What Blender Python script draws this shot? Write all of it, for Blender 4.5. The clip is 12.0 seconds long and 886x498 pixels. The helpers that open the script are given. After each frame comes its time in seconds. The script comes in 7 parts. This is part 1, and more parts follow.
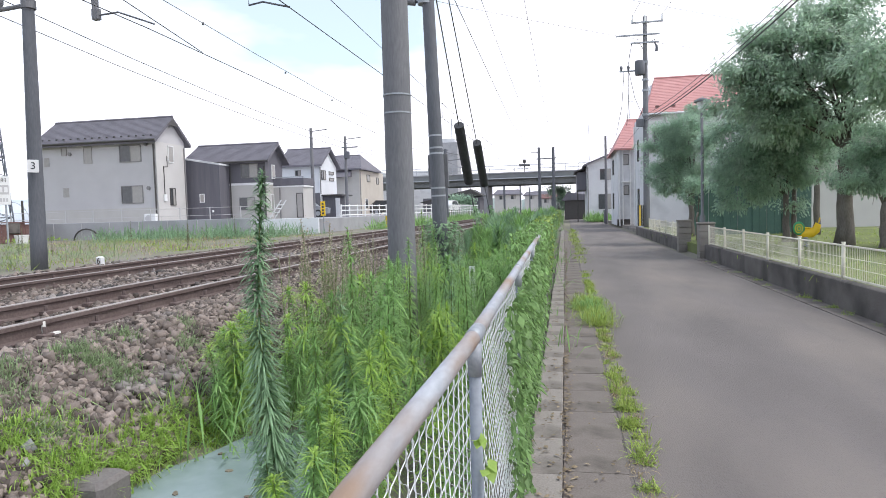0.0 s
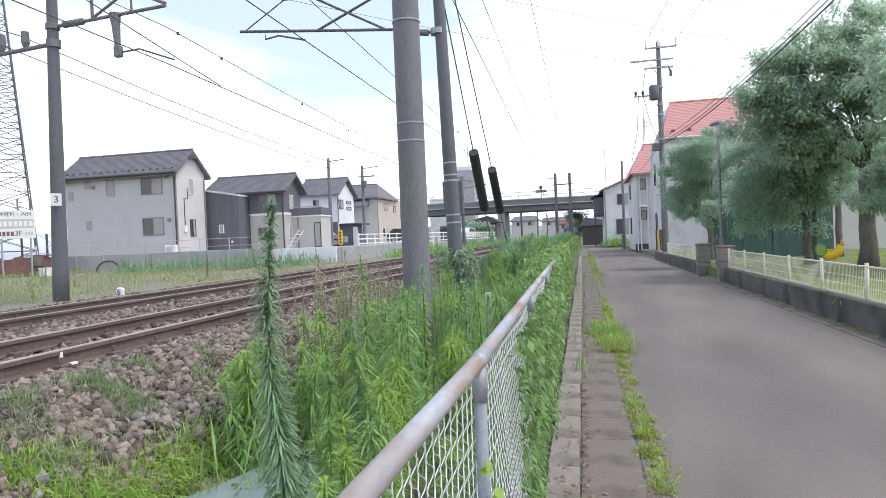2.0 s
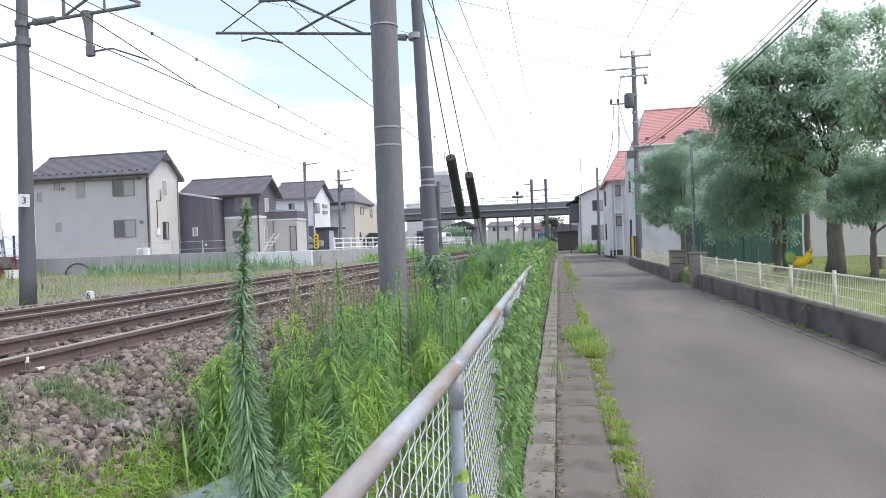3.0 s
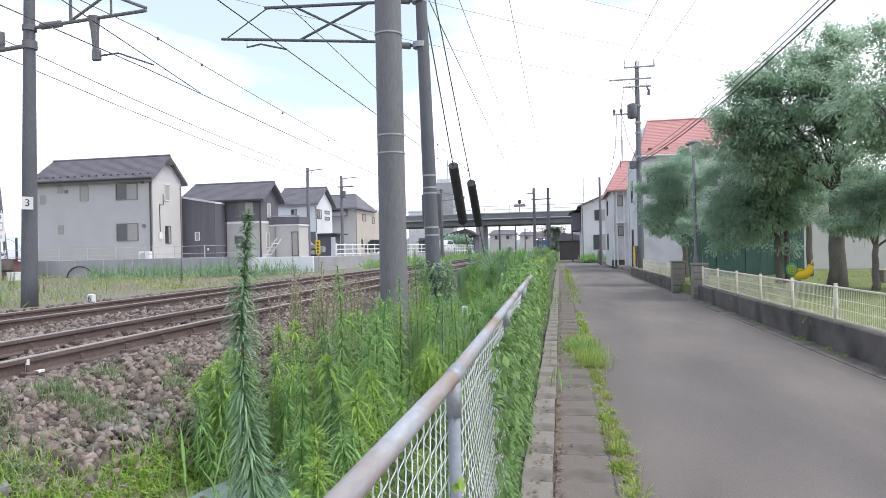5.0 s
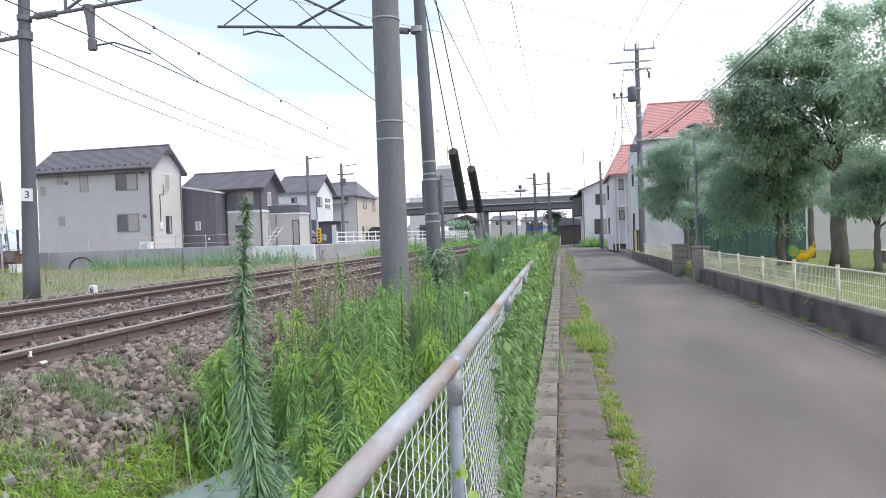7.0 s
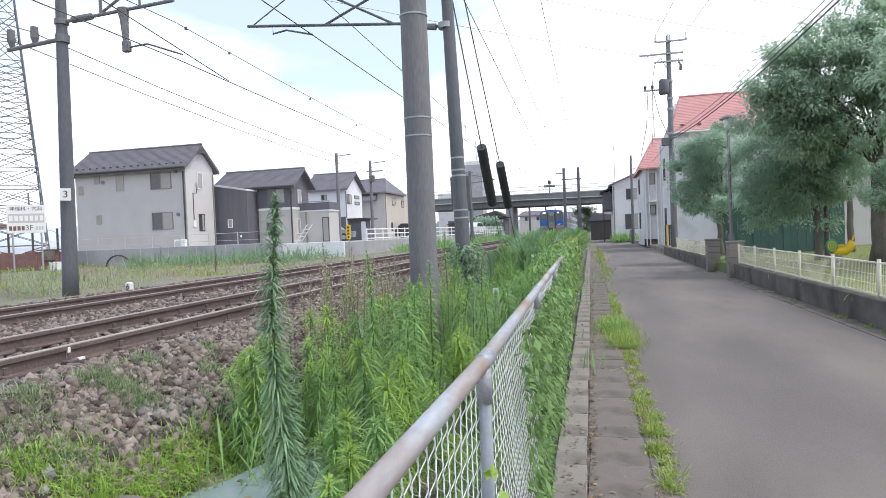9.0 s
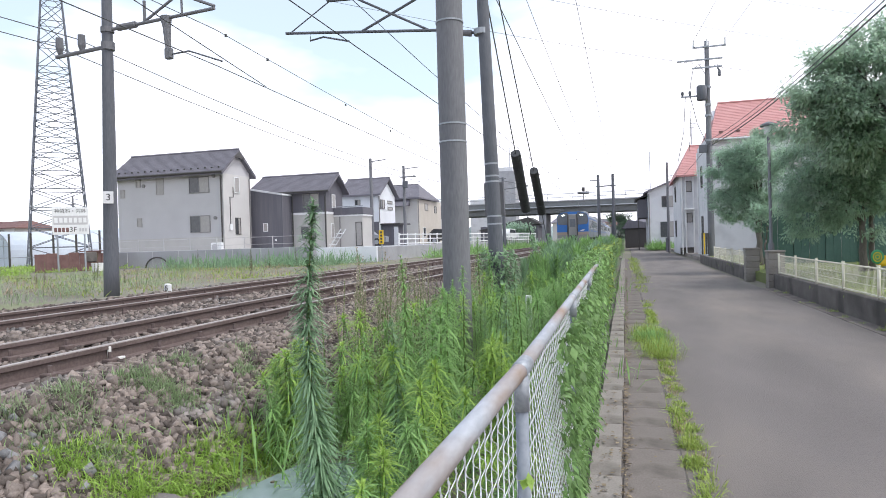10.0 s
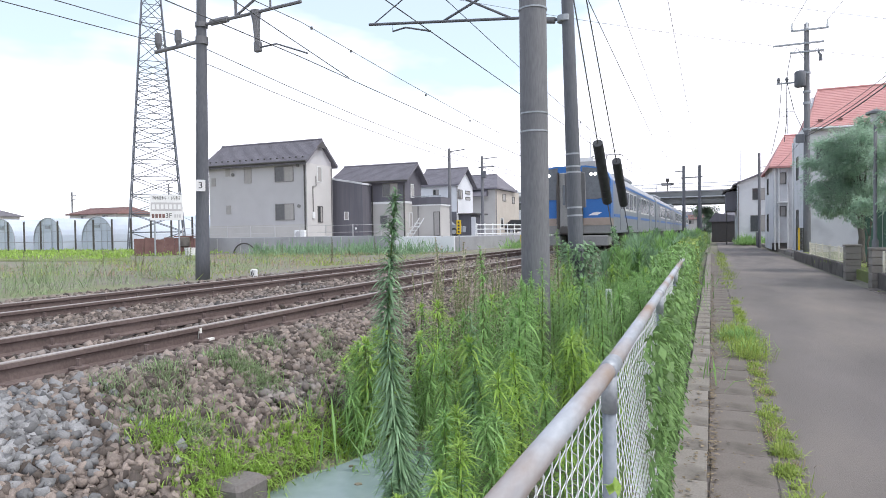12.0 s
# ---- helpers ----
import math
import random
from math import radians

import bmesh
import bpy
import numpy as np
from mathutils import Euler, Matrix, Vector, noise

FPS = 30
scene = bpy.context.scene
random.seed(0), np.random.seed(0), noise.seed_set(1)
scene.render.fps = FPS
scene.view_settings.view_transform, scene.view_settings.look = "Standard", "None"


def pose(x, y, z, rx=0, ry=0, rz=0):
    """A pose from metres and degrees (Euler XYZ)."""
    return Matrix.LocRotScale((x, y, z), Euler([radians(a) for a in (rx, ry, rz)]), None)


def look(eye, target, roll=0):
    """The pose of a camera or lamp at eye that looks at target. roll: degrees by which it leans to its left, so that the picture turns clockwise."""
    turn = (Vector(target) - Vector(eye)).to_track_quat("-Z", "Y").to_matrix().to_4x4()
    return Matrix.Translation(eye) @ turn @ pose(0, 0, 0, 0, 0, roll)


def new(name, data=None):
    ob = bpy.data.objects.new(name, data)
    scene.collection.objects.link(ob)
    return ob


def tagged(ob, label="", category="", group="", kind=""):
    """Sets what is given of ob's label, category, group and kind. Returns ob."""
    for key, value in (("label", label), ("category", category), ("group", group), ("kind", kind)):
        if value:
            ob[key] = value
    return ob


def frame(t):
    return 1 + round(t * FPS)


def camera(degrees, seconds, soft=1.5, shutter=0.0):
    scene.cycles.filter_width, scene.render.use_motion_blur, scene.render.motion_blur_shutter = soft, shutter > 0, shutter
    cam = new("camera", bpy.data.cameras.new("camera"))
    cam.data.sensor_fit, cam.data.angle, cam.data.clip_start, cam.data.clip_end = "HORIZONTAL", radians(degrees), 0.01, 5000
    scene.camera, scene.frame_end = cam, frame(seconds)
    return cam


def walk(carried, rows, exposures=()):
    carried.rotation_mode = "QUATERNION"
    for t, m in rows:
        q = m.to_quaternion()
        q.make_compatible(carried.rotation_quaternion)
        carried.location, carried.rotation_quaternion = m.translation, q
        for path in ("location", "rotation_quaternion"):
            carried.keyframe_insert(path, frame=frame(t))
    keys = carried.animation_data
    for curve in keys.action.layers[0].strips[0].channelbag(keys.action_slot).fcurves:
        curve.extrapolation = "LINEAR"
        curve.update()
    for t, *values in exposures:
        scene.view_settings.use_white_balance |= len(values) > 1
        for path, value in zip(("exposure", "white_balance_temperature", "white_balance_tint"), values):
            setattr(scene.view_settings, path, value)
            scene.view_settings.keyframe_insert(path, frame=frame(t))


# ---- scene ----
cam = camera(68.1, 12.0, 0.9)
PATH = [
    (0.0, -0.026, -0.039, 1.605, 86.67, 1.63, 10.61),
    (0.5, -0.035, -0.023, 1.598, 89.6, 1.34, 10.03),
    (1.0, -0.008, -0.021, 1.604, 90.52, 4.09, 13.15),
    (1.5, -0.002, -0.022, 1.604, 90.22, 2.06, 11.23),
    (2.0, 0.009, -0.016, 1.592, 89.12, 2.45, 12.14),
    (2.5, 0.008, -0.012, 1.597, 90.91, 1.72, 10.87),
    (3.0, 0.006, -0.01, 1.595, 89.45, 2.03, 10.08),
    (3.2, -0.003, -0.004, 1.597, 89.84, 2.25, 10.27),
    (4.8, 0.015, -0.015, 1.598, 89.4, 1.86, 9.59),
    (5.0, 0.013, -0.021, 1.599, 90.12, 1.28, 10.23),
    (5.5, 0.012, 0.01, 1.604, 90.57, 1.84, 9.03),
    (6.0, 0.018, -0.023, 1.603, 90.81, 0.97, 10.6),
    (6.5, 0.013, -0.004, 1.601, 88.39, 1.79, 10.07),
    (7.0, 0.016, -0.002, 1.599, 88.93, 2.04, 10.33),
    (7.2, 0.02, -0.013, 1.598, 88.84, 2.01, 11.34),
    (8.8, 0.014, 0.003, 1.608, 88.62, 1.95, 12.39),
    (9.0, 0.012, 0.019, 1.601, 88.69, 2.38, 12.85),
    (9.5, 0.009, 0.03, 1.599, 88.52, 2.58, 14.31),
    (10.0, -0.005, 0.024, 1.601, 89.3, 1.74, 15.66),
    (10.5, -0.006, 0.026, 1.596, 87.55, 2.63, 16.61),
    (11.0, -0.016, 0.033, 1.594, 88.24, 0.38, 16.8),
    (11.5, -0.032, 0.038, 1.598, 89.06, 0.48, 18.95),
    (12.0, -0.037, 0.055, 1.606, 88.6, 0.84, 22.38),
]
walk(cam, [(t, pose(x, y, z, rx, ry, rz)) for t, x, y, z, rx, ry, rz in PATH])

# ---- sky, sun ----
SUN_EL, SUN_AZ = radians(60), radians(97)
world = bpy.data.worlds.new("world")
scene.world = world
world.use_nodes = True
wn, wl = world.node_tree.nodes, world.node_tree.links
wn.clear()
sky = wn.new("ShaderNodeTexSky")
sky.sky_type, sky.sun_disc = "NISHITA", False
sky.sun_elevation, sky.sun_rotation = SUN_EL, SUN_AZ
sky.air_density, sky.dust_density = 1.0, 2.0
bg_sky = wn.new("ShaderNodeBackground")
bg_sky.inputs["Strength"].default_value = 0.15
bg_cloud = wn.new("ShaderNodeBackground")
bg_cloud.inputs["Color"].default_value = (0.97, 0.962, 1.06, 1)
bg_cloud.inputs["Strength"].default_value = 1.3
wco = wn.new("ShaderNodeTexCoord")
wmap = wn.new("ShaderNodeMapping")
wmap.inputs["Scale"].default_value = (1.0, 1.0, 2.6)
wmap.inputs["Location"].default_value = (0.9, 0.35, 0.1)
wnoise = wn.new("ShaderNodeTexNoise")
wnoise.inputs["Scale"].default_value, wnoise.inputs["Detail"].default_value = 2.0, 5.0
wnoise.inputs["Roughness"].default_value = 0.5
wramp = wn.new("ShaderNodeValToRGB")
wramp.color_ramp.elements[0].position, wramp.color_ramp.elements[1].position = 0.42, 0.60
wramp.color_ramp.elements[0].color = (0.36, 0.36, 0.36, 1)
wmix = wn.new("ShaderNodeMixShader")
wout = wn.new("ShaderNodeOutputWorld")
wtint = wn.new("ShaderNodeMix")
wtint.data_type, wtint.blend_type = "RGBA", "MULTIPLY"
wtint.inputs["Factor"].default_value = 1.0
wtint.inputs["B"].default_value = (0.95, 1.22, 1.15, 1)
wl.new(sky.outputs[0], wtint.inputs["A"])
wl.new(wtint.outputs["Result"], bg_sky.inputs["Color"])
wl.new(wco.outputs["Generated"], wmap.inputs["Vector"])
wl.new(wmap.outputs[0], wnoise.inputs["Vector"])
wsep = wn.new("ShaderNodeSeparateXYZ")
wl.new(wco.outputs["Generated"], wsep.inputs[0])
whor = wn.new("ShaderNodeMapRange")
whor.inputs["From Min"].default_value, whor.inputs["From Max"].default_value = 0.08, 0.34
whor.inputs["To Min"].default_value, whor.inputs["To Max"].default_value = 0.26, -0.07
wl.new(wsep.outputs["Z"], whor.inputs["Value"])
wadd = wn.new("ShaderNodeMath")
wadd.operation = "ADD"
wl.new(wnoise.outputs["Fac"], wadd.inputs[0]), wl.new(whor.outputs[0], wadd.inputs[1])
wside = wn.new("ShaderNodeMath")
wside.operation = "MULTIPLY_ADD"
wside.inputs[1].default_value = 0.16
wl.new(wsep.outputs["X"], wside.inputs[0]), wl.new(wadd.outputs[0], wside.inputs[2])
wl.new(wside.outputs[0], wramp.inputs["Fac"])
wl.new(wramp.outputs["Color"], wmix.inputs["Fac"])
wl.new(bg_sky.outputs[0], wmix.inputs[1])
wl.new(bg_cloud.outputs[0], wmix.inputs[2])
wl.new(wmix.outputs[0], wout.inputs["Surface"])
sun = new("sun", bpy.data.lights.new("sun", "SUN"))
sun.data.energy, sun.data.angle, sun.data.color = 1.5, radians(14), (1.0, 0.965, 0.95)
sun.matrix_world = look((30 * math.cos(SUN_EL) * math.sin(SUN_AZ), 30 * math.cos(SUN_EL) * math.cos(SUN_AZ), 30 * math.sin(SUN_EL)), (0, 0, 0))
scene.view_settings.exposure = 0.33


# ---- materials ----
def material(name, c1, c2, rough=0.8, metal=0.0, scale=6.0, fine=60.0, bump=0.2, vary=0.0, stain=None, stain_scale=1.5, stain_at=(0.5, 0.7), thin=0.0, stretch=(1, 1, 1), spec=0.3):
    """Two colours mixed by coarse and fine noise; bump; optional stain colour; vary: lightness by piece; thin: light let through."""
    m = bpy.data.materials.new(name)
    m.use_nodes = True
    n, l = m.node_tree.nodes, m.node_tree.links
    b = n["Principled BSDF"]
    b.inputs["Roughness"].default_value, b.inputs["Metallic"].default_value = rough, metal
    b.inputs["Specular IOR Level"].default_value = spec
    co = n.new("ShaderNodeTexCoord")
    mp = n.new("ShaderNodeMapping")
    mp.inputs["Scale"].default_value = stretch
    l.new(co.outputs["Object"], mp.inputs["Vector"])

    def noi(s, d):
        q = n.new("ShaderNodeTexNoise")
        q.inputs["Scale"].default_value, q.inputs["Detail"].default_value = s, d
        l.new(mp.outputs[0], q.inputs["Vector"])
        return q.outputs["Fac"]

    coarse, grain = noi(scale, 4), noi(fine, 3)
    add = n.new("ShaderNodeMath")
    add.operation = "ADD"
    l.new(coarse, add.inputs[0]), l.new(grain, add.inputs[1])
    ramp = n.new("ShaderNodeMapRange")
    ramp.inputs["From Min"].default_value, ramp.inputs["From Max"].default_value = 0.7, 1.3
    l.new(add.outputs[0], ramp.inputs["Value"])
    mix = n.new("ShaderNodeMix")
    mix.data_type = "RGBA"
    mix.inputs["A"].default_value, mix.inputs["B"].default_value = (*c1, 1), (*c2, 1)
    l.new(ramp.outputs[0], mix.inputs["Factor"])
    col = mix.outputs["Result"]
    if stain:
        sr = n.new("ShaderNodeMapRange")
        sr.inputs["From Min"].default_value, sr.inputs["From Max"].default_value = stain_at
        l.new(noi(stain_scale, 6), sr.inputs["Value"])
        sm = n.new("ShaderNodeMix")
        sm.data_type = "RGBA"
        sm.inputs["B"].default_value = (*stain, 1)
        l.new(sr.outputs[0], sm.inputs["Factor"]), l.new(col, sm.inputs["A"])
        col = sm.outputs["Result"]
    if vary:
        geo = n.new("ShaderNodeNewGeometry")
        inf = n.new("ShaderNodeObjectInfo")
        both = n.new("ShaderNodeMath")
        both.operation = "ADD"
        l.new(geo.outputs["Random Per Island"], both.inputs[0]), l.new(inf.outputs["Random"], both.inputs[1])
        fr = n.new("ShaderNodeMath")
        fr.operation = "FRACT"
        l.new(both.outputs[0], fr.inputs[0])
        vr = n.new("ShaderNodeMapRange")
        vr.inputs["To Min"].default_value, vr.inputs["To Max"].default_value = 1 - vary, 1 + vary
        l.new(fr.outputs[0], vr.inputs["Value"])
        hs = n.new("ShaderNodeHueSaturation")
        l.new(vr.outputs[0], hs.inputs["Value"]), l.new(col, hs.inputs["Color"])
        col = hs.outputs["Color"]
    l.new(col, b.inputs["Base Color"])
    if bump:
        bp = n.new("ShaderNodeBump")
        bp.inputs["Strength"].default_value, bp.inputs["Distance"].default_value = bump, 0.01
        l.new(grain, bp.inputs["Height"])
        l.new(bp.outputs[0], b.inputs["Normal"])
    if thin:
        tr = n.new("ShaderNodeBsdfTranslucent")
        l.new(col, tr.inputs["Color"])
        ms = n.new("ShaderNodeMixShader")
        ms.inputs["Fac"].default_value = thin
        l.new(b.outputs[0], ms.inputs[1]), l.new(tr.outputs[0], ms.inputs[2])
        l.new(ms.outputs[0], n["Material Output"].inputs["Surface"])
    return m


def glow(name, c, strength):
    m = bpy.data.materials.new(name)
    m.use_nodes = True
    b = m.node_tree.nodes["Principled BSDF"]
    b.inputs["Emission Color"].default_value, b.inputs["Emission Strength"].default_value = (*c, 1), strength
    return m


M_ASPHALT = material("asphalt", (0.122, 0.107, 0.1), (0.188, 0.165, 0.156), 0.8, scale=1.3, fine=120, bump=0.6, spec=0.4, stretch=(1, 0.3, 1), stain=(0.215, 0.185, 0.165), stain_scale=0.7, stain_at=(0.46, 0.7))
M_CONC = material("concrete", (0.23, 0.205, 0.185), (0.33, 0.3, 0.275), 0.9, scale=2.5, fine=70, bump=0.3, stain=(0.125, 0.108, 0.095), stain_scale=1.8, stain_at=(0.5, 0.72), vary=0.04)
M_LID = material("gutter_slab_concrete", (0.15, 0.13, 0.118), (0.23, 0.2, 0.182), 0.92, scale=2.2, fine=80, bump=0.3, stain=(0.095, 0.083, 0.072), stain_scale=2.4, stain_at=(0.48, 0.72), vary=0.05)
M_CONC_DARK = material("weathered_concrete", (0.12, 0.105, 0.10), (0.2, 0.18, 0.17), 0.92, scale=2.0, fine=50, bump=0.4, stain=(0.07, 0.065, 0.06), stain_scale=1.3, stain_at=(0.45, 0.7))
M_CONC_LIGHT = material("pale_concrete", (0.33, 0.33, 0.35), (0.42, 0.42, 0.44), 0.9, scale=0.7, fine=30, bump=0.15, stain=(0.3, 0.3, 0.31), stain_scale=0.6, stain_at=(0.5, 0.75))
M_POLE = material("pole_concrete", (0.155, 0.155, 0.168), (0.225, 0.224, 0.238), 0.75, scale=3, fine=60, bump=0.15, stain=(0.27, 0.27, 0.28), stain_scale=4.0, stain_at=(0.6, 0.75), stretch=(1, 1, 0.15))
M_POLE_DARK = material("pole_steel", (0.11, 0.115, 0.13), (0.16, 0.165, 0.185), 0.6, scale=3, fine=50, bump=0.1, stretch=(1, 1, 0.15))
M_RUST = material("rail_web", (0.112, 0.082, 0.076), (0.172, 0.132, 0.123), 0.85, scale=1.5, fine=40, bump=0.3)
M_RAILHEAD = material("rail_head", (0.36, 0.31, 0.29), (0.46, 0.41, 0.39), 0.5, metal=0.3, scale=2, fine=20, bump=0.05)
M_BALLAST = material("ballast", (0.135, 0.11, 0.097), (0.25, 0.207, 0.182), 0.95, scale=9, fine=140, bump=0.0, vary=0.65, stain=(0.2, 0.2, 0.205), stain_scale=0.9, stain_at=(0.56, 0.75))
# bed colour darkened to stand for the shade in gaps between stones
M_BED_SHADE = material("ballast_bed", (0.06, 0.048, 0.042), (0.12, 0.098, 0.086), 0.95, scale=14, fine=60, bump=0.8)
M_SLEEPER = material("sleeper", (0.22, 0.2, 0.19), (0.32, 0.29, 0.27), 0.9, scale=4, fine=50)
M_SOIL = material("soil", (0.17, 0.155, 0.125), (0.26, 0.24, 0.195), 0.95, scale=0.4, fine=9, bump=0.6, stain=(0.2, 0.22, 0.11), stain_scale=0.35, stain_at=(0.5, 0.7))
M_LAWN = material("lawn", (0.12, 0.15, 0.055), (0.22, 0.24, 0.1), 0.95, scale=0.8, fine=20, bump=0.5)
M_WATER = material("ditch_water", (0.2, 0.26, 0.26), (0.25, 0.31, 0.31), 0.25, scale=2, fine=10, bump=0.02, spec=0.5)
M_GALV = material("galvanised_steel", (0.3, 0.32, 0.35), (0.42, 0.44, 0.47), 0.5, metal=0.35, scale=6, fine=90, bump=0.08)
M_RAIL_PIPE = material("rail_pipe", (0.33, 0.345, 0.38), (0.45, 0.465, 0.5), 0.55, metal=0.2, scale=4, fine=70, bump=0.15, stain=(0.29, 0.2, 0.145), stain_scale=5.0, stain_at=(0.43, 0.62), stretch=(1, 0.3, 1))
M_POST = material("post_steel", (0.2, 0.225, 0.265), (0.28, 0.305, 0.345), 0.6, scale=4, fine=60, bump=0.05)
M_TRAIN_GLASS = material("train_glass", (0.085, 0.1, 0.12), (0.13, 0.148, 0.172), 0.2, bump=0, spec=0.5)
M_DEBRIS = material("dead_leaf", (0.12, 0.09, 0.06), (0.3, 0.24, 0.16), 0.9, bump=0, vary=0.4)
M_WIRE = material("fence_wire", (0.72, 0.74, 0.75), (0.85, 0.86, 0.87), 0.45, metal=0.2, bump=0)
M_BLACK = material("black_rubber", (0.035, 0.036, 0.04), (0.065, 0.066, 0.072), 0.6, scale=5, fine=60)
M_CABLE = material("cable", (0.09, 0.09, 0.097), (0.14, 0.14, 0.147), 0.6, bump=0)
M_CREAM = material("cream_paint", (0.66, 0.62, 0.52), (0.76, 0.72, 0.62), 0.5, scale=3, fine=50, bump=0.05, stain=(0.45, 0.42, 0.34), stain_scale=5, stain_at=(0.6, 0.8))
M_WHITE = material("white_paint", (0.72, 0.72, 0.72), (0.82, 0.82, 0.82), 0.5, scale=3, fine=50, bump=0.05)
M_GREY_WALL = material("grey_siding", (0.49, 0.475, 0.485), (0.55, 0.535, 0.545), 0.85, scale=1.0, fine=40, bump=0.2)
M_CREAM_WALL = material("cream_siding", (0.53, 0.51, 0.5), (0.6, 0.58, 0.56), 0.85, scale=1.0, fine=40, bump=0.2)
M_DARK_WALL = material("charcoal_siding", (0.125, 0.12, 0.14), (0.165, 0.16, 0.18), 0.8, scale=1.0, fine=40, bump=0.2, stretch=(6, 6, 0.4))
M_WHITE_WALL = material("white_siding", (0.7, 0.71, 0.74), (0.78, 0.79, 0.82), 0.85, scale=1.0, fine=40, bump=0.15)
M_PALE_WALL = material("pale_render", (0.64, 0.64, 0.66), (0.73, 0.73, 0.75), 0.85, scale=0.8, fine=30, bump=0.15, stain=(0.48, 0.48, 0.5), stain_scale=0.8, stain_at=(0.5, 0.8))
M_BEIGE_WALL = material("beige_siding", (0.47, 0.45, 0.43), (0.54, 0.52, 0.5), 0.85, scale=1.0, fine=40, bump=0.2)
M_TAN_WALL = material("tan_siding", (0.5, 0.45, 0.39), (0.57, 0.52, 0.46), 0.85, scale=1.0, fine=40, bump=0.2)
M_ROOF_GREY = material("slate_roof", (0.145, 0.137, 0.158), (0.2, 0.19, 0.215), 0.7, scale=1.5, fine=30, bump=0.3, vary=0.12)
M_ROOF_RED = material("red_roof", (0.47, 0.225, 0.215), (0.53, 0.28, 0.265), 0.6, scale=1.5, fine=30, bump=0.2, vary=0.07)
M_GLASS = material("window_glass", (0.05, 0.055, 0.06), (0.09, 0.095, 0.1), 0.08, bump=0, spec=0.6)
M_CURTAIN = material("curtain_pane", (0.34, 0.32, 0.31), (0.42, 0.4, 0.38), 0.3, bump=0)
M_SASH = material("bronze_sash", (0.2, 0.19, 0.19), (0.27, 0.26, 0.26), 0.5, bump=0)
M_FRAME = material("dark_frame", (0.06, 0.055, 0.055), (0.09, 0.085, 0.08), 0.5, bump=0)
M_BRIDGE = material("bridge_girder", (0.17, 0.18, 0.185), (0.25, 0.26, 0.265), 0.75, scale=0.5, fine=12, bump=0.15, stain=(0.2, 0.21, 0.2), stain_scale=0.5, stain_at=(0.5, 0.75))
M_BARK = material("bark", (0.12, 0.105, 0.095), (0.21, 0.19, 0.17), 0.95, scale=6, fine=40, bump=0.9, stretch=(1, 1, 0.3))
M_LEAF_TREE = material("tree_leaf", (0.35, 0.49, 0.37), (0.49, 0.63, 0.49), 0.5, bump=0, vary=0.2, thin=0.58, spec=0.5)
M_LEAF_PALE = material("pale_tree_leaf", (0.42, 0.55, 0.42), (0.57, 0.69, 0.54), 0.5, bump=0, vary=0.2, thin=0.62, spec=0.6)
M_LEAF_BRIGHT = material("bright_weed_leaf", (0.29, 0.45, 0.08), (0.43, 0.59, 0.16), 0.55, bump=0, vary=0.25, thin=0.42)
M_LEAF_WEED = material("weed_leaf", (0.22, 0.39, 0.12), (0.34, 0.52, 0.21), 0.55, bump=0, vary=0.3, thin=0.42)
M_LEAF_DARK = material("horseweed_leaf", (0.2, 0.33, 0.18), (0.31, 0.45, 0.28), 0.6, bump=0, vary=0.25, thin=0.35)
M_LEAF_VINE = material("vine_leaf", (0.12, 0.22, 0.07), (0.23, 0.36, 0.13), 0.5, bump=0, vary=0.35, thin=0.35)
M_GRASS = material("grass_blade", (0.24, 0.36, 0.07), (0.42, 0.48, 0.14), 0.6, bump=0, vary=0.3, thin=0.35)
M_GRASS_DRY = material("dry_grass", (0.33, 0.26, 0.17), (0.44, 0.36, 0.25), 0.8, bump=0, vary=0.25, thin=0.3)
M_LEAF_GREY = material("grey_green_leaf", (0.22, 0.3, 0.15), (0.32, 0.4, 0.22), 0.7, bump=0, vary=0.3, thin=0.3)
M_DOCK = material("withered_dock", (0.12, 0.1, 0.075), (0.2, 0.17, 0.12), 0.9, bump=0, vary=0.3)
M_SEED = material("pale_seed_head", (0.38, 0.33, 0.26), (0.52, 0.46, 0.37), 0.8, bump=0, vary=0.25, thin=0.3)
M_STEM = material("weed_stem", (0.14, 0.2, 0.07), (0.2, 0.26, 0.1), 0.7, bump=0)
M_TRAIN_BLUE = material("train_blue", (0.03, 0.14, 0.42), (0.04, 0.17, 0.48), 0.35, scale=1, fine=20, bump=0)
M_TRAIN_STEEL = material("train_steel", (0.27, 0.29, 0.32), (0.35, 0.37, 0.4), 0.4, metal=0.4, scale=1, fine=20, bump=0.02)
M_TRAIN_SKIRT = material("train_skirt", (0.22, 0.22, 0.22), (0.29, 0.285, 0.28), 0.6, scale=1.5, fine=20, bump=0.05)
M_TRAIN_TAN = material("train_band", (0.32, 0.26, 0.22), (0.38, 0.31, 0.27), 0.5, bump=0)
# distant haze is mixed into this pale blue-green colour
M_WOODS_HAZED = material("far_woods", (0.3, 0.37, 0.36), (0.42, 0.48, 0.47), 0.95, scale=0.05, fine=0.5, bump=0)
M_YELLOW = material("yellow_paint", (0.78, 0.5, 0.02), (0.85, 0.57, 0.04), 0.45, bump=0)
M_TOY_GREEN = material("green_paint", (0.05, 0.3, 0.12), (0.08, 0.36, 0.16), 0.45, bump=0)
M_GREEN_SHEET = material("green_sheet", (0.06, 0.12, 0.1), (0.09, 0.165, 0.14), 0.6, scale=2, fine=20, bump=0.1)
M_VINYL = material("greenhouse_film", (0.5, 0.55, 0.63), (0.6, 0.65, 0.72), 0.4, scale=1, fine=10, bump=0.05)
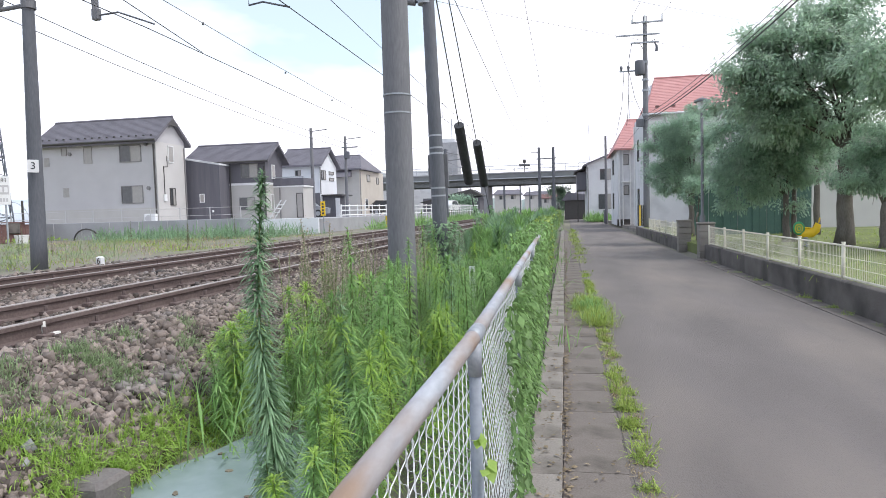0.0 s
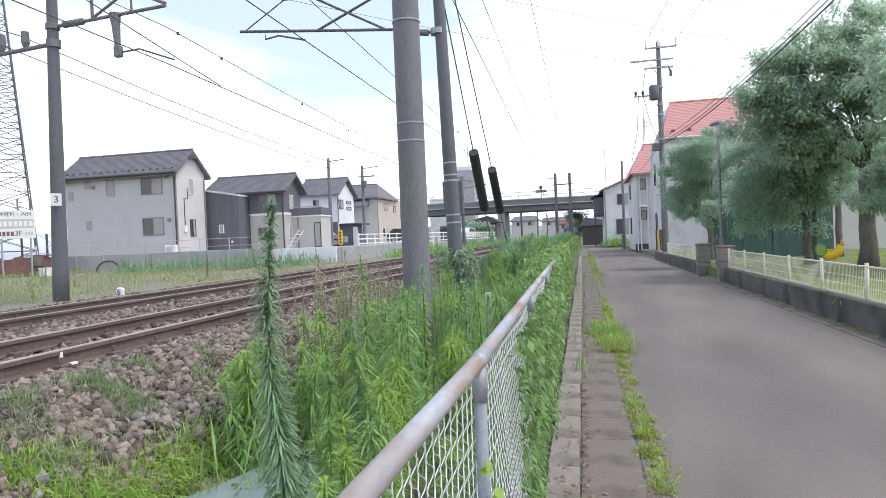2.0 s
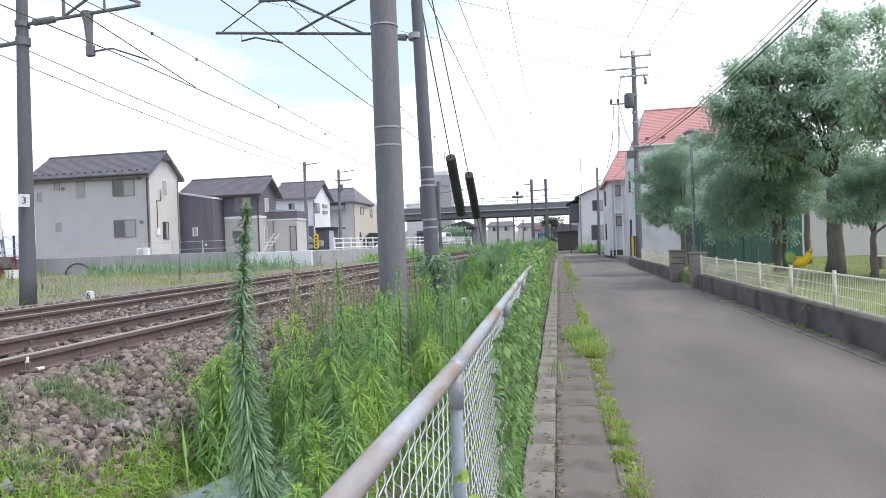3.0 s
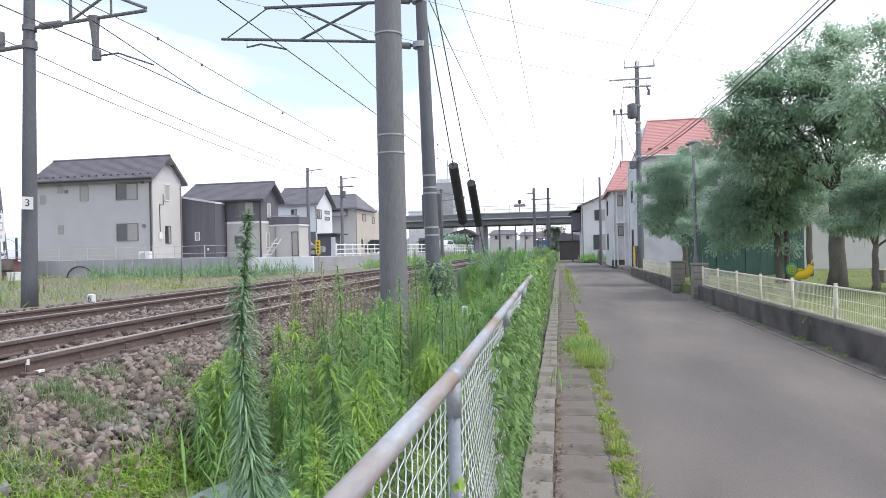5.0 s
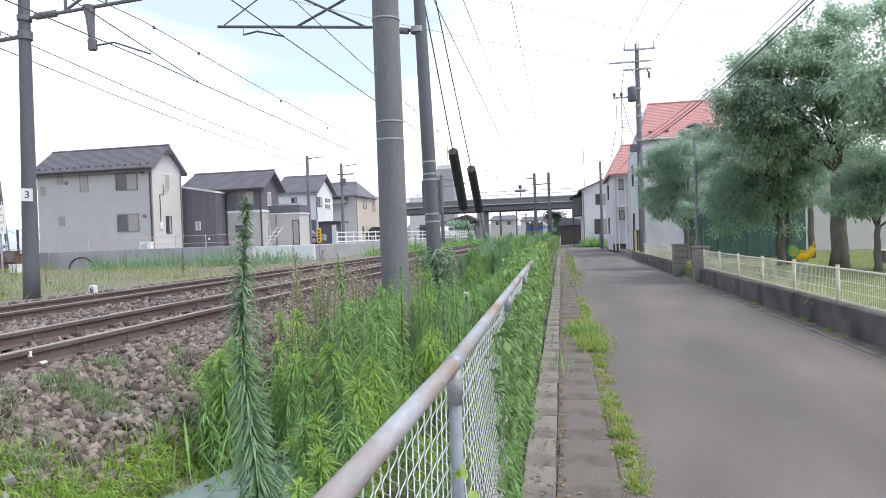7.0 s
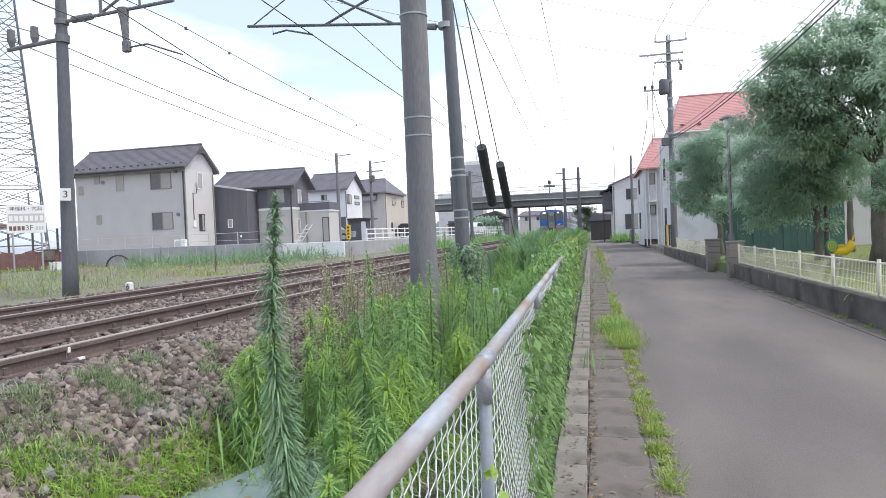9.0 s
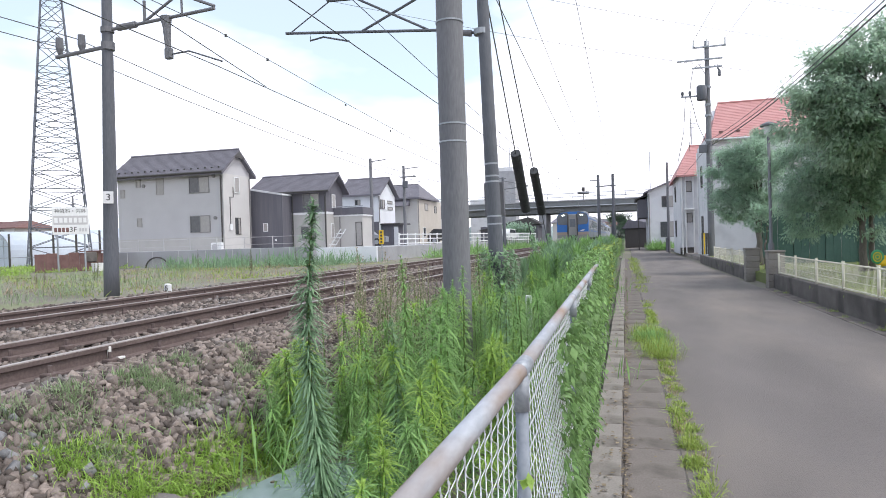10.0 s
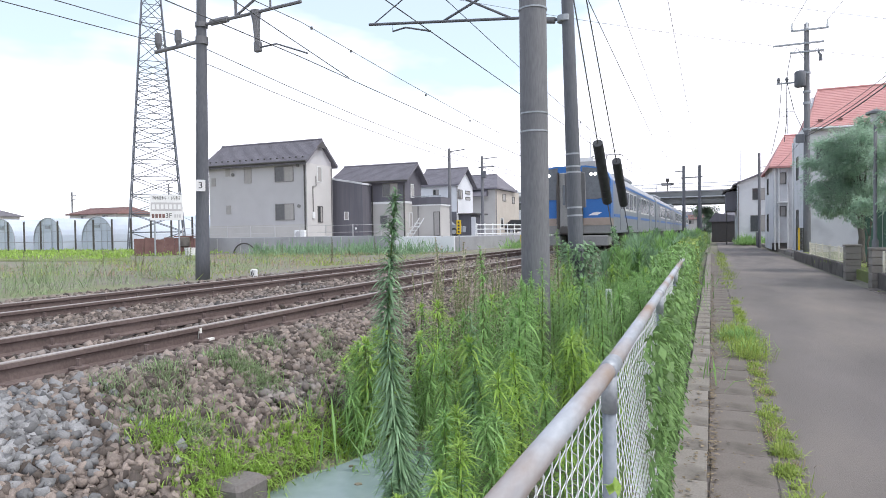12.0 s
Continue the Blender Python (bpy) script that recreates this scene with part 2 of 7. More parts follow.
M_TOWER = material("tower_steel", (0.13, 0.14, 0.17), (0.2, 0.21, 0.24), 0.6, metal=0.3, bump=0)
M_INSUL = material("porcelain", (0.7, 0.7, 0.7), (0.8, 0.8, 0.8), 0.3, bump=0)
M_BRICKRED = material("rusty_sheet", (0.15, 0.085, 0.08), (0.23, 0.135, 0.125), 0.85, scale=3, fine=30, bump=0.2)
M_LAMP_ON = glow("headlight_glow", (1.0, 0.97, 0.9), 6.0)
M_PAINT_MARK = material("marker_paint", (0.75, 0.74, 0.7), (0.84, 0.83, 0.8), 0.6, bump=0)


# ---- geometry helpers ----
class Shape:
    """Collects vertices and faces of one mesh."""

    def __init__(self):
        self.v, self.f, self.mi = [], [], []

    def add(self, verts, faces, mat=0):
        o = len(self.v)
        self.v.extend([tuple(p) for p in verts])
        self.f.extend([tuple(i + o for i in q) for q in faces])
        self.mi.extend([mat] * len(faces))
        return self

    def box(self, x0, x1, y0, y1, z0, z1, bev=0.0, mat=0):
        if bev <= 0:
            v = [(x, y, z) for z in (z0, z1) for y in (y0, y1) for x in (x0, x1)]
            f = [(0, 2, 3, 1), (4, 5, 7, 6), (0, 1, 5, 4), (2, 6, 7, 3), (0, 4, 6, 2), (1, 3, 7, 5)]
            return self.add(v, f, mat)
        b = bev
        rings = [(z0, b), (z0 + b, 0), (z1 - b, 0), (z1, b)]
        v = []
        for z, i in rings:
            c = b
            xa, xb, ya, yb = x0 + i, x1 - i, y0 + i, y1 - i
            v += [(xa + c, ya, z), (xb - c, ya, z), (xb, ya + c, z), (xb, yb - c, z), (xb - c, yb, z), (xa + c, yb, z), (xa, yb - c, z), (xa, ya + c, z)]
        f = [tuple(range(7, -1, -1)), tuple(range(24, 32))]
        for r in range(3):
            for k in range(8):
                f.append((r * 8 + k, r * 8 + (k + 1) % 8, r * 8 + 8 + (k + 1) % 8, r * 8 + 8 + k))
        return self.add(v, f, mat)

    def tube(self, pts, r, n=6, cap=True, mat=0):
        """A tube along pts; r is one radius or one for each point."""
        pts = [Vector(p) for p in pts]
        rs = r if isinstance(r, (list, tuple)) else [r] * len(pts)
        o, v, f = 0, [], []
        ref = Vector((0, 0, 1))
        d0 = (pts[-1] - pts[0]).normalized()
        if abs(d0.z) > 0.9:
            ref = Vector((1, 0, 0))
        for i, p in enumerate(pts):
            d = (pts[min(i + 1, len(pts) - 1)] - pts[max(i - 1, 0)]).normalized()
            a = d.cross(ref).normalized()
            b = a.cross(d)
            for k in range(n):
                t = 2 * math.pi * k / n
                v.append(p + (a * math.cos(t) + b * math.sin(t)) * rs[i])
        for i in range(len(pts) - 1):
            for k in range(n):
                f.append((i * n + k, i * n + (k + 1) % n, (i + 1) * n + (k + 1) % n, (i + 1) * n + k))
        if cap:
            f.append(tuple(range(n - 1, -1, -1)))
            f.append(tuple((len(pts) - 1) * n + k for k in range(n)))
        return self.add(v, f, mat)

    def prism(self, outline, axis, a, b, mat=0):
        """A closed outline (two coordinates) drawn out along an axis from a to b."""
        n = len(outline)

        def put(p, q):
            return {"x": (q, p[0], p[1]), "y": (p[0], q, p[1]), "z": (p[0], p[1], q)}[axis]

        v = [put(p, a) for p in outline] + [put(p, b) for p in outline]
        f = [tuple(range(n)), tuple(range(2 * n - 1, n - 1, -1))]
        f += [(k, (k + 1) % n, n + (k + 1) % n, n + k) for k in range(n)]
        return self.add(v, f, mat)

    def mesh(self, name, mats, smooth=False):
        me = bpy.data.meshes.new(name)
        me.from_pydata(self.v, [], self.f)
        for m in mats if isinstance(mats, (list, tuple)) else [mats]:
            me.materials.append(m)
        if any(self.mi):
            me.polygons.foreach_set("material_index", self.mi)
        bm = bmesh.new()
        bm.from_mesh(me)
        bmesh.ops.recalc_face_normals(bm, faces=bm.faces)
        bm.to_mesh(me)
        bm.free()
        if smooth:
            me.polygons.foreach_set("use_smooth", [True] * len(me.polygons))
        return me


def thing(name, label, category, group="", kind="", at=(0, 0, 0), turn=0.0):
    ob = new(name)
    ob.empty_display_size = 0.1
    ob.matrix_basis = pose(*at, 0, 0, turn)
    return tagged(ob, label, category, group, kind)


def part(name, shape, mats, parent=None, label="", smooth=False):
    me = shape.mesh(name, mats, smooth) if isinstance(shape, Shape) else shape
    ob = new(name, me)
    ob.parent = parent
    if label:
        ob["label"] = label
    return ob


def solid(name, shape, mats, label, category="", group="", kind="", smooth=False):
    return tagged(part(name, shape, mats, None, "", smooth), label, category, group, kind)


def fast_mesh(name, verts, faces, mats, smooth=False):
    """verts (n, 3), faces (m, k) arrays of one size."""
    me = bpy.data.meshes.new(name)
    verts, faces = np.asarray(verts, dtype=np.float32), np.asarray(faces, dtype=np.int32)
    k = faces.shape[1]
    me.vertices.add(len(verts))
    me.vertices.foreach_set("co", verts.ravel())
    me.loops.add(faces.size)
    me.loops.foreach_set("vertex_index", faces.ravel())
    me.polygons.add(len(faces))
    me.polygons.foreach_set("loop_start", np.arange(len(faces), dtype=np.int32) * k)
    me.update(calc_edges=True)
    me.validate()
    for m in mats if isinstance(mats, (list, tuple)) else [mats]:
        me.materials.append(m)
    if smooth:
        me.polygons.foreach_set("use_smooth", [True] * len(me.polygons))
    return me


RNG = np.random.default_rng(7)


# ---- ground ----
def ground_z(x):
    prof = [(-600, 0.3), (-60, 0.35), (-20, 0.42), (-12.6, 0.5), (-11.4, 0.55), (-10.6, 0.45), (-3.7, 0.45), (-3.1, 0.22), (-2.72, -0.08), (-1.9, -0.13), (-1.0, -0.14), (-0.5, -0.08), (-0.36, -0.05), (4.0, -0.06), (4.1, 0.02), (600, 0.02)]
    for (a, za), (b, zb) in zip(prof, prof[1:]):
        if x <= b:
            return za + (zb - za) * (x - a) / (b - a)
    return 0.02


def build_ground():
    xs = [-2500, -600, -200, -60, -30, -20, -16, -14, -12.6, -12, -11.4, -11, -10.6, -8, -5, -3.7, -3.4, -3.1, -2.8, -2.5, -2.2, -1.9, -1.4, -1.0, -0.5, -0.36, 0, 4.0, 4.1, 10, 30, 100, 600, 2500]
    ys = [-400, -60, -10, 0, 1, 2, 3, 4, 5, 6, 8, 10, 13, 16, 20, 25, 30, 40, 60, 90, 150, 300, 800, 3500]
    v = [(x, y, ground_z(x) + (0.03 * noise.noise((x * 1.3, y * 1.1, 0)) if -14 < x < -0.5 else 0)) for y in ys for x in xs]
    n = len(xs)
    f = [(j * n + i, j * n + i + 1, (j + 1) * n + i + 1, (j + 1) * n + i) for j in range(len(ys) - 1) for i in range(n - 1)]
    s = Shape().add(v, f)
    return solid("ground", s, M_SOIL, "earth with patchy grass beside the railway", "ground", kind="structure", smooth=True)


build_ground()

# road of asphalt
road = Shape().box(0.34, 3.62, -14, 112, -0.3, 0.0)
solid("road", road, M_ASPHALT, "narrow lane of worn grey asphalt", "road", kind="structure")
apron = Shape().box(3.62, 3.9, -14, 20.0, -0.3, 0.012, 0.004)
solid("gutter_strip", apron, M_LID, "stained concrete gutter strip along the garden wall", "gutter", kind="structure")

# kerb stones and gutter lids, laid piece by piece
kerb = thing("kerb", "weathered concrete kerb below the wire fence", "kerb", kind="structure")
kerb_me = Shape().box(-0.1, 0.1, -0.2994, 0.2994, -0.14, 0.0, 0.003).mesh("kerb_stone", M_CONC)
gutter = thing("gutter", "concrete gutter covered with flat slabs", "gutter", kind="structure")
lid_me = Shape().box(-0.192, 0.192, -0.2992, 0.2992, -0.1, 0.0, 0.002).mesh("gutter_lid", M_LID)
for k in range(80):
    y = -2.0 + 0.6 * k
    o = part("kerb_stone", kerb_me, None, kerb)
    o.matrix_basis = pose(-0.166 - 0.002 * y + RNG.normal(0, 0.003), y, 0.075 + RNG.normal(0, 0.002), RNG.normal(0, 0.12), 0, RNG.normal(0, 0.3))
    o = part("gutter_lid", lid_me, None, gutter)
    o.matrix_basis = pose(0.135 - 0.002 * y + RNG.normal(0, 0.004), y + 0.2, 0.012 + RNG.normal(0, 0.002), RNG.normal(0, 0.15), RNG.normal(0, 0.3), RNG.normal(0, 0.3))
solid("gutter_base", Shape().box(-0.4, 0.338, -4, 46, -0.4, 0.0), M_CONC_DARK, "dirt-filled concrete gutter bed", "gutter", kind="structure")
solid("kerb_far", Shape().box(-0.5, -0.3, 46, 112, -0.1, 0.08, 0.01), M_CONC, "concrete kerb running on along the lane", "kerb", kind="structure")

# ---- railway ----
RAIL = [(-0.062, 0), (0.062, 0), (0.062, 0.012), (0.012, 0.03), (0.009, 0.105), (0.033, 0.115), (0.033, 0.147), (0.026, 0.153), (-0.026, 0.153), (-0.033, 0.147), (-0.033, 0.115), (-0.009, 0.105), (-0.012, 0.03), (-0.062, 0.012)]


def build_track(cx, ztop, label):
    tr = thing("railway_track", label, "railway track", "railway tracks", "structure")
    for sx in (-0.55, 0.55):
        s = Shape().prism([(cx + sx + px, ztop - 0.153 + pz) for px, pz in RAIL], "y", -30, 420)
        r = part("rail", s, M_RUST, tr)
        part("rail_head", Shape().box(cx + sx - 0.03, cx + sx + 0.03, -30, 420, ztop - 0.006, ztop + 0.004), M_RAILHEAD, r, "polished running surface")
    sl = Shape().box(-1.0, 1.0, -0.11, 0.11, -0.14, 0.0, 0.012).mesh("sleeper", M_SLEEPER)
    clip = Shape()
    for sx in (-0.55, 0.55):
        for d in (-0.1, 0.1):
            clip.box(sx + d - 0.045, sx + d + 0.045, -0.06, 0.06, 0.0, 0.05, 0.008)
            clip.tube([(sx + d, 0, 0.04), (sx + d, 0, 0.105)], 0.02, 6)
    clip_me = clip.mesh("rail_clip", M_RUST)
    for k in range(110):
        y = -4 + 0.62 * k
        o = part("sleeper", sl, None, tr)
        o.matrix_basis = pose(cx + RNG.normal(0, 0.01), y, ztop - 0.157, 0, 0, RNG.normal(0, 0.4))
        c = part("rail_clip", clip_me, None, tr)
        c.matrix_basis = pose(cx, y, ztop - 0.154)
    return tr


build_track(-4.97, 0.78, "rusty-sided rails on sleepers in coarse ballast, nearer track")
build_track(-8.70, 0.70, "rusty-sided rails on sleepers in coarse ballast, farther track")

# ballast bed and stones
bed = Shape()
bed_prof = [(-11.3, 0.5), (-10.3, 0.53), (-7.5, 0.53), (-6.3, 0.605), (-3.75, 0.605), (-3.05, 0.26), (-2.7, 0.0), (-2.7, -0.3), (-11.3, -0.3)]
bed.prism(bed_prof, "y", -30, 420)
solid("ballast_bed", bed, M_BED_SHADE, "bed of crushed stone under the rails, darkened as shade between the stones", "ballast", kind="structure")


def bed_z(x):
    z = np.interp(x, [p[0] for p in bed_prof[:7]], [p[1] for p in bed_prof[:7]])
    return z


CUBE_V = np.array([(x, y, z) for z in (-1.0, 1.0) for y in (-1.0, 1.0) for x in (-1.0, 1.0)])
CUBE_F = np.array([(0, 2, 3), (0, 3, 1), (4, 5, 7), (4, 7, 6), (0, 1, 5), (0, 5, 4), (2, 6, 7), (2, 7, 3), (0, 4, 6), (0, 6, 2), (1, 3, 7), (1, 7, 5)])


def stones(x, y, z, r):
    """Angular stones at the given places, of the given half sizes."""
    n = len(x)
    v = (CUBE_V[None] * RNG.uniform(0.5, 1.0, (n, 8, 3))) * r[:, None, None] * RNG.uniform(0.45, 1.4, (n, 1, 3))
    q = RNG.normal(size=(n, 4))
    q /= np.linalg.norm(q, axis=1)[:, None]
    w, a, b, c = q.T
    R = np.stack([1 - 2 * (b * b + c * c), 2 * (a * b - c * w), 2 * (a * c + b * w), 2 * (a * b + c * w), 1 - 2 * (a * a + c * c), 2 * (b * c - a * w), 2 * (a * c - b * w), 2 * (b * c + a * w), 1 - 2 * (a * a + b * b)], 1).reshape(n, 3, 3)
    v = np.einsum("nij,nkj->nki", R, v) + np.stack([x, y, z], 1)[:, None]
    f = CUBE_F[None] + (np.arange(n) * 8)[:, None, None]
    return v.reshape(-1, 3), f.reshape(-1, 3)


def scatter(n, x0, x1, y0, y1, r0, r1, keep=lambda x, y: np.ones(len(x), bool)):
    x, y = RNG.uniform(x0, x1, n), y0 + (y1 - y0) * RNG.uniform(0, 1, n) ** 1.6
    k = keep(x, y)
    x, y = x[k], y[k]
    r = RNG.uniform(r0, r1, len(x))
    return stones(x, y, bed_z(x) + r * RNG.uniform(0.0, 0.9, len(x)), r)


sv, sf, off = [], [], 0
for args in ((26000, -4.3, -2.7, 1.0, 13, 0.015, 0.036), (5000, -4.3, -2.75, 10, 34, 0.03, 0.055), (12000, -8.2, -5.6, 2.5, 24, 0.022, 0.045), (6500, -11.3, -9.3, 5, 28, 0.025, 0.05), (2200, -9.1, -8.3, 5, 20, 0.02, 0.04), (2000, -5.4, -4.55, 2, 16, 0.02, 0.04)):
    a, b = scatter(*args)
    sv.append(a), sf.append(b + off)
    off += len(a)
ob = new("ballast_stones", fast_mesh("ballast_stones", np.concatenate(sv), np.concatenate(sf), M_BALLAST))
tagged(ob, "loose angular ballast stones, brown and grey", "ballast", kind="stuff")

M_FRESH = material("fresh_ballast", (0.17, 0.168, 0.17), (0.29, 0.287, 0.292), 0.95, scale=9, fine=140, bump=0, vary=0.4)
fx = np.clip(RNG.normal(-3.7, 0.3, 650), -4.3, -3.0)
fy = RNG.normal(2.4, 0.32, 650)
fv, ff = stones(fx, fy, bed_z(fx) + 0.035, RNG.uniform(0.02, 0.04, 650))
tagged(new("fresh_stones", fast_mesh("fresh_stones", fv, ff, M_FRESH)), "patch of newer pale grey ballast stones", "ballast", kind="stuff")

# the large loose stones on the near shoulder, one by one
pile = thing("ballast_shoulder", "large loose ballast stones on the near shoulder", "ballast", kind="structure")
STONE_ME = []
for k in range(10):
    a, b = stones(np.zeros(1), np.zeros(1), np.zeros(1), np.array([0.038]))
    STONE_ME.append(fast_mesh("stone", a, b, M_BALLAST))
for k in range(300):
    x, y = RNG.uniform(-4.2, -2.85), 2.7 + 4.6 * RNG.random() ** 1.3
    o = part("stone", STONE_ME[k % 10], None, pile)
    o.matrix_basis = pose(x, y, float(bed_z(x)) + 0.02, RNG.uniform(0, 360), RNG.uniform(0, 360), RNG.uniform(0, 360)) @ Matrix.Scale(RNG.uniform(0.75, 1.3), 4)

# marker bracket on the rail
mk = thing("rail_marker", "white painted marker mark on the rail side", "marker")
part("plate", Shape().box(-4.405, -4.385, 4.73, 4.765, 0.5, 0.77, 0.004), M_PAINT_MARK, mk)
part("foot", Shape().box(-4.40, -4.36, 4.74, 4.9, 0.63, 0.66, 0.004), M_PAINT_MARK, mk)


# ---- poles ----
def pole_shape(r0, r1, z0, z1, n=24, bands=()):
    s = Shape()
    zs = [z0 + (z1 - z0) * k / 12 for k in range(13)]
    s.tube([(0, 0, z) for z in zs], [r0 + (r1 - r0) * k / 12 for k in range(13)], n)
    return s


def band(z, r, h=0.02):
    return Shape().tube([(0, 0, z - h / 2), (0, 0, z + h / 2)], r, 24)


p1 = thing("railway_pole", "thick grey concrete pole banded with steel, in tall weeds", "pole", at=(-2.15, 8.3, -0.15))
part("shaft", pole_shape(0.185, 0.155, 0, 10.5), M_POLE, p1, smooth=True)
for z in (2.91, 3.14, 4.46):
    part("steel_band", band(z + 0.12, 0.182), M_GALV, p1)

P2 = (-2.43, 11.65)
p2 = thing("overhead_line_pole", "slim dark steel pole carrying the overhead line bracket", "pole")
p2.matrix_basis = pose(-2.24, P2[1], -0.1, 0, -1.45, 0)
part("shaft", pole_shape(0.145, 0.078, 0, 9.5), M_POLE_DARK, p2, smooth=True)
for z in (1.98, 2.12, 2.74, 2.84, 3.06):
    part("steel_band", band(z, 0.148 - 0.007 * z, 0.03), M_GALV, p2)
part("back_plate", Shape().box(-0.19, 0.18, 0.13, 0.16, 2.12, 2.74, 0.01), M_POLE, p2, "pale plate strapped behind the shaft")

p3 = thing("overhead_line_pole", "dark concrete pole carrying the overhead line bracket", "pole")
p3.matrix_basis = pose(-11.75, 12.8, 0.4, 0, 1.3, 0)
part("shaft", pole_shape(0.175, 0.085, 0, 10), M_POLE_DARK, p3, smooth=True)
plate = part("number_plate", Shape().box(0.13, 0.145, -0.11, 0.11, -0.14, 0.14, 0.004), M_WHITE, p3, "white plate with the digit 3")
plate.matrix_basis = pose(0.05, -0.12, 2.45, 0, 0, -46)


def text_mesh(body, size, mat):
    cu = bpy.data.curves.new("writing", "FONT")
    cu.body, cu.size, cu.align_x, cu.align_y, cu.extrude = body, size, "CENTER", "CENTER", 0.002
    ob = bpy.data.objects.new("writing", cu)
    scene.collection.objects.link(ob)
    me = bpy.data.meshes.new_from_object(ob.evaluated_get(bpy.context.evaluated_depsgraph_get()))
    bpy.data.objects.remove(ob)
    me.materials.clear()
    me.materials.append(mat)
    return me


digit = part("digit", text_mesh("3", 0.22, M_BLACK), None, plate)
digit.matrix_basis = pose(0.149, 0, 0, 90, 0, 90)

# ---- train ----
TRAIN_W, TRAIN_L = 2.95, 20.0


def build_train():
    tr = thing("train", "blue-nosed stainless commuter train with lit headlights", "train", at=(-4.97, 34.4, 0.78))
    h = TRAIN_W / 2
    g = h + 0.006
    prof = [(-h, 0.74), (h, 0.74), (h, 2.72), (h - 0.12, 2.98), (h - 0.45, 3.16), (h - 0.9, 3.24), (-h + 0.9, 3.24), (-h + 0.45, 3.16), (-h + 0.12, 2.98), (-h, 2.72)]
    for c in range(4):
        y0 = c * (TRAIN_L + 0.5)
        body = part("car_body", Shape().prism(prof, "y", y0 + (0.25 if c == 0 else 0), y0 + TRAIN_L), M_TRAIN_STEEL, tr, "stainless steel car body")
        part("stripe", Shape().box(h + 0.002, h + 0.012, y0 + 0.9, y0 + TRAIN_L, 1.34, 1.46), M_TRAIN_BLUE, body)
        part("roof_stripe", Shape().box(h + 0.002, h + 0.012, y0 + 0.9, y0 + TRAIN_L, 2.6, 2.7), M_TRAIN_BLUE, body)
        for k in range(3):
            yd = y0 + 2.6 + k * 6.6
            d = part("door", Shape().box(h + 0.004, h + 0.02, yd, yd + 1.3, 0.85, 2.55), M_TRAIN_STEEL, body)
            for q in (0.12, 0.72):
                part("door_window", Shape().box(h + 0.02, h + 0.026, yd + q, yd + q + 0.46, 1.7, 2.4), M_TRAIN_GLASS, d)
            for q in range(3):
                yw = yd + 1.75 + q * 1.5
                if yw + 1.2 < y0 + TRAIN_L:
                    wf = part("window", Shape().box(h + 0.004, h + 0.012, yw, yw + 1.24, 1.66, 2.5), M_WHITE, body, "pale window surround")
                    part("pane", Shape().box(h + 0.012, h + 0.02, yw + 0.06, yw + 1.16, 1.74, 2.46), M_TRAIN_GLASS, wf)
        for yb in (y0 + 3.2, y0 + 16.2):
            bg = part("bogie", Shape().box(-1.05, 1.05, yb - 1.5, yb + 1.5, 0.3, 0.7, 0.05), M_FRAME, tr)
            for dy in (-1.05, 1.05):
                for sx in (-0.56, 0.56):
                    w = part("wheel", Shape().tube([(sx - 0.06, yb + dy, 0.43), (sx + 0.06, yb + dy, 0.43)], 0.43, 20), M_FRAME, bg)
        part("underframe", Shape().box(-1.2, 1.2, y0 + 5.5, y0 + 13.5, 0.35, 0.95, 0.06), M_FRAME, tr)
        part("roof_unit", Shape().box(-0.95, 0.95, y0 + 7, y0 + 12, 3.22, 3.5, 0.1), M_TRAIN_STEEL, tr)
    # nose
    nose = part("nose", Shape().prism([(-g, 1.3), (g, 1.3), (g, 2.73), (g - 0.12, 2.99), (g - 0.45, 3.17), (g - 0.9, 3.25), (-g + 0.9, 3.25), (-g + 0.45, 3.17), (-g + 0.12, 2.99), (-g, 2.73)], "y", 0.0, 0.7), M_TRAIN_BLUE, tr, "bright blue front")
    nose.location.x = 0
    part("nose_band", Shape().box(-h - 0.01, h + 0.01, -0.012, 0.7, 1.03, 1.31, 0.01), M_TRAIN_TAN, nose, "pale band")
    part("lower_nose", Shape().box(-h - 0.008, h + 0.008, 0.003, 0.7, 0.72, 1.04, 0.02), M_TRAIN_SKIRT, nose)
    for sx in (-1, 1):
        part("windscreen", Shape().prism([(sx * a, b) for a, b in ((0.46, 2.0), (1.0, 2.0), (1.38, 2.06), (1.455, 2.3), (1.45, 2.72), (1.33, 2.98), (0.98, 3.13), (0.46, 3.2))][::sx], "y", -0.02, 0.02), M_TRAIN_GLASS, nose, "dark windscreen")
        part("headlight", Shape().tube([(sx * 0.93, -0.035, 2.92), (sx * 0.93, 0.0, 2.92)], 0.055, 12), M_LAMP_ON, nose, "lit headlight")
        part("headlight", Shape().tube([(sx * 0.79, -0.035, 2.92), (sx * 0.79, 0.0, 2.92)], 0.055, 12), M_LAMP_ON, nose, "lit headlight")
        part("door_pillar", Shape().box(min(sx * 0.41, sx * 0.47), max(sx * 0.41, sx * 0.47), -0.16, 0.03, 0.9, 3.02, 0.01), M_FRAME, nose, "dark pillar beside the gangway door")
        part("rail_grip", Shape().tube([(sx * 0.48, -0.1, 1.1), (sx * 0.48, -0.1, 2.6)], 0.02, 6), M_FRAME, nose)
    gd = part("gangway_door", Shape().box(-0.4, 0.4, -0.1, 0.05, 0.9, 3.0, 0.03), M_TRAIN_SKIRT, nose, "grey gangway door")
    part("door_window", Shape().box(-0.26, 0.26, -0.115, -0.1, 1.8, 2.55, 0.005), M_TRAIN_GLASS, gd)
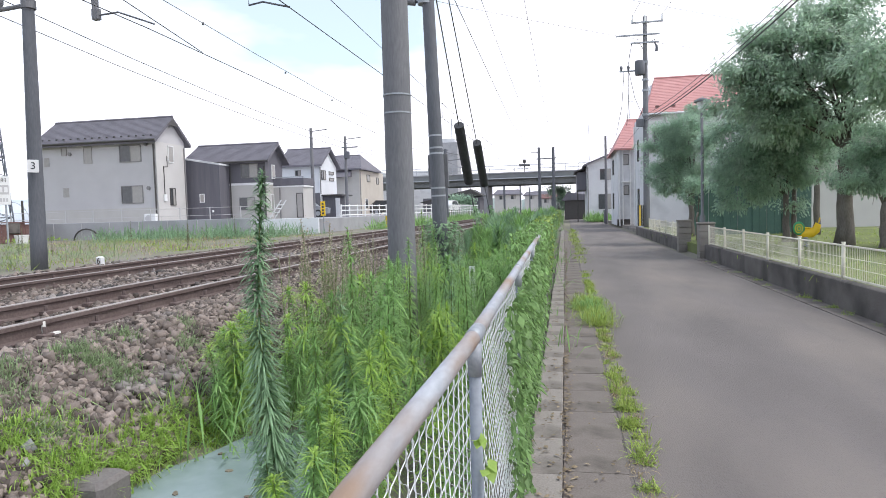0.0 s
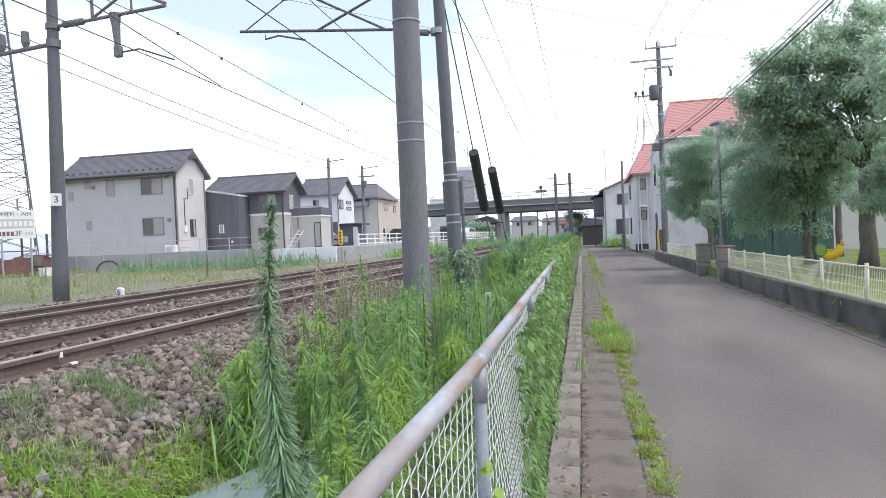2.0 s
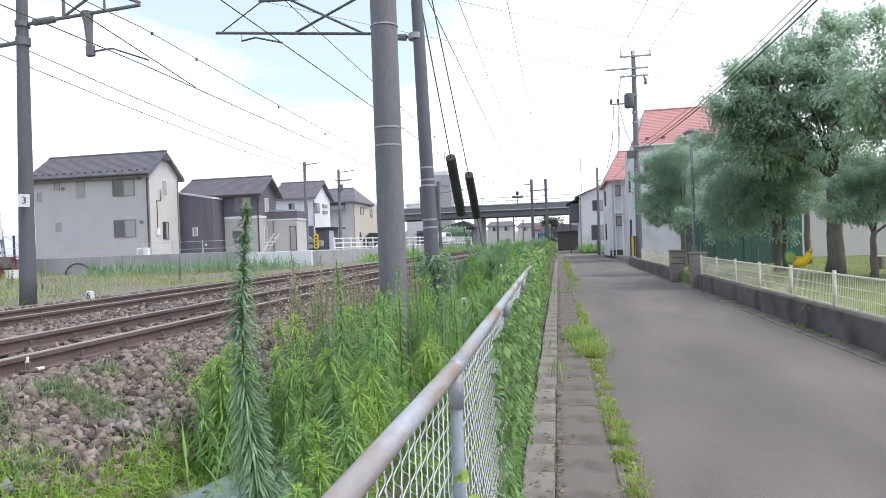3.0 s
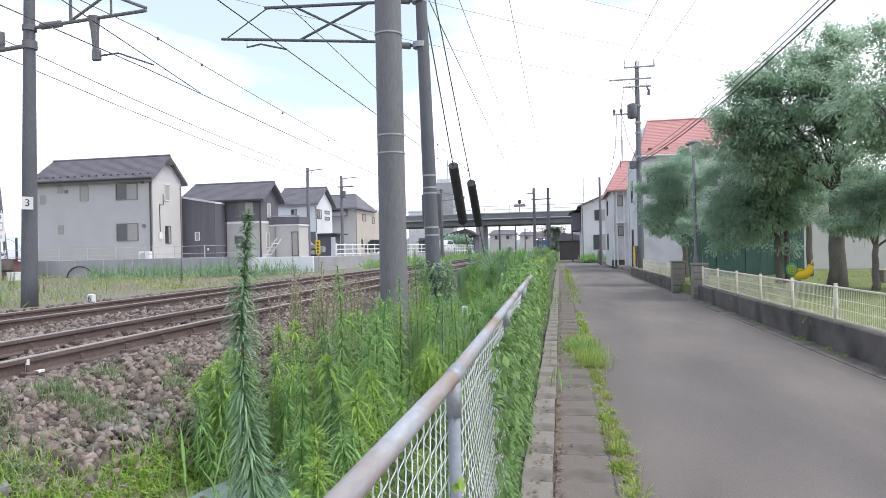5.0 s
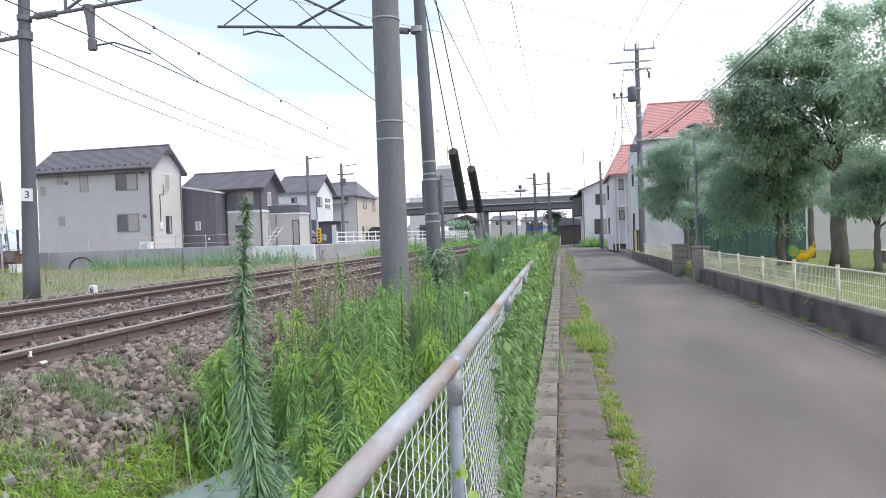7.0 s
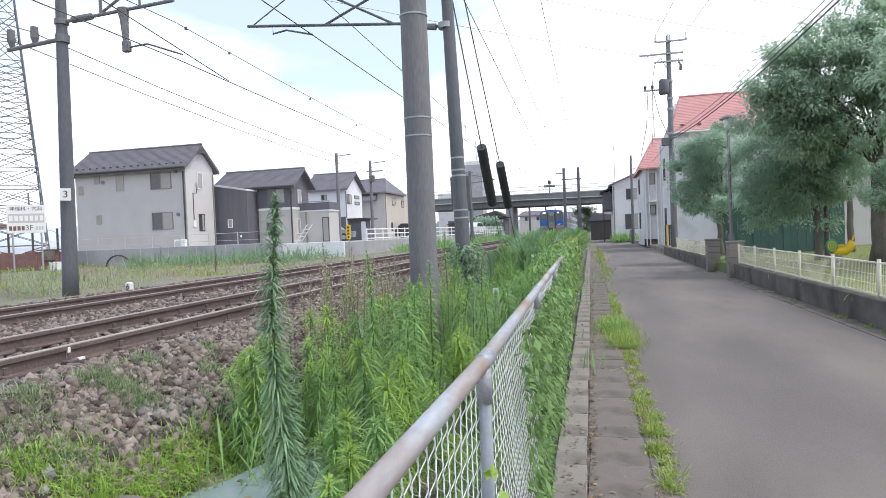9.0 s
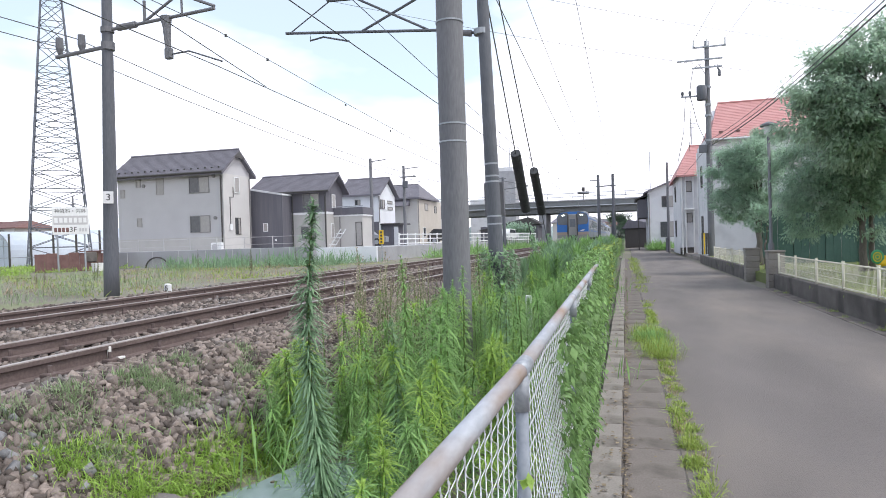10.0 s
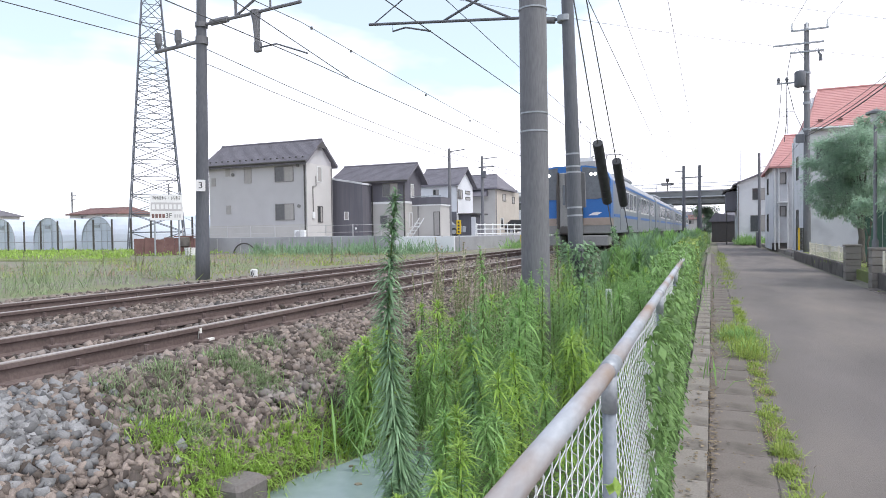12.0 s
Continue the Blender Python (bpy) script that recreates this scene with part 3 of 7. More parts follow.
    part("emblem", Shape().prism([(0.66, 1.4), (1.0, 1.4), (1.16, 1.5), (1.0, 1.52), (0.86, 1.5)], "y", -0.008, 0.0), M_WHITE, nose, "pale emblem shape")
    part("skirt", Shape().box(-1.4, -0.35, -0.05, 0.9, 0.27, 0.66, 0.04), M_TRAIN_SKIRT, tr)
    part("skirt", Shape().box(0.35, 1.4, -0.05, 0.9, 0.27, 0.66, 0.04), M_TRAIN_SKIRT, tr)
    part("coupler", Shape().box(-0.3, 0.3, -0.45, 0.6, 0.7, 1.02, 0.05), M_FRAME, tr)
    pan = part("pantograph", Shape().tube([(0, 9.5, 3.5), (0, 8.6, 4.1), (0, 9.4, 4.64)], 0.025, 6), M_CABLE, tr)
    part("pan_head", Shape().tube([(-0.8, 9.4, 4.58), (-0.55, 9.4, 4.65), (0.55, 9.4, 4.65), (0.8, 9.4, 4.58)], 0.02, 6), M_CABLE, pan)
    return tr


train = build_train()


# ---- wire fence ----
FENCE = [(-0.285, -0.6), (-0.282, 0.75), (-0.272, 1.65), (-0.3, 3.65), (-0.325, 5.65), (-0.35, 7.65), (-0.38, 9.65), (-0.41, 11.65), (-0.44, 13.65), (-0.47, 15.65), (-0.5, 17.65), (-0.52, 19.65), (-0.6, 30), (-0.7, 60)]
RAIL_Z = 1.27


def fence_x(y):
    return np.interp(y, [p[1] for p in FENCE], [p[0] for p in FENCE])


def build_fence():
    fe = thing("wire_fence", "galvanised chain-link fence with a rusty top rail, overgrown", "fence")
    part("top_rail", Shape().tube([(x, y, RAIL_Z) for x, y in FENCE], 0.0205, 16), M_RAIL_PIPE, fe, "rust-flecked pipe", True)
    for x, y in FENCE[2:]:
        po = part("post", Shape().tube([(x + 0.003, y, -0.1), (x + 0.003, y, RAIL_Z - 0.004)], 0.0165, 12), M_POST, fe, smooth=True)
        part("collar", Shape().tube([(x, y - 0.012, RAIL_Z), (x, y + 0.1, RAIL_Z)], 0.0228, 16), M_GALV, po, smooth=True)
        part("clamp", Shape().tube([(x + 0.003, y, RAIL_Z - 0.1), (x + 0.003, y, RAIL_Z - 0.006)], 0.0195, 12), M_GALV, po, smooth=True)
    # woven wires: each runs down in zigzag and hooks into its neighbour
    pitch, rows = 0.056, 118
    ys = np.arange(0.25, 9.0, pitch / 2)
    zs = np.linspace(RAIL_Z - 0.004, 0.06, rows)
    vv, ff, o = [], [], 0
    k = np.arange(rows)
    for i, y in enumerate(ys):
        wave = np.cos(np.pi * (k / 3 + i))
        py = y + np.sign(wave) * np.abs(wave) ** 0.7 * pitch * 0.27 + 0.006 * np.sin(zs * 7 + i * 0.7)
        px = fence_x(py) - 0.016 + 0.004 * np.cos(np.pi * k / 3) + 0.006 * np.sin(y * 5 + zs * 4)
        P = np.stack([px, py, zs], 1)
        for a in range(3):
            ang = 2 * math.pi * a / 3
            vv.append(P + np.array([math.cos(ang) * 0.0016, math.sin(ang) * 0.0016, 0]))
        q = []
        for a in range(3):
            b = (a + 1) % 3
            q.append(np.stack([o + a * rows + k[:-1], o + b * rows + k[:-1], o + b * rows + k[1:], o + a * rows + k[1:]], 1))
        ff.append(np.concatenate(q))
        o += 3 * rows
    net = part("wire_mesh", fast_mesh("wire_mesh", np.concatenate(vv), np.concatenate(ff), M_WIRE), None, fe, "diamond wire mesh")
    return fe


build_fence()


# ---- plants ----
def leaf_quads(base, direction, length, width, droop, rng):
    """Narrow leaves: each two bent quads from its base."""
    n = len(base)
    d = direction / np.linalg.norm(direction, axis=1)[:, None]
    up = np.tile([0, 0, 1.0], (n, 1))
    side = np.cross(d, up)
    side /= np.linalg.norm(side, axis=1)[:, None] + 1e-6
    side += rng.normal(0, 0.25, (n, 3))
    L, W = length[:, None], width[:, None]
    mid = base + d * L * 0.5 + up * 0.02 * L
    tip = base + d * L * 0.95 - up * (droop[:, None] * L)
    v = np.stack([base, mid - side * W * 0.5, tip, mid + side * W * 0.5], 1).reshape(-1, 3)
    f = (np.arange(n) * 4)[:, None] + np.array([[0, 1, 2, 3]])
    return v, f


def blades(base, direction, length, width, droop):
    """Narrow leaves of three quads each that arch over towards their tips."""
    n = len(base)
    d = direction / np.linalg.norm(direction, axis=1)[:, None]
    side = np.stack([-d[:, 1], d[:, 0], np.zeros(n)], 1)
    side /= np.linalg.norm(side, axis=1)[:, None] + 1e-6
    L, W, D = length[:, None], width[:, None], droop[:, None]
    rows = []
    for q, w in ((0.0, 0.25), (0.33, 0.5), (0.68, 0.36), (1.0, 0.03)):
        c = base + d * L * (q - 0.12 * q * q * D) - np.array([0, 0, 1.0]) * (L * D * q * q)
        rows += [c - side * W * w, c + side * W * w]
    v = np.stack(rows, 1).reshape(-1, 3)
    f = ((np.arange(n) * 8)[:, None, None] + np.array([[0, 1, 3, 2], [2, 3, 5, 4], [4, 5, 7, 6]])[None]).reshape(-1, 4)
    return v, f


def weed_mesh(height, n, leaf, width, spread, tilt, mat, seed, branch=0, lean=0.05):
    """Leaves of one upright weed, and its stem's mesh."""
    rng = np.random.default_rng(seed)
    t = np.sort(rng.uniform(0.06, 1.0, n))
    a = np.arange(n) * 2.39996 + rng.normal(0, 0.3, n)
    bend = rng.normal(0, lean, 2)
    env = np.sin(np.pi * np.clip(t * 0.82 + 0.16, 0, 1)) ** 0.8
    base = np.stack([bend[0] * t ** 2 * height, bend[1] * t ** 2 * height, t * height], 1)
    el = tilt[0] + (tilt[1] - tilt[0]) * t + rng.normal(0, 0.2, n)
    d = np.stack([np.cos(a) * np.cos(el), np.sin(a) * np.cos(el), np.sin(el)], 1)
    if branch:
        k = rng.random(n) < 0.5
        out = rng.uniform(0, spread, n) * (1 - t * 0.4)
        base[k] += (d * out[:, None])[k] * np.array([1, 1, 0.5])
    L = leaf * (0.35 + 0.75 * env) * rng.uniform(0.75, 1.25, n)
    v, f = leaf_quads(base, d, L, width * rng.uniform(0.7, 1.3, n), rng.uniform(0.0, 0.35, n) * (1.2 - t), rng)
    leaves = fast_mesh("leaves", v, f, mat)
    st = Shape().tube([(bend[0] * q * q * height, bend[1] * q * q * height, q * height) for q in (0, 0.25, 0.5, 0.75, 1.0)], [0.009, 0.008, 0.006, 0.004, 0.002], 5)
    return leaves, st.mesh("stem", M_STEM)


def plant(name, meshes, label, group, at, scale=1.0, turn=0.0):
    ob = thing(name, label, "weed", group, at=at, turn=turn)
    ob.scale = (scale, scale, scale)
    part("leaves", meshes[0], None, ob)
    if len(meshes) > 2:
        part("top_tuft", meshes[2], None, ob)
    for st in meshes[1] if isinstance(meshes[1], list) else [meshes[1]]:
        part("stem", st, None, ob)
    return ob


def rosette_weed(height, stems, mat, seed, leaf=0.13, width=0.011, tuft_mat=None, bare=0.12):
    """Upright leafy stems from one root, each ending in a bright star of young leaves."""
    rng = np.random.default_rng(seed)
    st, body, star = [], [[], [], []], [[], [], []]
    for s in range(stems):
        ang, lean, h = rng.uniform(0, 6.28), rng.uniform(0.03, 0.2), height * (1.0 if s == 0 else rng.uniform(0.5, 0.9))
        root = np.array([math.cos(ang) * 0.06 * s, math.sin(ang) * 0.06 * s, 0])
        top = root + np.array([math.cos(ang) * lean, math.sin(ang) * lean, h])
        n = int(230 * h / height)
        t = np.sort(rng.uniform(bare, 0.97, n))
        base = root + (top - root) * t[:, None]
        a = np.arange(n) * 2.4 + rng.normal(0, 0.3, n)
        el = 0.0 + 0.6 * t + rng.normal(0, 0.2, n)
        body[0].append(base), body[1].append(np.stack([np.cos(a) * np.cos(el), np.sin(a) * np.cos(el), np.sin(el)], 1))
        body[2].append(leaf * rng.uniform(0.7, 1.1, n) * (0.6 + 0.45 * np.sin(np.clip(t * 2.6 + 0.3, 0, 3.1))))
        m = 40
        a = np.arange(m) * 2.4 + rng.normal(0, 0.25, m)
        el = np.linspace(0.1, 1.2, m) + rng.normal(0, 0.15, m)
        star[0].append(np.tile(top, (m, 1)) - np.stack([a * 0, a * 0, np.linspace(0.09, 0, m)], 1))
        star[1].append(np.stack([np.cos(a) * np.cos(el), np.sin(a) * np.cos(el), np.sin(el)], 1))
        star[2].append(leaf * np.linspace(1.0, 0.5, m) * rng.uniform(0.8, 1.1, m))
        st.append(Shape().tube([root, root + (top - root) * 0.5, top], [0.006, 0.005, 0.003], 5).mesh("stem", M_STEM))
    out = []
    for (B, D, L), mt, nm in ((body, mat, "leaves"), (star, tuft_mat or mat, "top_tuft")):
        B, D, L = np.concatenate(B), np.concatenate(D), np.concatenate(L)
        v, f = blades(B, D, L, width * rng.uniform(0.75, 1.25, len(L)), rng.uniform(0.25, 0.8, len(L)))
        out.append(fast_mesh(nm, v, f, mt))
    return out[0], st, out[1]


def horseweed_mesh(height, n, leaf, width, seed, mat, shoots=0):
    """A leafy spire: short rising leaves at the top, long hanging ones below, in uneven tiers."""
    rng = np.random.default_rng(seed)
    t = rng.uniform(0.03, 1.0, n * 2)
    keep = rng.random(n * 2) < 0.42 + 0.5 * np.sin(t * 41 + 1.3 * np.sin(t * 13)) ** 2
    t = np.sort(t[keep][:n])
    n = len(t)
    a = np.arange(n) * 2.39996 + rng.normal(0, 0.35, n)
    wob = np.stack([0.012 * np.sin(t * 7) * height, 0.01 * np.cos(t * 5) * height, t * height], 1)
    el = -0.75 + 1.2 * t ** 0.8 + rng.normal(0, 0.3, n)
    L = leaf * np.interp(t, [0, 0.15, 0.45, 0.7, 0.9, 1.0], [0.8, 1.15, 1.0, 0.82, 0.66, 0.3]) * rng.uniform(0.6, 1.3, n)
    B, D = [wob], [np.stack([np.cos(a) * np.cos(el), np.sin(a) * np.cos(el), np.sin(el)], 1)]
    Ls = [L]
    stems = [Shape().tube([(0.012 * math.sin(q * 7) * height, 0.01 * math.cos(q * 5) * height, q * height) for q in (0, 0.2, 0.4, 0.6, 0.8, 1.0)], [0.011, 0.01, 0.008, 0.006, 0.004, 0.002], 6).mesh("stem", M_STEM)]
    for k in range(shoots):
        ang, z0 = rng.uniform(0, 6.28), rng.uniform(0.05, 0.3) * height
        reach, rise = rng.uniform(0.08, 0.16), rng.uniform(0.25, 0.45)
        p0 = np.array([0, 0, z0])
        p1 = p0 + np.array([math.cos(ang) * reach, math.sin(ang) * reach, rise])
        m = 110
        q = rng.uniform(0.1, 1, m)
        a = rng.uniform(0, 6.28, m)
        el = -0.6 + 1.1 * q + rng.normal(0, 0.25, m)
        B.append(p0 + (p1 - p0) * q[:, None]), D.append(np.stack([np.cos(a) * np.cos(el), np.sin(a) * np.cos(el), np.sin(el)], 1)), Ls.append(leaf * (0.9 - 0.6 * q) * rng.uniform(0.7, 1.2, m))
        stems.append(Shape().tube([p0, p1], [0.005, 0.002], 5).mesh("stem", M_STEM))
    B, D, L = np.concatenate(B), np.concatenate(D), np.concatenate(Ls)
    v, f = blades(B, D, L, width * rng.uniform(0.7, 1.25, len(L)), rng.uniform(0.1, 0.6, len(L)))
    return fast_mesh("leaves", v, f, mat), stems


TALL = [horseweed_mesh(1.0, 520, 0.085, 0.0075, q, M_LEAF_DARK if q == 1 else M_LEAF_WEED) for q in (1, 2)]
MID = [rosette_weed(1.0, 1, M_LEAF_WEED, q, 0.185, 0.0115) for q in (3, 4, 5)] + [horseweed_mesh(1.0, 480, 0.1, 0.009, 15, M_LEAF_WEED, 2)]
BRIGHT = [rosette_weed(1.0, 1, M_LEAF_WEED, q, 0.22, 0.0125, M_LEAF_BRIGHT) for q in (6, 7, 8)] + [rosette_weed(1.0, 1, M_LEAF_BRIGHT, q, 0.205, 0.012) for q in (9, 12)]
DRYW = [weed_mesh(1.0, 230, 0.032, 0.014, 0.17, (0.2, 0.9), M_SEED, q, branch=1) for q in (9, 14)]
DOCK = horseweed_mesh(1.0, 170, 0.075, 0.02, 16, M_DOCK)
REED = [weed_mesh(1.0, 200, 0.42, 0.022, 0.1, (0.9, 1.1), m, s, branch=1) for s, m in ((10, M_LEAF_WEED), (11, M_LEAF_DARK), (13, M_LEAF_DARK))]

# the one tall horseweed that stands alone
plant("horseweed", horseweed_mesh(1.93, 2000, 0.125, 0.0105, 21, M_LEAF_DARK, 5), "tall dark green horseweed with narrow drooping leaves", "weeds by the fence", (-1.38, 2.72, -0.12))


def gz(x):
    return ground_z(x) - 0.02


def sow(name, kinds, n, x0, x1, y0, y1, s0, s1, label, seed, power=1.0):
    rng = np.random.default_rng(seed)
    for k in range(n):
        x, y = rng.uniform(x0, x1), y0 + (y1 - y0) * rng.random() ** power
        if y < 4.3 and x < -1.5:
            continue
        plant(name, kinds[rng.integers(len(kinds))], label, "weeds by the fence", (x, y, gz(x)), rng.uniform(s0, s1), rng.uniform(0, 360))


sow("goldenrod", BRIGHT, 16, -2.72, -2.42, 4.35, 5.2, 0.6, 0.9, "bright yellow-green leafy goldenrod", 29)
sow("goldenrod", BRIGHT, 6, -1.45, -1.0, 2.5, 3.5, 0.55, 0.8, "bright yellow-green leafy goldenrod", 28)
sow("tall_weed", MID, 5, -1.48, -1.05, 2.9, 3.9, 0.6, 0.85, "mid-green leafy weed among the fence growth", 27)
sow("goldenrod", BRIGHT, 20, -2.75, -1.9, 4.4, 6.2, 0.5, 0.85, "bright yellow-green leafy goldenrod", 30)
sow("goldenrod", BRIGHT, 22, -1.75, -0.5, 2.6, 5.2, 0.65, 1.05, "bright yellow-green leafy goldenrod", 31)
sow("goldenrod", BRIGHT, 36, -2.7, -0.6, 5.5, 13, 0.7, 1.15, "bright yellow-green leafy goldenrod", 32)
sow("tall_weed", MID, 42, -2.2, -0.6, 4.4, 12, 0.8, 1.3, "mid-green leafy weed among the fence growth", 33)
sow("tall_weed", MID, 30, -1.6, -0.6, 7.5, 14, 0.75, 1.1, "mid-green leafy weed among the fence growth", 39)
sow("tall_weed", MID, 80, -2.9, -0.6, 12, 34, 0.8, 1.35, "mid-green leafy weed among the fence growth", 34)
for x, y, s in ((-1.85, 5.3, 1.64), (-1.57, 6.3, 1.5), (-2.0, 9.5, 1.15), (-1.75, 7.9, 1.0), (-1.6, 8.4, 1.05), (-1.85, 8.6, 0.95), (-1.45, 7.6, 0.95), (-1.55, 4.2, 1.25), (-1.95, 7.3, 1.3), (-2.45, 10.9, 1.75), (-2.3, 11.1, 1.5), (-1.2, 6.6, 1.2), (-1.5, 9.0, 1.5), (-1.0, 4.9, 0.95)):
    plant("horseweed", TALL[int(y * 10) % 2], "dark green upright horseweed", "weeds by the fence", (x, y, gz(x)), s, 40 * y)
sow("dry_weed", DRYW, 60, -3.0, -2.2, 6, 13, 0.9, 1.35, "pale dry seeding weed at the ballast edge", 36)
sow("dry_weed", DRYW, 34, -3.0, -2.45, 6.0, 8.6, 1.15, 1.45, "pale dry seeding weed at the ballast edge", 35)
sow("reed", REED, 95, -2.7, -0.6, 15, 36, 1.0, 1.6, "tall green reed grass", 37)
sow("tall_weed", MID, 60, -2.9, -0.3, 34, 85, 0.9, 1.5, "mid-green leafy weed among the fence growth", 38)


PATCHES = ((-3.72, 4.3, 0.1, 1500), (-3.36, 4.25, 0.085, 1500), (-3.55, 4.35, 0.08, 700), (-3.75, 4.85, 0.06, 500), (-3.4, 5.3, 0.06, 600), (-3.75, 3.7, 0.09, 800), (-3.62, 5.7, 0.06, 400), (-3.1, 3.35, 0.1, 900), (-3.35, 3.1, 0.1, 900), (-3.5, 3.4, 0.08, 600), (-3.7, 3.2, 0.08, 500))


def grass(name, n, x0, x1, y0, y1, hgt, mat, label, seed, clumps=60, r=0.12, zf=gz, power=1.0, width=0.006, arch=False):
    rng = np.random.default_rng(seed)
    cx, cy = rng.uniform(x0, x1, clumps), y0 + (y1 - y0) * rng.random(clumps) ** power
    which = rng.integers(0, clumps, n)
    x, y = cx[which] + rng.normal(0, r, n), cy[which] + rng.normal(0, r, n)
    z = np.array([zf(q) for q in x])
    a, el = rng.uniform(0, 2 * np.pi, n), rng.uniform(0.35, 1.4, n)
    d = np.stack([np.cos(a) * np.cos(el), np.sin(a) * np.cos(el), np.sin(el)], 1)
    L = hgt * rng.uniform(0.5, 1.3, n) * (0.6 + 0.8 * rng.random(clumps))[which]
    if arch:
        v, f = blades(np.stack([x, y, z], 1), d, L, np.full(n, width) * rng.uniform(0.7, 1.5, n), rng.uniform(0.2, 0.9, n))
    else:
        v, f = leaf_quads(np.stack([x, y, z], 1), d, L, np.full(n, width) * rng.uniform(0.7, 1.6, n), rng.uniform(0, 0.7, n) * np.cos(el), rng)
    return tagged(new(name, fast_mesh(name, v, f, mat)), label, "grass", kind="stuff")


grass("kerb_grass", 6500, 0.36, 0.45, 2.2, 16, 0.12, M_GRASS, "grass growing in the joint between slabs and asphalt", 41, 90, 0.035, lambda x: 0.0, arch=True)
grass("kerb_grass", 900, 0.36, 0.46, 2.2, 12, 0.1, M_GRASS_DRY, "dry brown grass in the joint between slabs and asphalt", 55, 40, 0.04, lambda x: 0.0, arch=True)
grass("kerb_grass", 3200, 0.16, 0.42, 8.8, 11.4, 0.27, M_GRASS, "thick tuft of green grass on the gutter slabs", 42, 12, 0.1, lambda x: 0.0, arch=True)
grass("kerb_grass", 1500, 0.12, 0.4, 9.2, 11.2, 0.26, M_LEAF_WEED, "thick tuft of green grass on the gutter slabs", 61, 9, 0.09, lambda x: 0.0, arch=True)
grass("kerb_grass", 1500, 0.25, 0.5, 16, 46, 0.2, M_GRASS, "grass growing in the joint between slabs and asphalt", 43, 70, 0.1, lambda x: 0.0, width=0.012)
grass("ditch_grass", 7500, -2.92, -2.64, 2.9, 4.6, 0.19, M_LEAF_BRIGHT, "low bright grass at the foot of the ballast", 44, 90, 0.06, lambda x: max(gz(x), float(bed_z(x)) - 0.01 if x < -2.7 else -9), width=0.0075, arch=True)
grass("ditch_grass", 1500, -2.9, -2.62, 2.9, 4.9, 0.17, M_GRASS, "olive grass at the foot of the ballast", 56, 40, 0.05, lambda x: max(gz(x), float(bed_z(x)) - 0.01 if x < -2.7 else -9), width=0.007, arch=True)
grass("ditch_grass", 2600, -3.3, -2.8, 2.8, 3.9, 0.15, M_LEAF_BRIGHT, "low bright grass spreading up the ballast foot", 40, 22, 0.05, lambda x: float(bed_z(x)) + 0.01, width=0.007, arch=True)
grass("ditch_grass", 420, -3.5, -2.9, 3.2, 5.0, 0.13, M_LEAF_GREY, "thin grass tufts among the stones", 57, 16, 0.04, lambda x: float(bed_z(x)) + 0.01, width=0.006, arch=True)
for gx, gy, gr, gn in PATCHES:
    grass("ballast_weed", int(gn * 0.62), gx - 0.05, gx + 0.05, gy - 0.08, gy + 0.08, 0.1, M_LEAF_GREY, "low grey-green weed patch on the ballast", int(gy * 100), 4, gr, lambda x: float(bed_z(x)) + 0.02, width=0.005)
grass("ballast_weed", 1400, -4.0, -2.8, 3.0, 7, 0.08, M_LEAF_WEED, "low weeds spreading over the ballast", 45, 16, 0.15, lambda x: float(bed_z(x)))
grass("verge_grass", 9000, -2.9, -0.4, 4, 30, 0.45, M_LEAF_WEED, "undergrowth grass between fence and ballast", 46, 240, 0.2, width=0.012)
grass("field_grass", 4200, -26, -12.2, 13, 34, 0.26, M_GRASS_DRY, "rough dry grass beside the farther track", 47, 150, 0.35, lambda x: 0.45, width=0.014)
grass("field_weeds", 2600, -24, -12.0, 9, 30, 0.62, M_LEAF_GREY, "sparse soft grey-green weeds in the bare field", 58, 60, 0.35, lambda x: 0.45, width=0.009)
grass("field_weeds", 1100, -17, -12.0, 8, 14, 0.6, M_LEAF_GREY, "soft green weeds beside the farther track", 60, 30, 0.35, lambda x: 0.45, width=0.009)
sow_stalks = np.random.default_rng(59)
for k in range(16):
    fx, fy = sow_stalks.uniform(-24, -13.5), sow_stalks.uniform(15, 33)
    plant("dock", DOCK, "dark withered dock stalk in the field", "dry stalks in the field", (fx, fy, 0.45), sow_stalks.uniform(0.7, 1.2), 40 * k)
grass("field_weeds", 2600, -25.5, -14, 31, 36, 0.85, M_LEAF_DARK, "tall weeds in front of the concrete wall", 48, 46, 0.3, lambda x: 0.4, width=0.035)
grass("field_grass", 5000, -12.5, -10.5, 40, 90, 0.8, M_LEAF_WEED, "rough grass beside the farther track", 49, 200, 0.4, lambda x: 0.45, width=0.04)


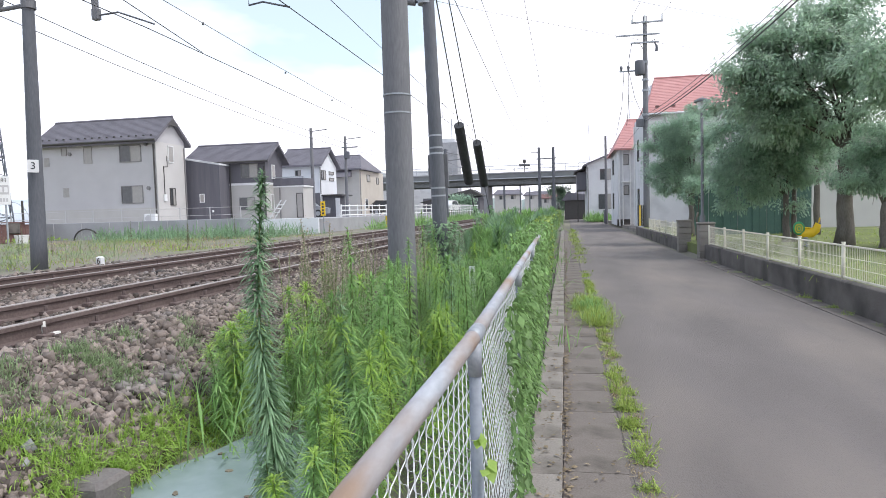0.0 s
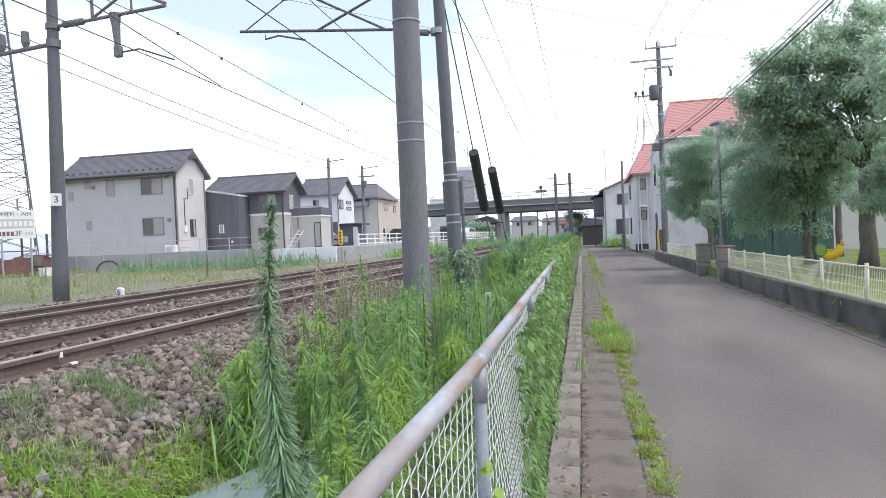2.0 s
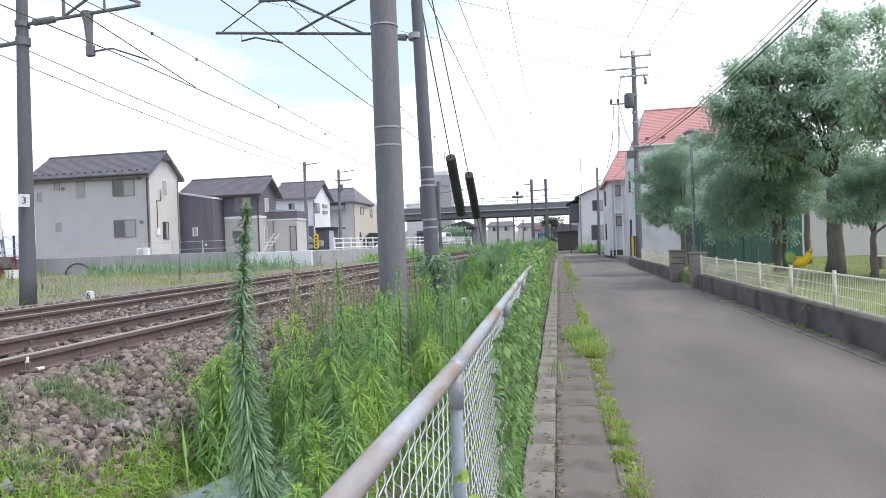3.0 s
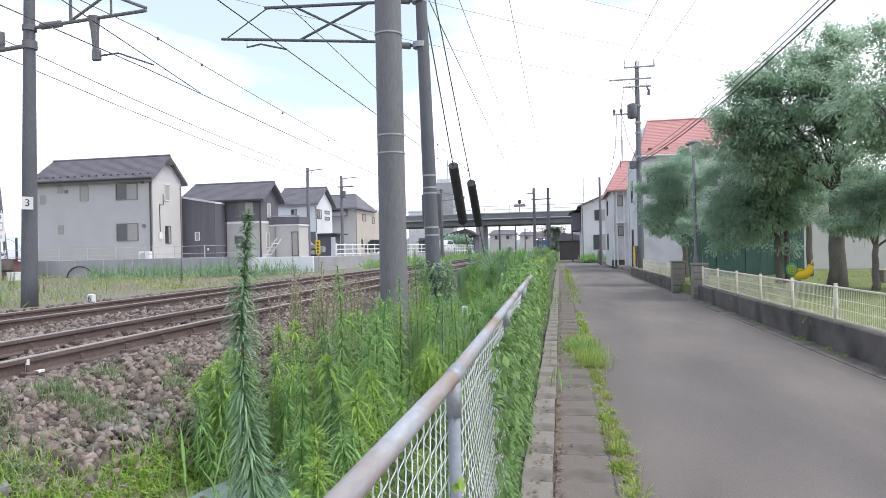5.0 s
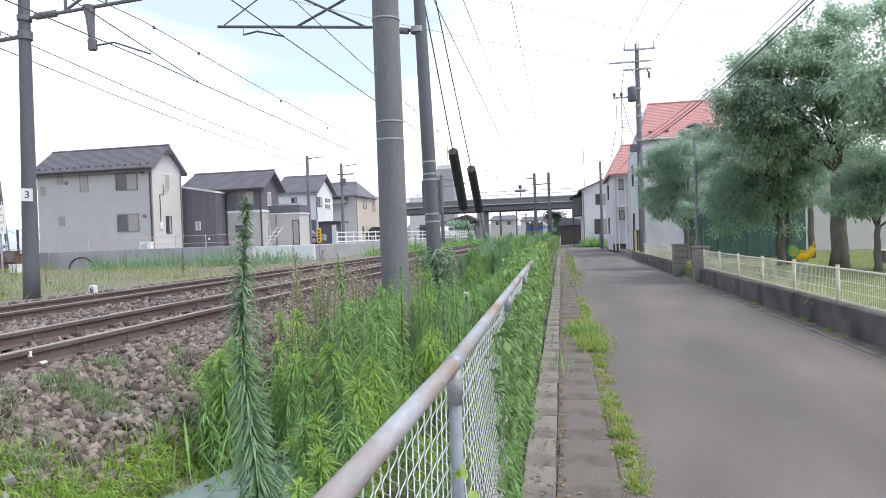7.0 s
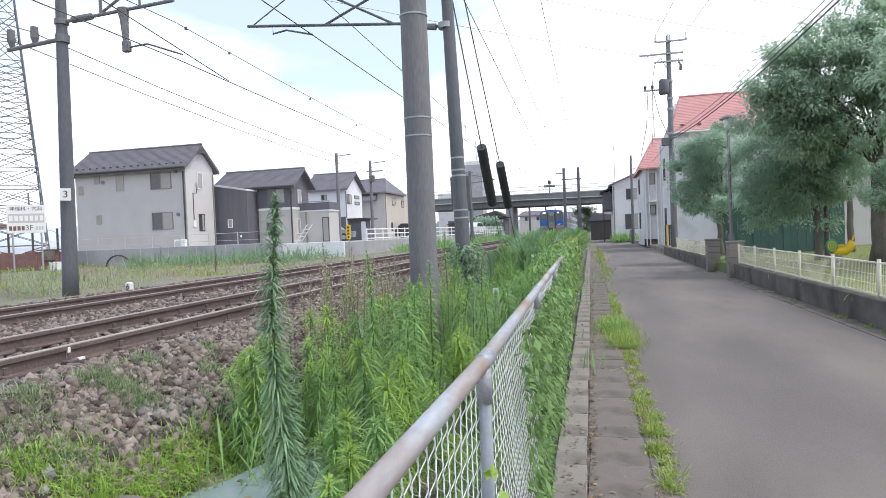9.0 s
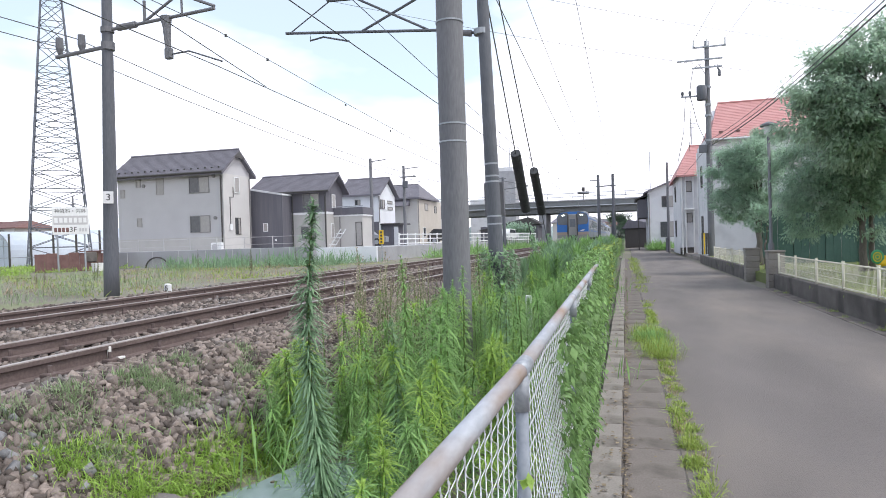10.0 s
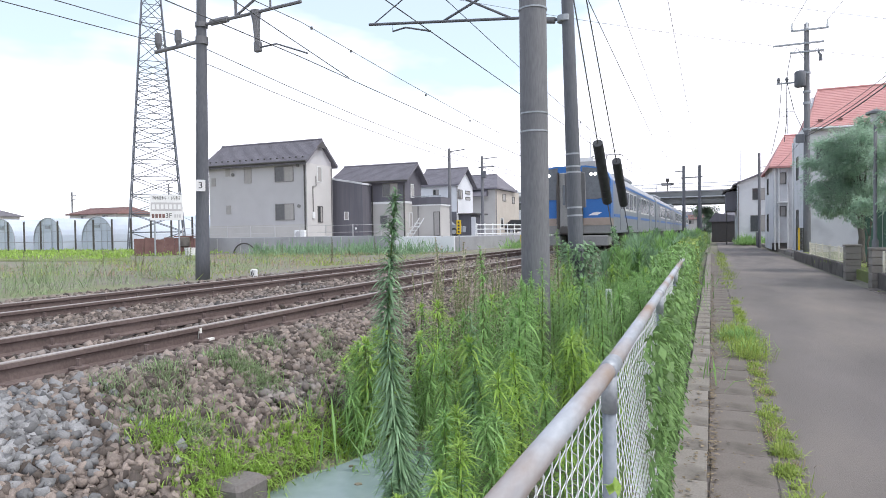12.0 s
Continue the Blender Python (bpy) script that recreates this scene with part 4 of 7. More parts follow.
def vines():
    rng = np.random.default_rng(51)
    ob = thing("vine", "leafy green vine hanging over the wire fence", "vine")
    for y0, y1, n, lo in ((2.3, 3.4, 900, 0.05), (3.4, 6.5, 3400, 0.1), (6.5, 12, 5600, 0.1), (12, 20, 6000, 0.1), (20, 40, 6000, 0.1), (40, 80, 5000, 0.1)):
        y = rng.uniform(y0, y1, n)
        if y0 < 3:
            y = y0 + (y1 - y0) * np.sqrt(rng.random(n))
        thick = 0.6 + 0.5 * np.sin(y * 2.1) * np.sin(y * 0.9 + 1)
        low = lo + 0.28 * (0.5 + 0.5 * np.sin(3.3 * y + np.sin(1.7 * y)))
        z = low + (RAIL_Z + (0.1 if y0 > 6 else -0.06) - low) * rng.random(n) ** 0.75
        x = fence_x(y) + 0.012 + np.abs(rng.normal(0, 0.018, n)) * (1 + thick)
        if y0 > 6:
            x -= rng.random(n) * 0.35 - 0.03
        a = rng.normal(0, 1.2, n)
        d = np.stack([np.cos(a) * 0.7, np.sin(a), rng.normal(-0.5, 0.6, n)], 1)
        size = rng.uniform(0.03, 0.075, n) * (1.0 + (y0 > 6) * 0.3 + (y0 > 11) * 0.6 + (y0 > 30) * 1.0)
        v, f = leaf_quads(np.stack([x, y, z], 1), d, size, size * rng.uniform(0.2, 0.5, n), rng.uniform(0, 0.5, n), rng)
        cut = len(f) * 5 // 8
        part("foliage", fast_mesh("foliage", v, f[:cut], M_LEAF_VINE), None, ob)
        part("foliage", fast_mesh("foliage", v, f[cut:], M_LEAF_VINE if y0 < 6 else M_LEAF_WEED if y0 < 11 else M_GRASS), None, ob, "paler shoots")
    return ob


vines()

# standing water in the ditch, with its concrete corner
solid("ditch_water", Shape().prism([(-2.72, 2.0), (-1.0, 2.0), (-1.2, 3.5), (-1.6, 4.2), (-2.1, 4.5), (-2.4, 4.4), (-2.5, 4.02), (-2.64, 3.75)], "z", -0.3, -0.03), M_WATER, "still milky water in the drainage ditch", "water", kind="structure")
wr = np.random.default_rng(97)
for k in range(7):
    dx, dy = wr.uniform(-2.45, -1.6), wr.uniform(2.9, 4.1)
    scrap = Shape().prism([(0.03 * math.cos(a_) * wr.uniform(0.6, 1.3), 0.02 * math.sin(a_) * wr.uniform(0.6, 1.3)) for a_ in (0, 1, 2, 3, 4, 5)], "z", 0.0, 0.006)
    solid("floating_leaf", scrap, M_DOCK, "dark dead leaf floating on the ditch water", "leaf", "leaves on the water").matrix_basis = pose(dx, dy, -0.03, 0, 0, 60 * k)
solid("ditch_block", Shape().box(-2.84, -2.58, 3.08, 3.36, -0.2, 0.14, 0.03), M_CONC_DARK, "broken concrete block at the ditch edge", "concrete block")


# ---- garden wall and white mesh fence ----
def garden_fence(y0, y1, z0, h, step, label):
    fe = thing("garden_fence", label, "fence", "garden fences")
    x = 3.98
    n = max(1, round((y1 - y0) / step))
    for k in range(n + 1):
        y = y0 + (y1 - y0) * k / n
        po = part("post", Shape().tube([(x, y, z0 - 0.03), (x, y, z0 + h)], 0.025, 10), M_CREAM, fe, smooth=True)
        part("cap", Shape().tube([(x, y, z0 + h), (x, y, z0 + h + 0.012)], 0.03, 10), M_CREAM, po)
    for k in range(n):
        ya, yb = y0 + (y1 - y0) * k / n + 0.03, y0 + (y1 - y0) * (k + 1) / n - 0.03
        s = Shape()
        for z in (0.06, 0.2, 0.34):
            s.tube([(x - 0.012, ya, z0 + z), (x - 0.012, yb, z0 + z)], 0.005, 5, False)
        for z in (0.045, h - 0.04):
            s.box(x - 0.02, x + 0.014, ya, yb, z0 + z - 0.012, z0 + z + 0.012, 0.004)
        m = int((yb - ya) / 0.055)
        for j in range(m + 1):
            y = ya + (yb - ya) * j / m
            s.tube([(x, y, z0 + 0.05), (x, y, z0 + h - 0.04)], 0.0028, 4, False)
        part("mesh_panel", s, M_CREAM, fe)
    return fe


solid("garden_wall", Shape().box(3.9, 4.06, -8, 20.0, -0.2, 0.42, 0.012), M_CONC_DARK, "low stained concrete wall along the lane", "wall", kind="structure")
solid("garden_wall_far", Shape().box(3.9, 4.06, 24.1, 39, -0.2, 0.4, 0.012), M_CONC_DARK, "low stained concrete wall along the lane", "wall", kind="structure")
garden_fence(-2.4, 19.75, 0.42, 0.55, 1.846, "cream-painted steel mesh fence on a low wall")
garden_fence(24.4, 33.5, 0.4, 0.55, 1.83, "cream-painted steel mesh fence on a low wall")


def block_pillar(y, label):
    pi = thing("gate_pillar", label, "pillar", "gate pillars", at=(3.98, y, 0))
    for k in range(5):
        part("block", Shape().box(-0.21, 0.21, -0.2, 0.2, 0.2 * k - 0.05 * (k == 0), 0.2 * k + 0.19, 0.01), M_CONC, pi)
    part("cap", Shape().box(-0.23, 0.23, -0.22, 0.22, 1.0, 1.06, 0.012), M_CONC, pi)


block_pillar(20.22, "gate pillar of stacked grey concrete blocks")
block_pillar(23.85, "gate pillar of stacked grey concrete blocks")
solid("park_lawn", Shape().box(4.06, 60, -14, 40, -0.2, 0.3), M_LAWN, "patchy yellow-green lawn of the small park", "lawn", kind="structure")
solid("yard", Shape().box(4.06, 60, 40, 112, -0.2, 0.2), M_CONC, "paved yards in front of the houses", "yard", kind="structure")


# ---- trees ----
def tree(name, label, at, trunk, crown, n_leaf, leaf, seed, limbs=7, mat=None):
    """trunk: (radius, height); crown: list of (x, y, z, rx, ry, rz) lobes from the base."""
    rng = np.random.default_rng(seed)
    ob = thing(name, label, "tree", "trees of the park", at=at)
    s = Shape()
    r, h = trunk
    pts = [(0.06 * math.sin(3 * k), 0.05 * math.cos(4 * k), -0.1 + (h + 0.1) * k / 5) for k in range(6)]
    s.tube(pts, [r * (1.25 if k == 0 else 1 - 0.07 * k) for k in range(6)], 12)
    for k in range(limbs):
        c = crown[k % len(crown)]
        e = Vector(c[:3]) + Vector(rng.normal(0, 0.35, 3)) * max(c[3:])
        b = Vector(pts[-1]) + Vector((0, 0, -rng.uniform(0, 0.18) * h))
        m = b.lerp(e, 0.5) + Vector((0, 0, 0.15))
        s.tube([b, m, e], [r * 0.34, r * 0.2, r * 0.05], 7)
        for q in range(3):
            e2 = m + Vector(rng.normal(0, 0.4, 3)) * max(c[3:])
            s.tube([m, m.lerp(e2, 0.5) + Vector((0, 0, 0.1)), e2], [r * 0.12, r * 0.07, r * 0.02], 5)
    part("trunk", s, M_BARK, ob, "rough dark bark", True)
    vol = np.array([c[3] * c[4] * c[5] for c in crown]) ** 0.7
    nb = max(6, n_leaf // 260)
    lob = np.array(crown)[rng.choice(len(crown), nb, p=vol / vol.sum())]
    u = rng.normal(size=(nb, 3)) + np.array([0, 0, 0.35])
    u /= np.linalg.norm(u, axis=1)[:, None]
    bough = lob[:, :3] + u * lob[:, 3:] * rng.uniform(0.35, 1.0, (nb, 1)) ** 0.6
    size = lob[:, 3:].mean(1) * rng.uniform(0.2, 0.48, nb)
    nt = n_leaf // 9
    pick = rng.choice(nb, nt, p=size ** 2 / (size ** 2).sum())
    w = rng.normal(size=(nt, 3))
    w /= np.linalg.norm(w, axis=1)[:, None]
    twig = bough[pick] + w * size[pick][:, None] * rng.uniform(0.2, 1.1, (nt, 1)) * np.array([1.25, 1.25, 0.6])
    out = u[pick] * 0.9 + w * 0.6
    # upright sprigs along the top
    top = max(crown, key=lambda c: c[2] + c[5])
    ns = 9
    foot = np.array(top[:3]) + np.stack([rng.uniform(-0.9, 0.9, ns) * top[3], rng.uniform(-0.5, 0.5, ns) * top[4], np.full(ns, top[5] * 0.75)], 1)
    k = rng.integers(0, ns, 14 * ns)
    lift = rng.random(len(k))
    lean = rng.normal(0, 0.25, (ns, 2))[k]
    sprig = foot[k] + np.stack([lean[:, 0] * lift, lean[:, 1] * lift, lift], 1) * top[5] * 0.6
    twig = np.concatenate([twig, sprig])
    out = np.concatenate([out, np.tile([0, 0, 0.5], (len(k), 1))])
    base = np.repeat(twig, 9, 0) + rng.normal(0, leaf * 0.75, (len(twig) * 9, 3))
    d = np.repeat(out, 9, 0) + rng.normal(0, 0.6, base.shape) + np.array([0, 0, -0.3])
    L = leaf * rng.uniform(0.6, 1.3, len(base))
    v, f = leaf_quads(base, d, L, L * 0.42, rng.uniform(0, 0.5, len(base)), rng)
    part("crown", fast_mesh("crown", v, f, mat or M_LEAF_TREE), None, ob, "loose crown of small leaves")
    return ob


tree("cherry_tree", "broad dark green cherry tree on the park lawn", (7.76, 20.4, 0.3), (0.24, 3.0),
     [(-0.2, 0, 6.4, 1.0, 0.9, 0.7), (-1.2, 0, 6.3, 0.8, 0.8, 0.65), (-2.05, 0.2, 5.95, 0.7, 0.7, 0.55), (-1.1, 0, 5.3, 1.3, 1.1, 0.8), (0.1, 0, 5.2, 0.85, 0.9, 0.8), (-2.5, 0, 5.1, 0.8, 0.8, 0.5), (-2.7, 0.3, 4.35, 0.8, 0.7, 0.65), (-1.7, 0.2, 4.4, 1.1, 1.0, 0.7), (-0.6, -0.3, 4.2, 0.9, 0.7, 0.45), (0.3, -0.2, 4.4, 0.7, 0.6, 0.5), (-1.5, 0.3, 3.6, 1.2, 0.9, 0.6), (-0.4, -0.6, 3.6, 0.8, 0.5, 0.5), (0.7, -0.2, 3.6, 0.7, 0.6, 0.5)], 52000, 0.135, 61, 9, M_LEAF_PALE)
tree("cherry_tree", "lighter green cherry tree spreading towards the lane", (8.6, 17.0, 0.3), (0.2, 2.6),
     [(-1.2, -0.2, 4.6, 1.0, 0.7, 0.9), (0.0, -0.2, 5.2, 1.1, 0.8, 0.7), (0.0, 0, 3.6, 1.1, 0.8, 0.7), (-1.35, 0, 5.0, 0.7, 0.7, 0.6), (-0.75, 0, 5.5, 0.75, 0.7, 0.6), (-1.6, 0, 4.3, 0.6, 0.6, 0.45), (-0.65, 0, 4.3, 0.8, 0.8, 0.7), (-1.35, 0, 3.6, 0.7, 0.7, 0.35), (-0.6, 0, 3.25, 0.8, 0.8, 0.5), (0.4, 0.2, 4.6, 1.1, 1.1, 1.2), (1.3, 0.3, 4.2, 1.1, 1.1, 1.2)], 30000, 0.13, 62, 8, M_LEAF_PALE)
tree("park_tree", "dense dark green tree before the green sheets", (6.85, 22.5, 0.3), (0.12, 1.7),
     [(-0.8, 0, 3.2, 1.5, 1.2, 1.1), (-1.5, 0, 2.05, 0.8, 0.8, 0.85), (0.5, 0, 2.9, 1.1, 1.0, 1.15), (-0.3, 0, 1.95, 1.2, 0.9, 0.7), (-1.9, 0.2, 2.9, 0.6, 0.8, 1.0), (-1.0, 0, 1.45, 0.9, 0.7, 0.4), (1.3, -0.6, 2.7, 0.8, 0.6, 0.8), (0.2, -0.5, 3.9, 1.2, 0.8, 0.5), (-1.3, -0.2, 3.9, 1.0, 0.8, 0.5), (-0.6, -0.4, 2.4, 1.3, 0.7, 0.9), (-0.5, 0, 1.25, 1.2, 0.7, 0.45), (-1.6, 0, 1.35, 0.6, 0.6, 0.5)], 48000, 0.1, 63, 6)
tree("round_tree", "rounded green tree beside the gate", (4.9, 27.6, 0.3), (0.13, 1.6),
     [(-1.0, 0, 3.4, 0.9, 0.9, 1.05), (0.0, 0, 3.5, 0.9, 1.1, 1.25), (-0.7, 0, 2.25, 1.0, 0.8, 0.7), (-0.3, 0, 4.3, 0.95, 0.8, 0.55), (0.35, 0, 4.45, 0.6, 0.5, 0.55), (0.3, 0, 2.3, 0.6, 0.6, 0.6)], 46000, 0.09, 64, 6)


# ---- houses ----
def window(parent, x, y, z, w, h, face, frame_mat=None, split=True):
    """A sliding window on a wall. face: -y or +x or -x."""
    wi = new("window")
    wi.parent = parent
    turn = {"-y": 0, "+x": 90, "-x": -90}[face]
    wi.matrix_basis = pose(x, y, z, 0, 0, turn)
    fr = Shape()
    t = 0.045
    fr.box(-w / 2, w / 2, -0.05, 0.02, -h / 2, -h / 2 + t).box(-w / 2, w / 2, -0.05, 0.02, h / 2 - t, h / 2)
    fr.box(-w / 2, -w / 2 + t, -0.05, 0.02, -h / 2 + t, h / 2 - t).box(w / 2 - t, w / 2, -0.05, 0.02, -h / 2 + t, h / 2 - t)
    if split:
        fr.box(-t / 2, t / 2, -0.04, 0.02, -h / 2 + t, h / 2 - t)
    wi.name = "window"
    part("frame", fr, frame_mat or M_SASH, wi)
    if split:
        part("pane", Shape().box(-w / 2 + t, -t / 2, -0.02, 0.01, -h / 2 + t, h / 2 - t), M_GLASS, wi)
        part("pane", Shape().box(t / 2, w / 2 - t, -0.025, 0.01, -h / 2 + t, h / 2 - t), M_CURTAIN, wi)
    else:
        part("pane", Shape().box(-w / 2 + t, w / 2 - t, -0.02, 0.01, -h / 2 + t, h / 2 - t), M_CURTAIN if w * h < 0.9 else M_GLASS, wi)
    return wi


def gable_roof(parent, x0, x1, y0, y1, eave, ridge, along, mat, over=0.5, thick=0.18, hip=(0.0, 0.0), courses=18):
    """Two slopes in courses. along: the ridge's axis. hip: how far the ridge's ends stand in."""
    if along == "x":
        a0, a1, b0, b1 = x0, x1, y0, y1
    else:
        a0, a1, b0, b1 = y0, y1, x0, x1
    bm_ = (b0 + b1) / 2
    k = (ridge - eave) / (bm_ - b0)
    ro = part("roof", Shape(), mat, parent)
    put = (lambda a, b, z: (a, b, z)) if along == "x" else (lambda a, b, z: (b, a, z))
    for sgn, name in ((-1, "front"), (1, "back")):
        half = (bm_ - b0) + over
        line = []
        for c in range(courses):
            line += [(c / courses, 0.022), ((c + 1) / courses, 0.0)]
        line += [(1.0, -thick), (0.0, -thick)]
        v = []
        for t, lift in line:
            bb = bm_ + sgn * half * (1 - t)
            zz = eave - over * k + (ridge - eave + over * k) * t + lift
            v += [put(a0 - over + hip[0] * t, bb, zz), put(a1 + over - hip[1] * t, bb, zz)]
        n = len(line)
        f = [(2 * q, 2 * q + 1, 2 * ((q + 1) % n) + 1, 2 * ((q + 1) % n)) for q in range(n)]
        f += [tuple(2 * q for q in range(n)), tuple(2 * q + 1 for q in range(n - 1, -1, -1))]
        s = Shape().add(v, f)
        part("slope", s, mat, ro)
    for end, h_ in ((0, hip[0]), (1, hip[1])):
        if h_ > 0.05:
            zl = eave - over * k
            ea, eb = (a0 - over, a0 - over + h_) if end == 0 else (a1 + over, a1 + over - h_)
            hs_ = Shape().add([put(ea, b0 - over, zl), put(ea, b1 + over, zl), put(eb, bm_, ridge), put(ea, b0 - over, zl - thick), put(ea, b1 + over, zl - thick), put(eb, bm_, ridge - thick)], [(0, 1, 2), (3, 5, 4), (0, 3, 4, 1), (1, 4, 5, 2), (2, 5, 3, 0)])
            part("hip_end", hs_, mat, ro)
    r = Shape().tube([put(a0 - over + hip[0], bm_, ridge + 0.02), put(a1 + over - hip[1], bm_, ridge + 0.02)], 0.07, 8)
    part("ridge", r, mat, ro)
    return ro


def wall_gable(s, x0, x1, y0, y1, z0, eave, ridge, along, hip=(0.0, 0.0)):
    s.box(x0, x1, y0, y1, z0, eave)
    k = 0.16
    if along == "x":
        m = (y0 + y1) / 2
        s.prism([(y0, eave), (y1, eave), (m, ridge - k)], "x", x0 + 0.003 + hip[0], x1 - 0.003 - hip[1])
    else:
        m = (x0 + x1) / 2
        s.prism([(x0, eave), (x1, eave), (m, ridge - k)], "y", y0 + 0.003 + hip[0], y1 - 0.003 - hip[1])
    return s


def pipe(parent, x, y, z0, z1, mat=None):
    return part("downpipe", Shape().tube([(x, y, z0), (x, y, z1)], 0.05, 8), mat or M_FRAME, parent)


def house_one():
    h = thing("house", "two-storey grey house with a slate roof and bronze window sashes", "house", "houses across the tracks")
    wx0, wx1, y0, y1, z0, ev, rd = -34.1, -25.7, 38.0, 41.2, 0.4, 6.7, 8.25
    part("wall", wall_gable(Shape(), wx0, wx1, y0, y1, z0, ev + 0.2, rd, "x", (0.3, 0)), M_GREY_WALL, h)
    # sunward side: its brighter light is put into a lighter siding colour
    part("side_wall", Shape().box(wx1 - 0.01, wx1 + 0.03, y0 - 0.01, y1, z0, ev - 0.15), M_CREAM_WALL, h, "side wall in a cream tone lightened for the sunlit side")
    part("base_course", Shape().box(wx0, wx1 + 0.05, y0 - 0.05, y0, 1.3, 2.35), M_BEIGE_WALL, h, "slightly darker base boards")
    gable_roof(h, wx0, wx1 - 0.12, y0, y1, ev + 0.28, rd + 0.05, "x", M_ROOF_GREY, 0.42, 0.2, (0.3, 0))
    part("gutter", Shape().tube([(wx0 - 0.4, y0 - 0.48, ev - 0.08), (wx1 + 0.3, y0 - 0.48, ev - 0.08)], 0.07, 8), M_FRAME, h)
    # dark triangle set high on the gable end
    part("gable_vent", Shape().prism([(38.95, 7.7), (40.25, 7.7), (39.6, 8.15)], "x", wx1 + 0.24, wx1 + 0.31), M_FRAME, h, "dark triangle near the gable apex")
    for k in range(16):
        part("snow_guard", Shape().box(-33.9 + 0.53 * k, -33.78 + 0.53 * k, y0 - 0.12, y0 - 0.06, ev + 0.2, ev + 0.3), M_FRAME, h)
    pipe(h, wx1 - 0.1, y0 - 0.07, z0, ev - 0.3)
    pipe(h, wx1 + 0.08, y1 - 0.1, z0, ev - 0.3, M_SASH)
    window(h, -27.5, y0, 5.85, 1.56, 1.08, "-y"), window(h, -27.5, y0, 3.22, 1.56, 1.15, "-y")
    window(h, -30.6, y0, 5.9, 0.62, 1.15, "-y", M_CURTAIN, False)
    window(h, -32.35, y0, 6.22, 0.4, 0.64, "-y", M_CURTAIN, False), window(h, -32.35, y0, 3.5, 0.4, 0.62, "-y", M_CURTAIN, False)
    window(h, -33.67, y0, 5.53, 0.36, 0.6, "-y", M_CURTAIN, False)
    window(h, wx1 + 0.03, 39.56, 5.85, 0.6, 1.1, "+x", M_WHITE, False), window(h, wx1 + 0.03, 39.58, 3.05, 0.62, 1.15, "+x", M_FRAME, True)
    for x, z in ((-26.35, 6.4), (-26.3, 3.6), (-31.9, 6.0)):
        part("vent_hood", Shape().tube([(x, y0 - 0.1, z), (x, y0, z)], 0.12, 10), M_SASH, h)
    part("meter_box", Shape().box(wx1 + 0.03, wx1 + 0.13, 38.55, 38.85, 2.75, 3.2, 0.02), M_WHITE, h)
    part("cable_conduit", Shape().tube([(wx1 + 0.06, 38.7, 3.2), (wx1 + 0.06, 38.7, 5.0), (wx1 + 0.06, 39.1, 5.0), (wx1 + 0.06, 39.1, 5.7)], 0.025, 6), M_FRAME, h)
    ac = thing("air_conditioner", "white air conditioner outdoor unit on the wall foot", "air conditioner", at=(-26.05, 37.7, 1.35))
    part("case", Shape().box(-0.4, 0.4, -0.15, 0.15, 0, 0.6, 0.03), M_WHITE, ac)
    part("grille", Shape().tube([(-0.1, -0.16, 0.3), (-0.1, -0.15, 0.3)], 0.22, 16), M_GREY_WALL, ac)
    part("foot", Shape().box(-0.4, 0.4, -0.15, 0.15, -0.9, 0.0), M_CONC_LIGHT, ac)


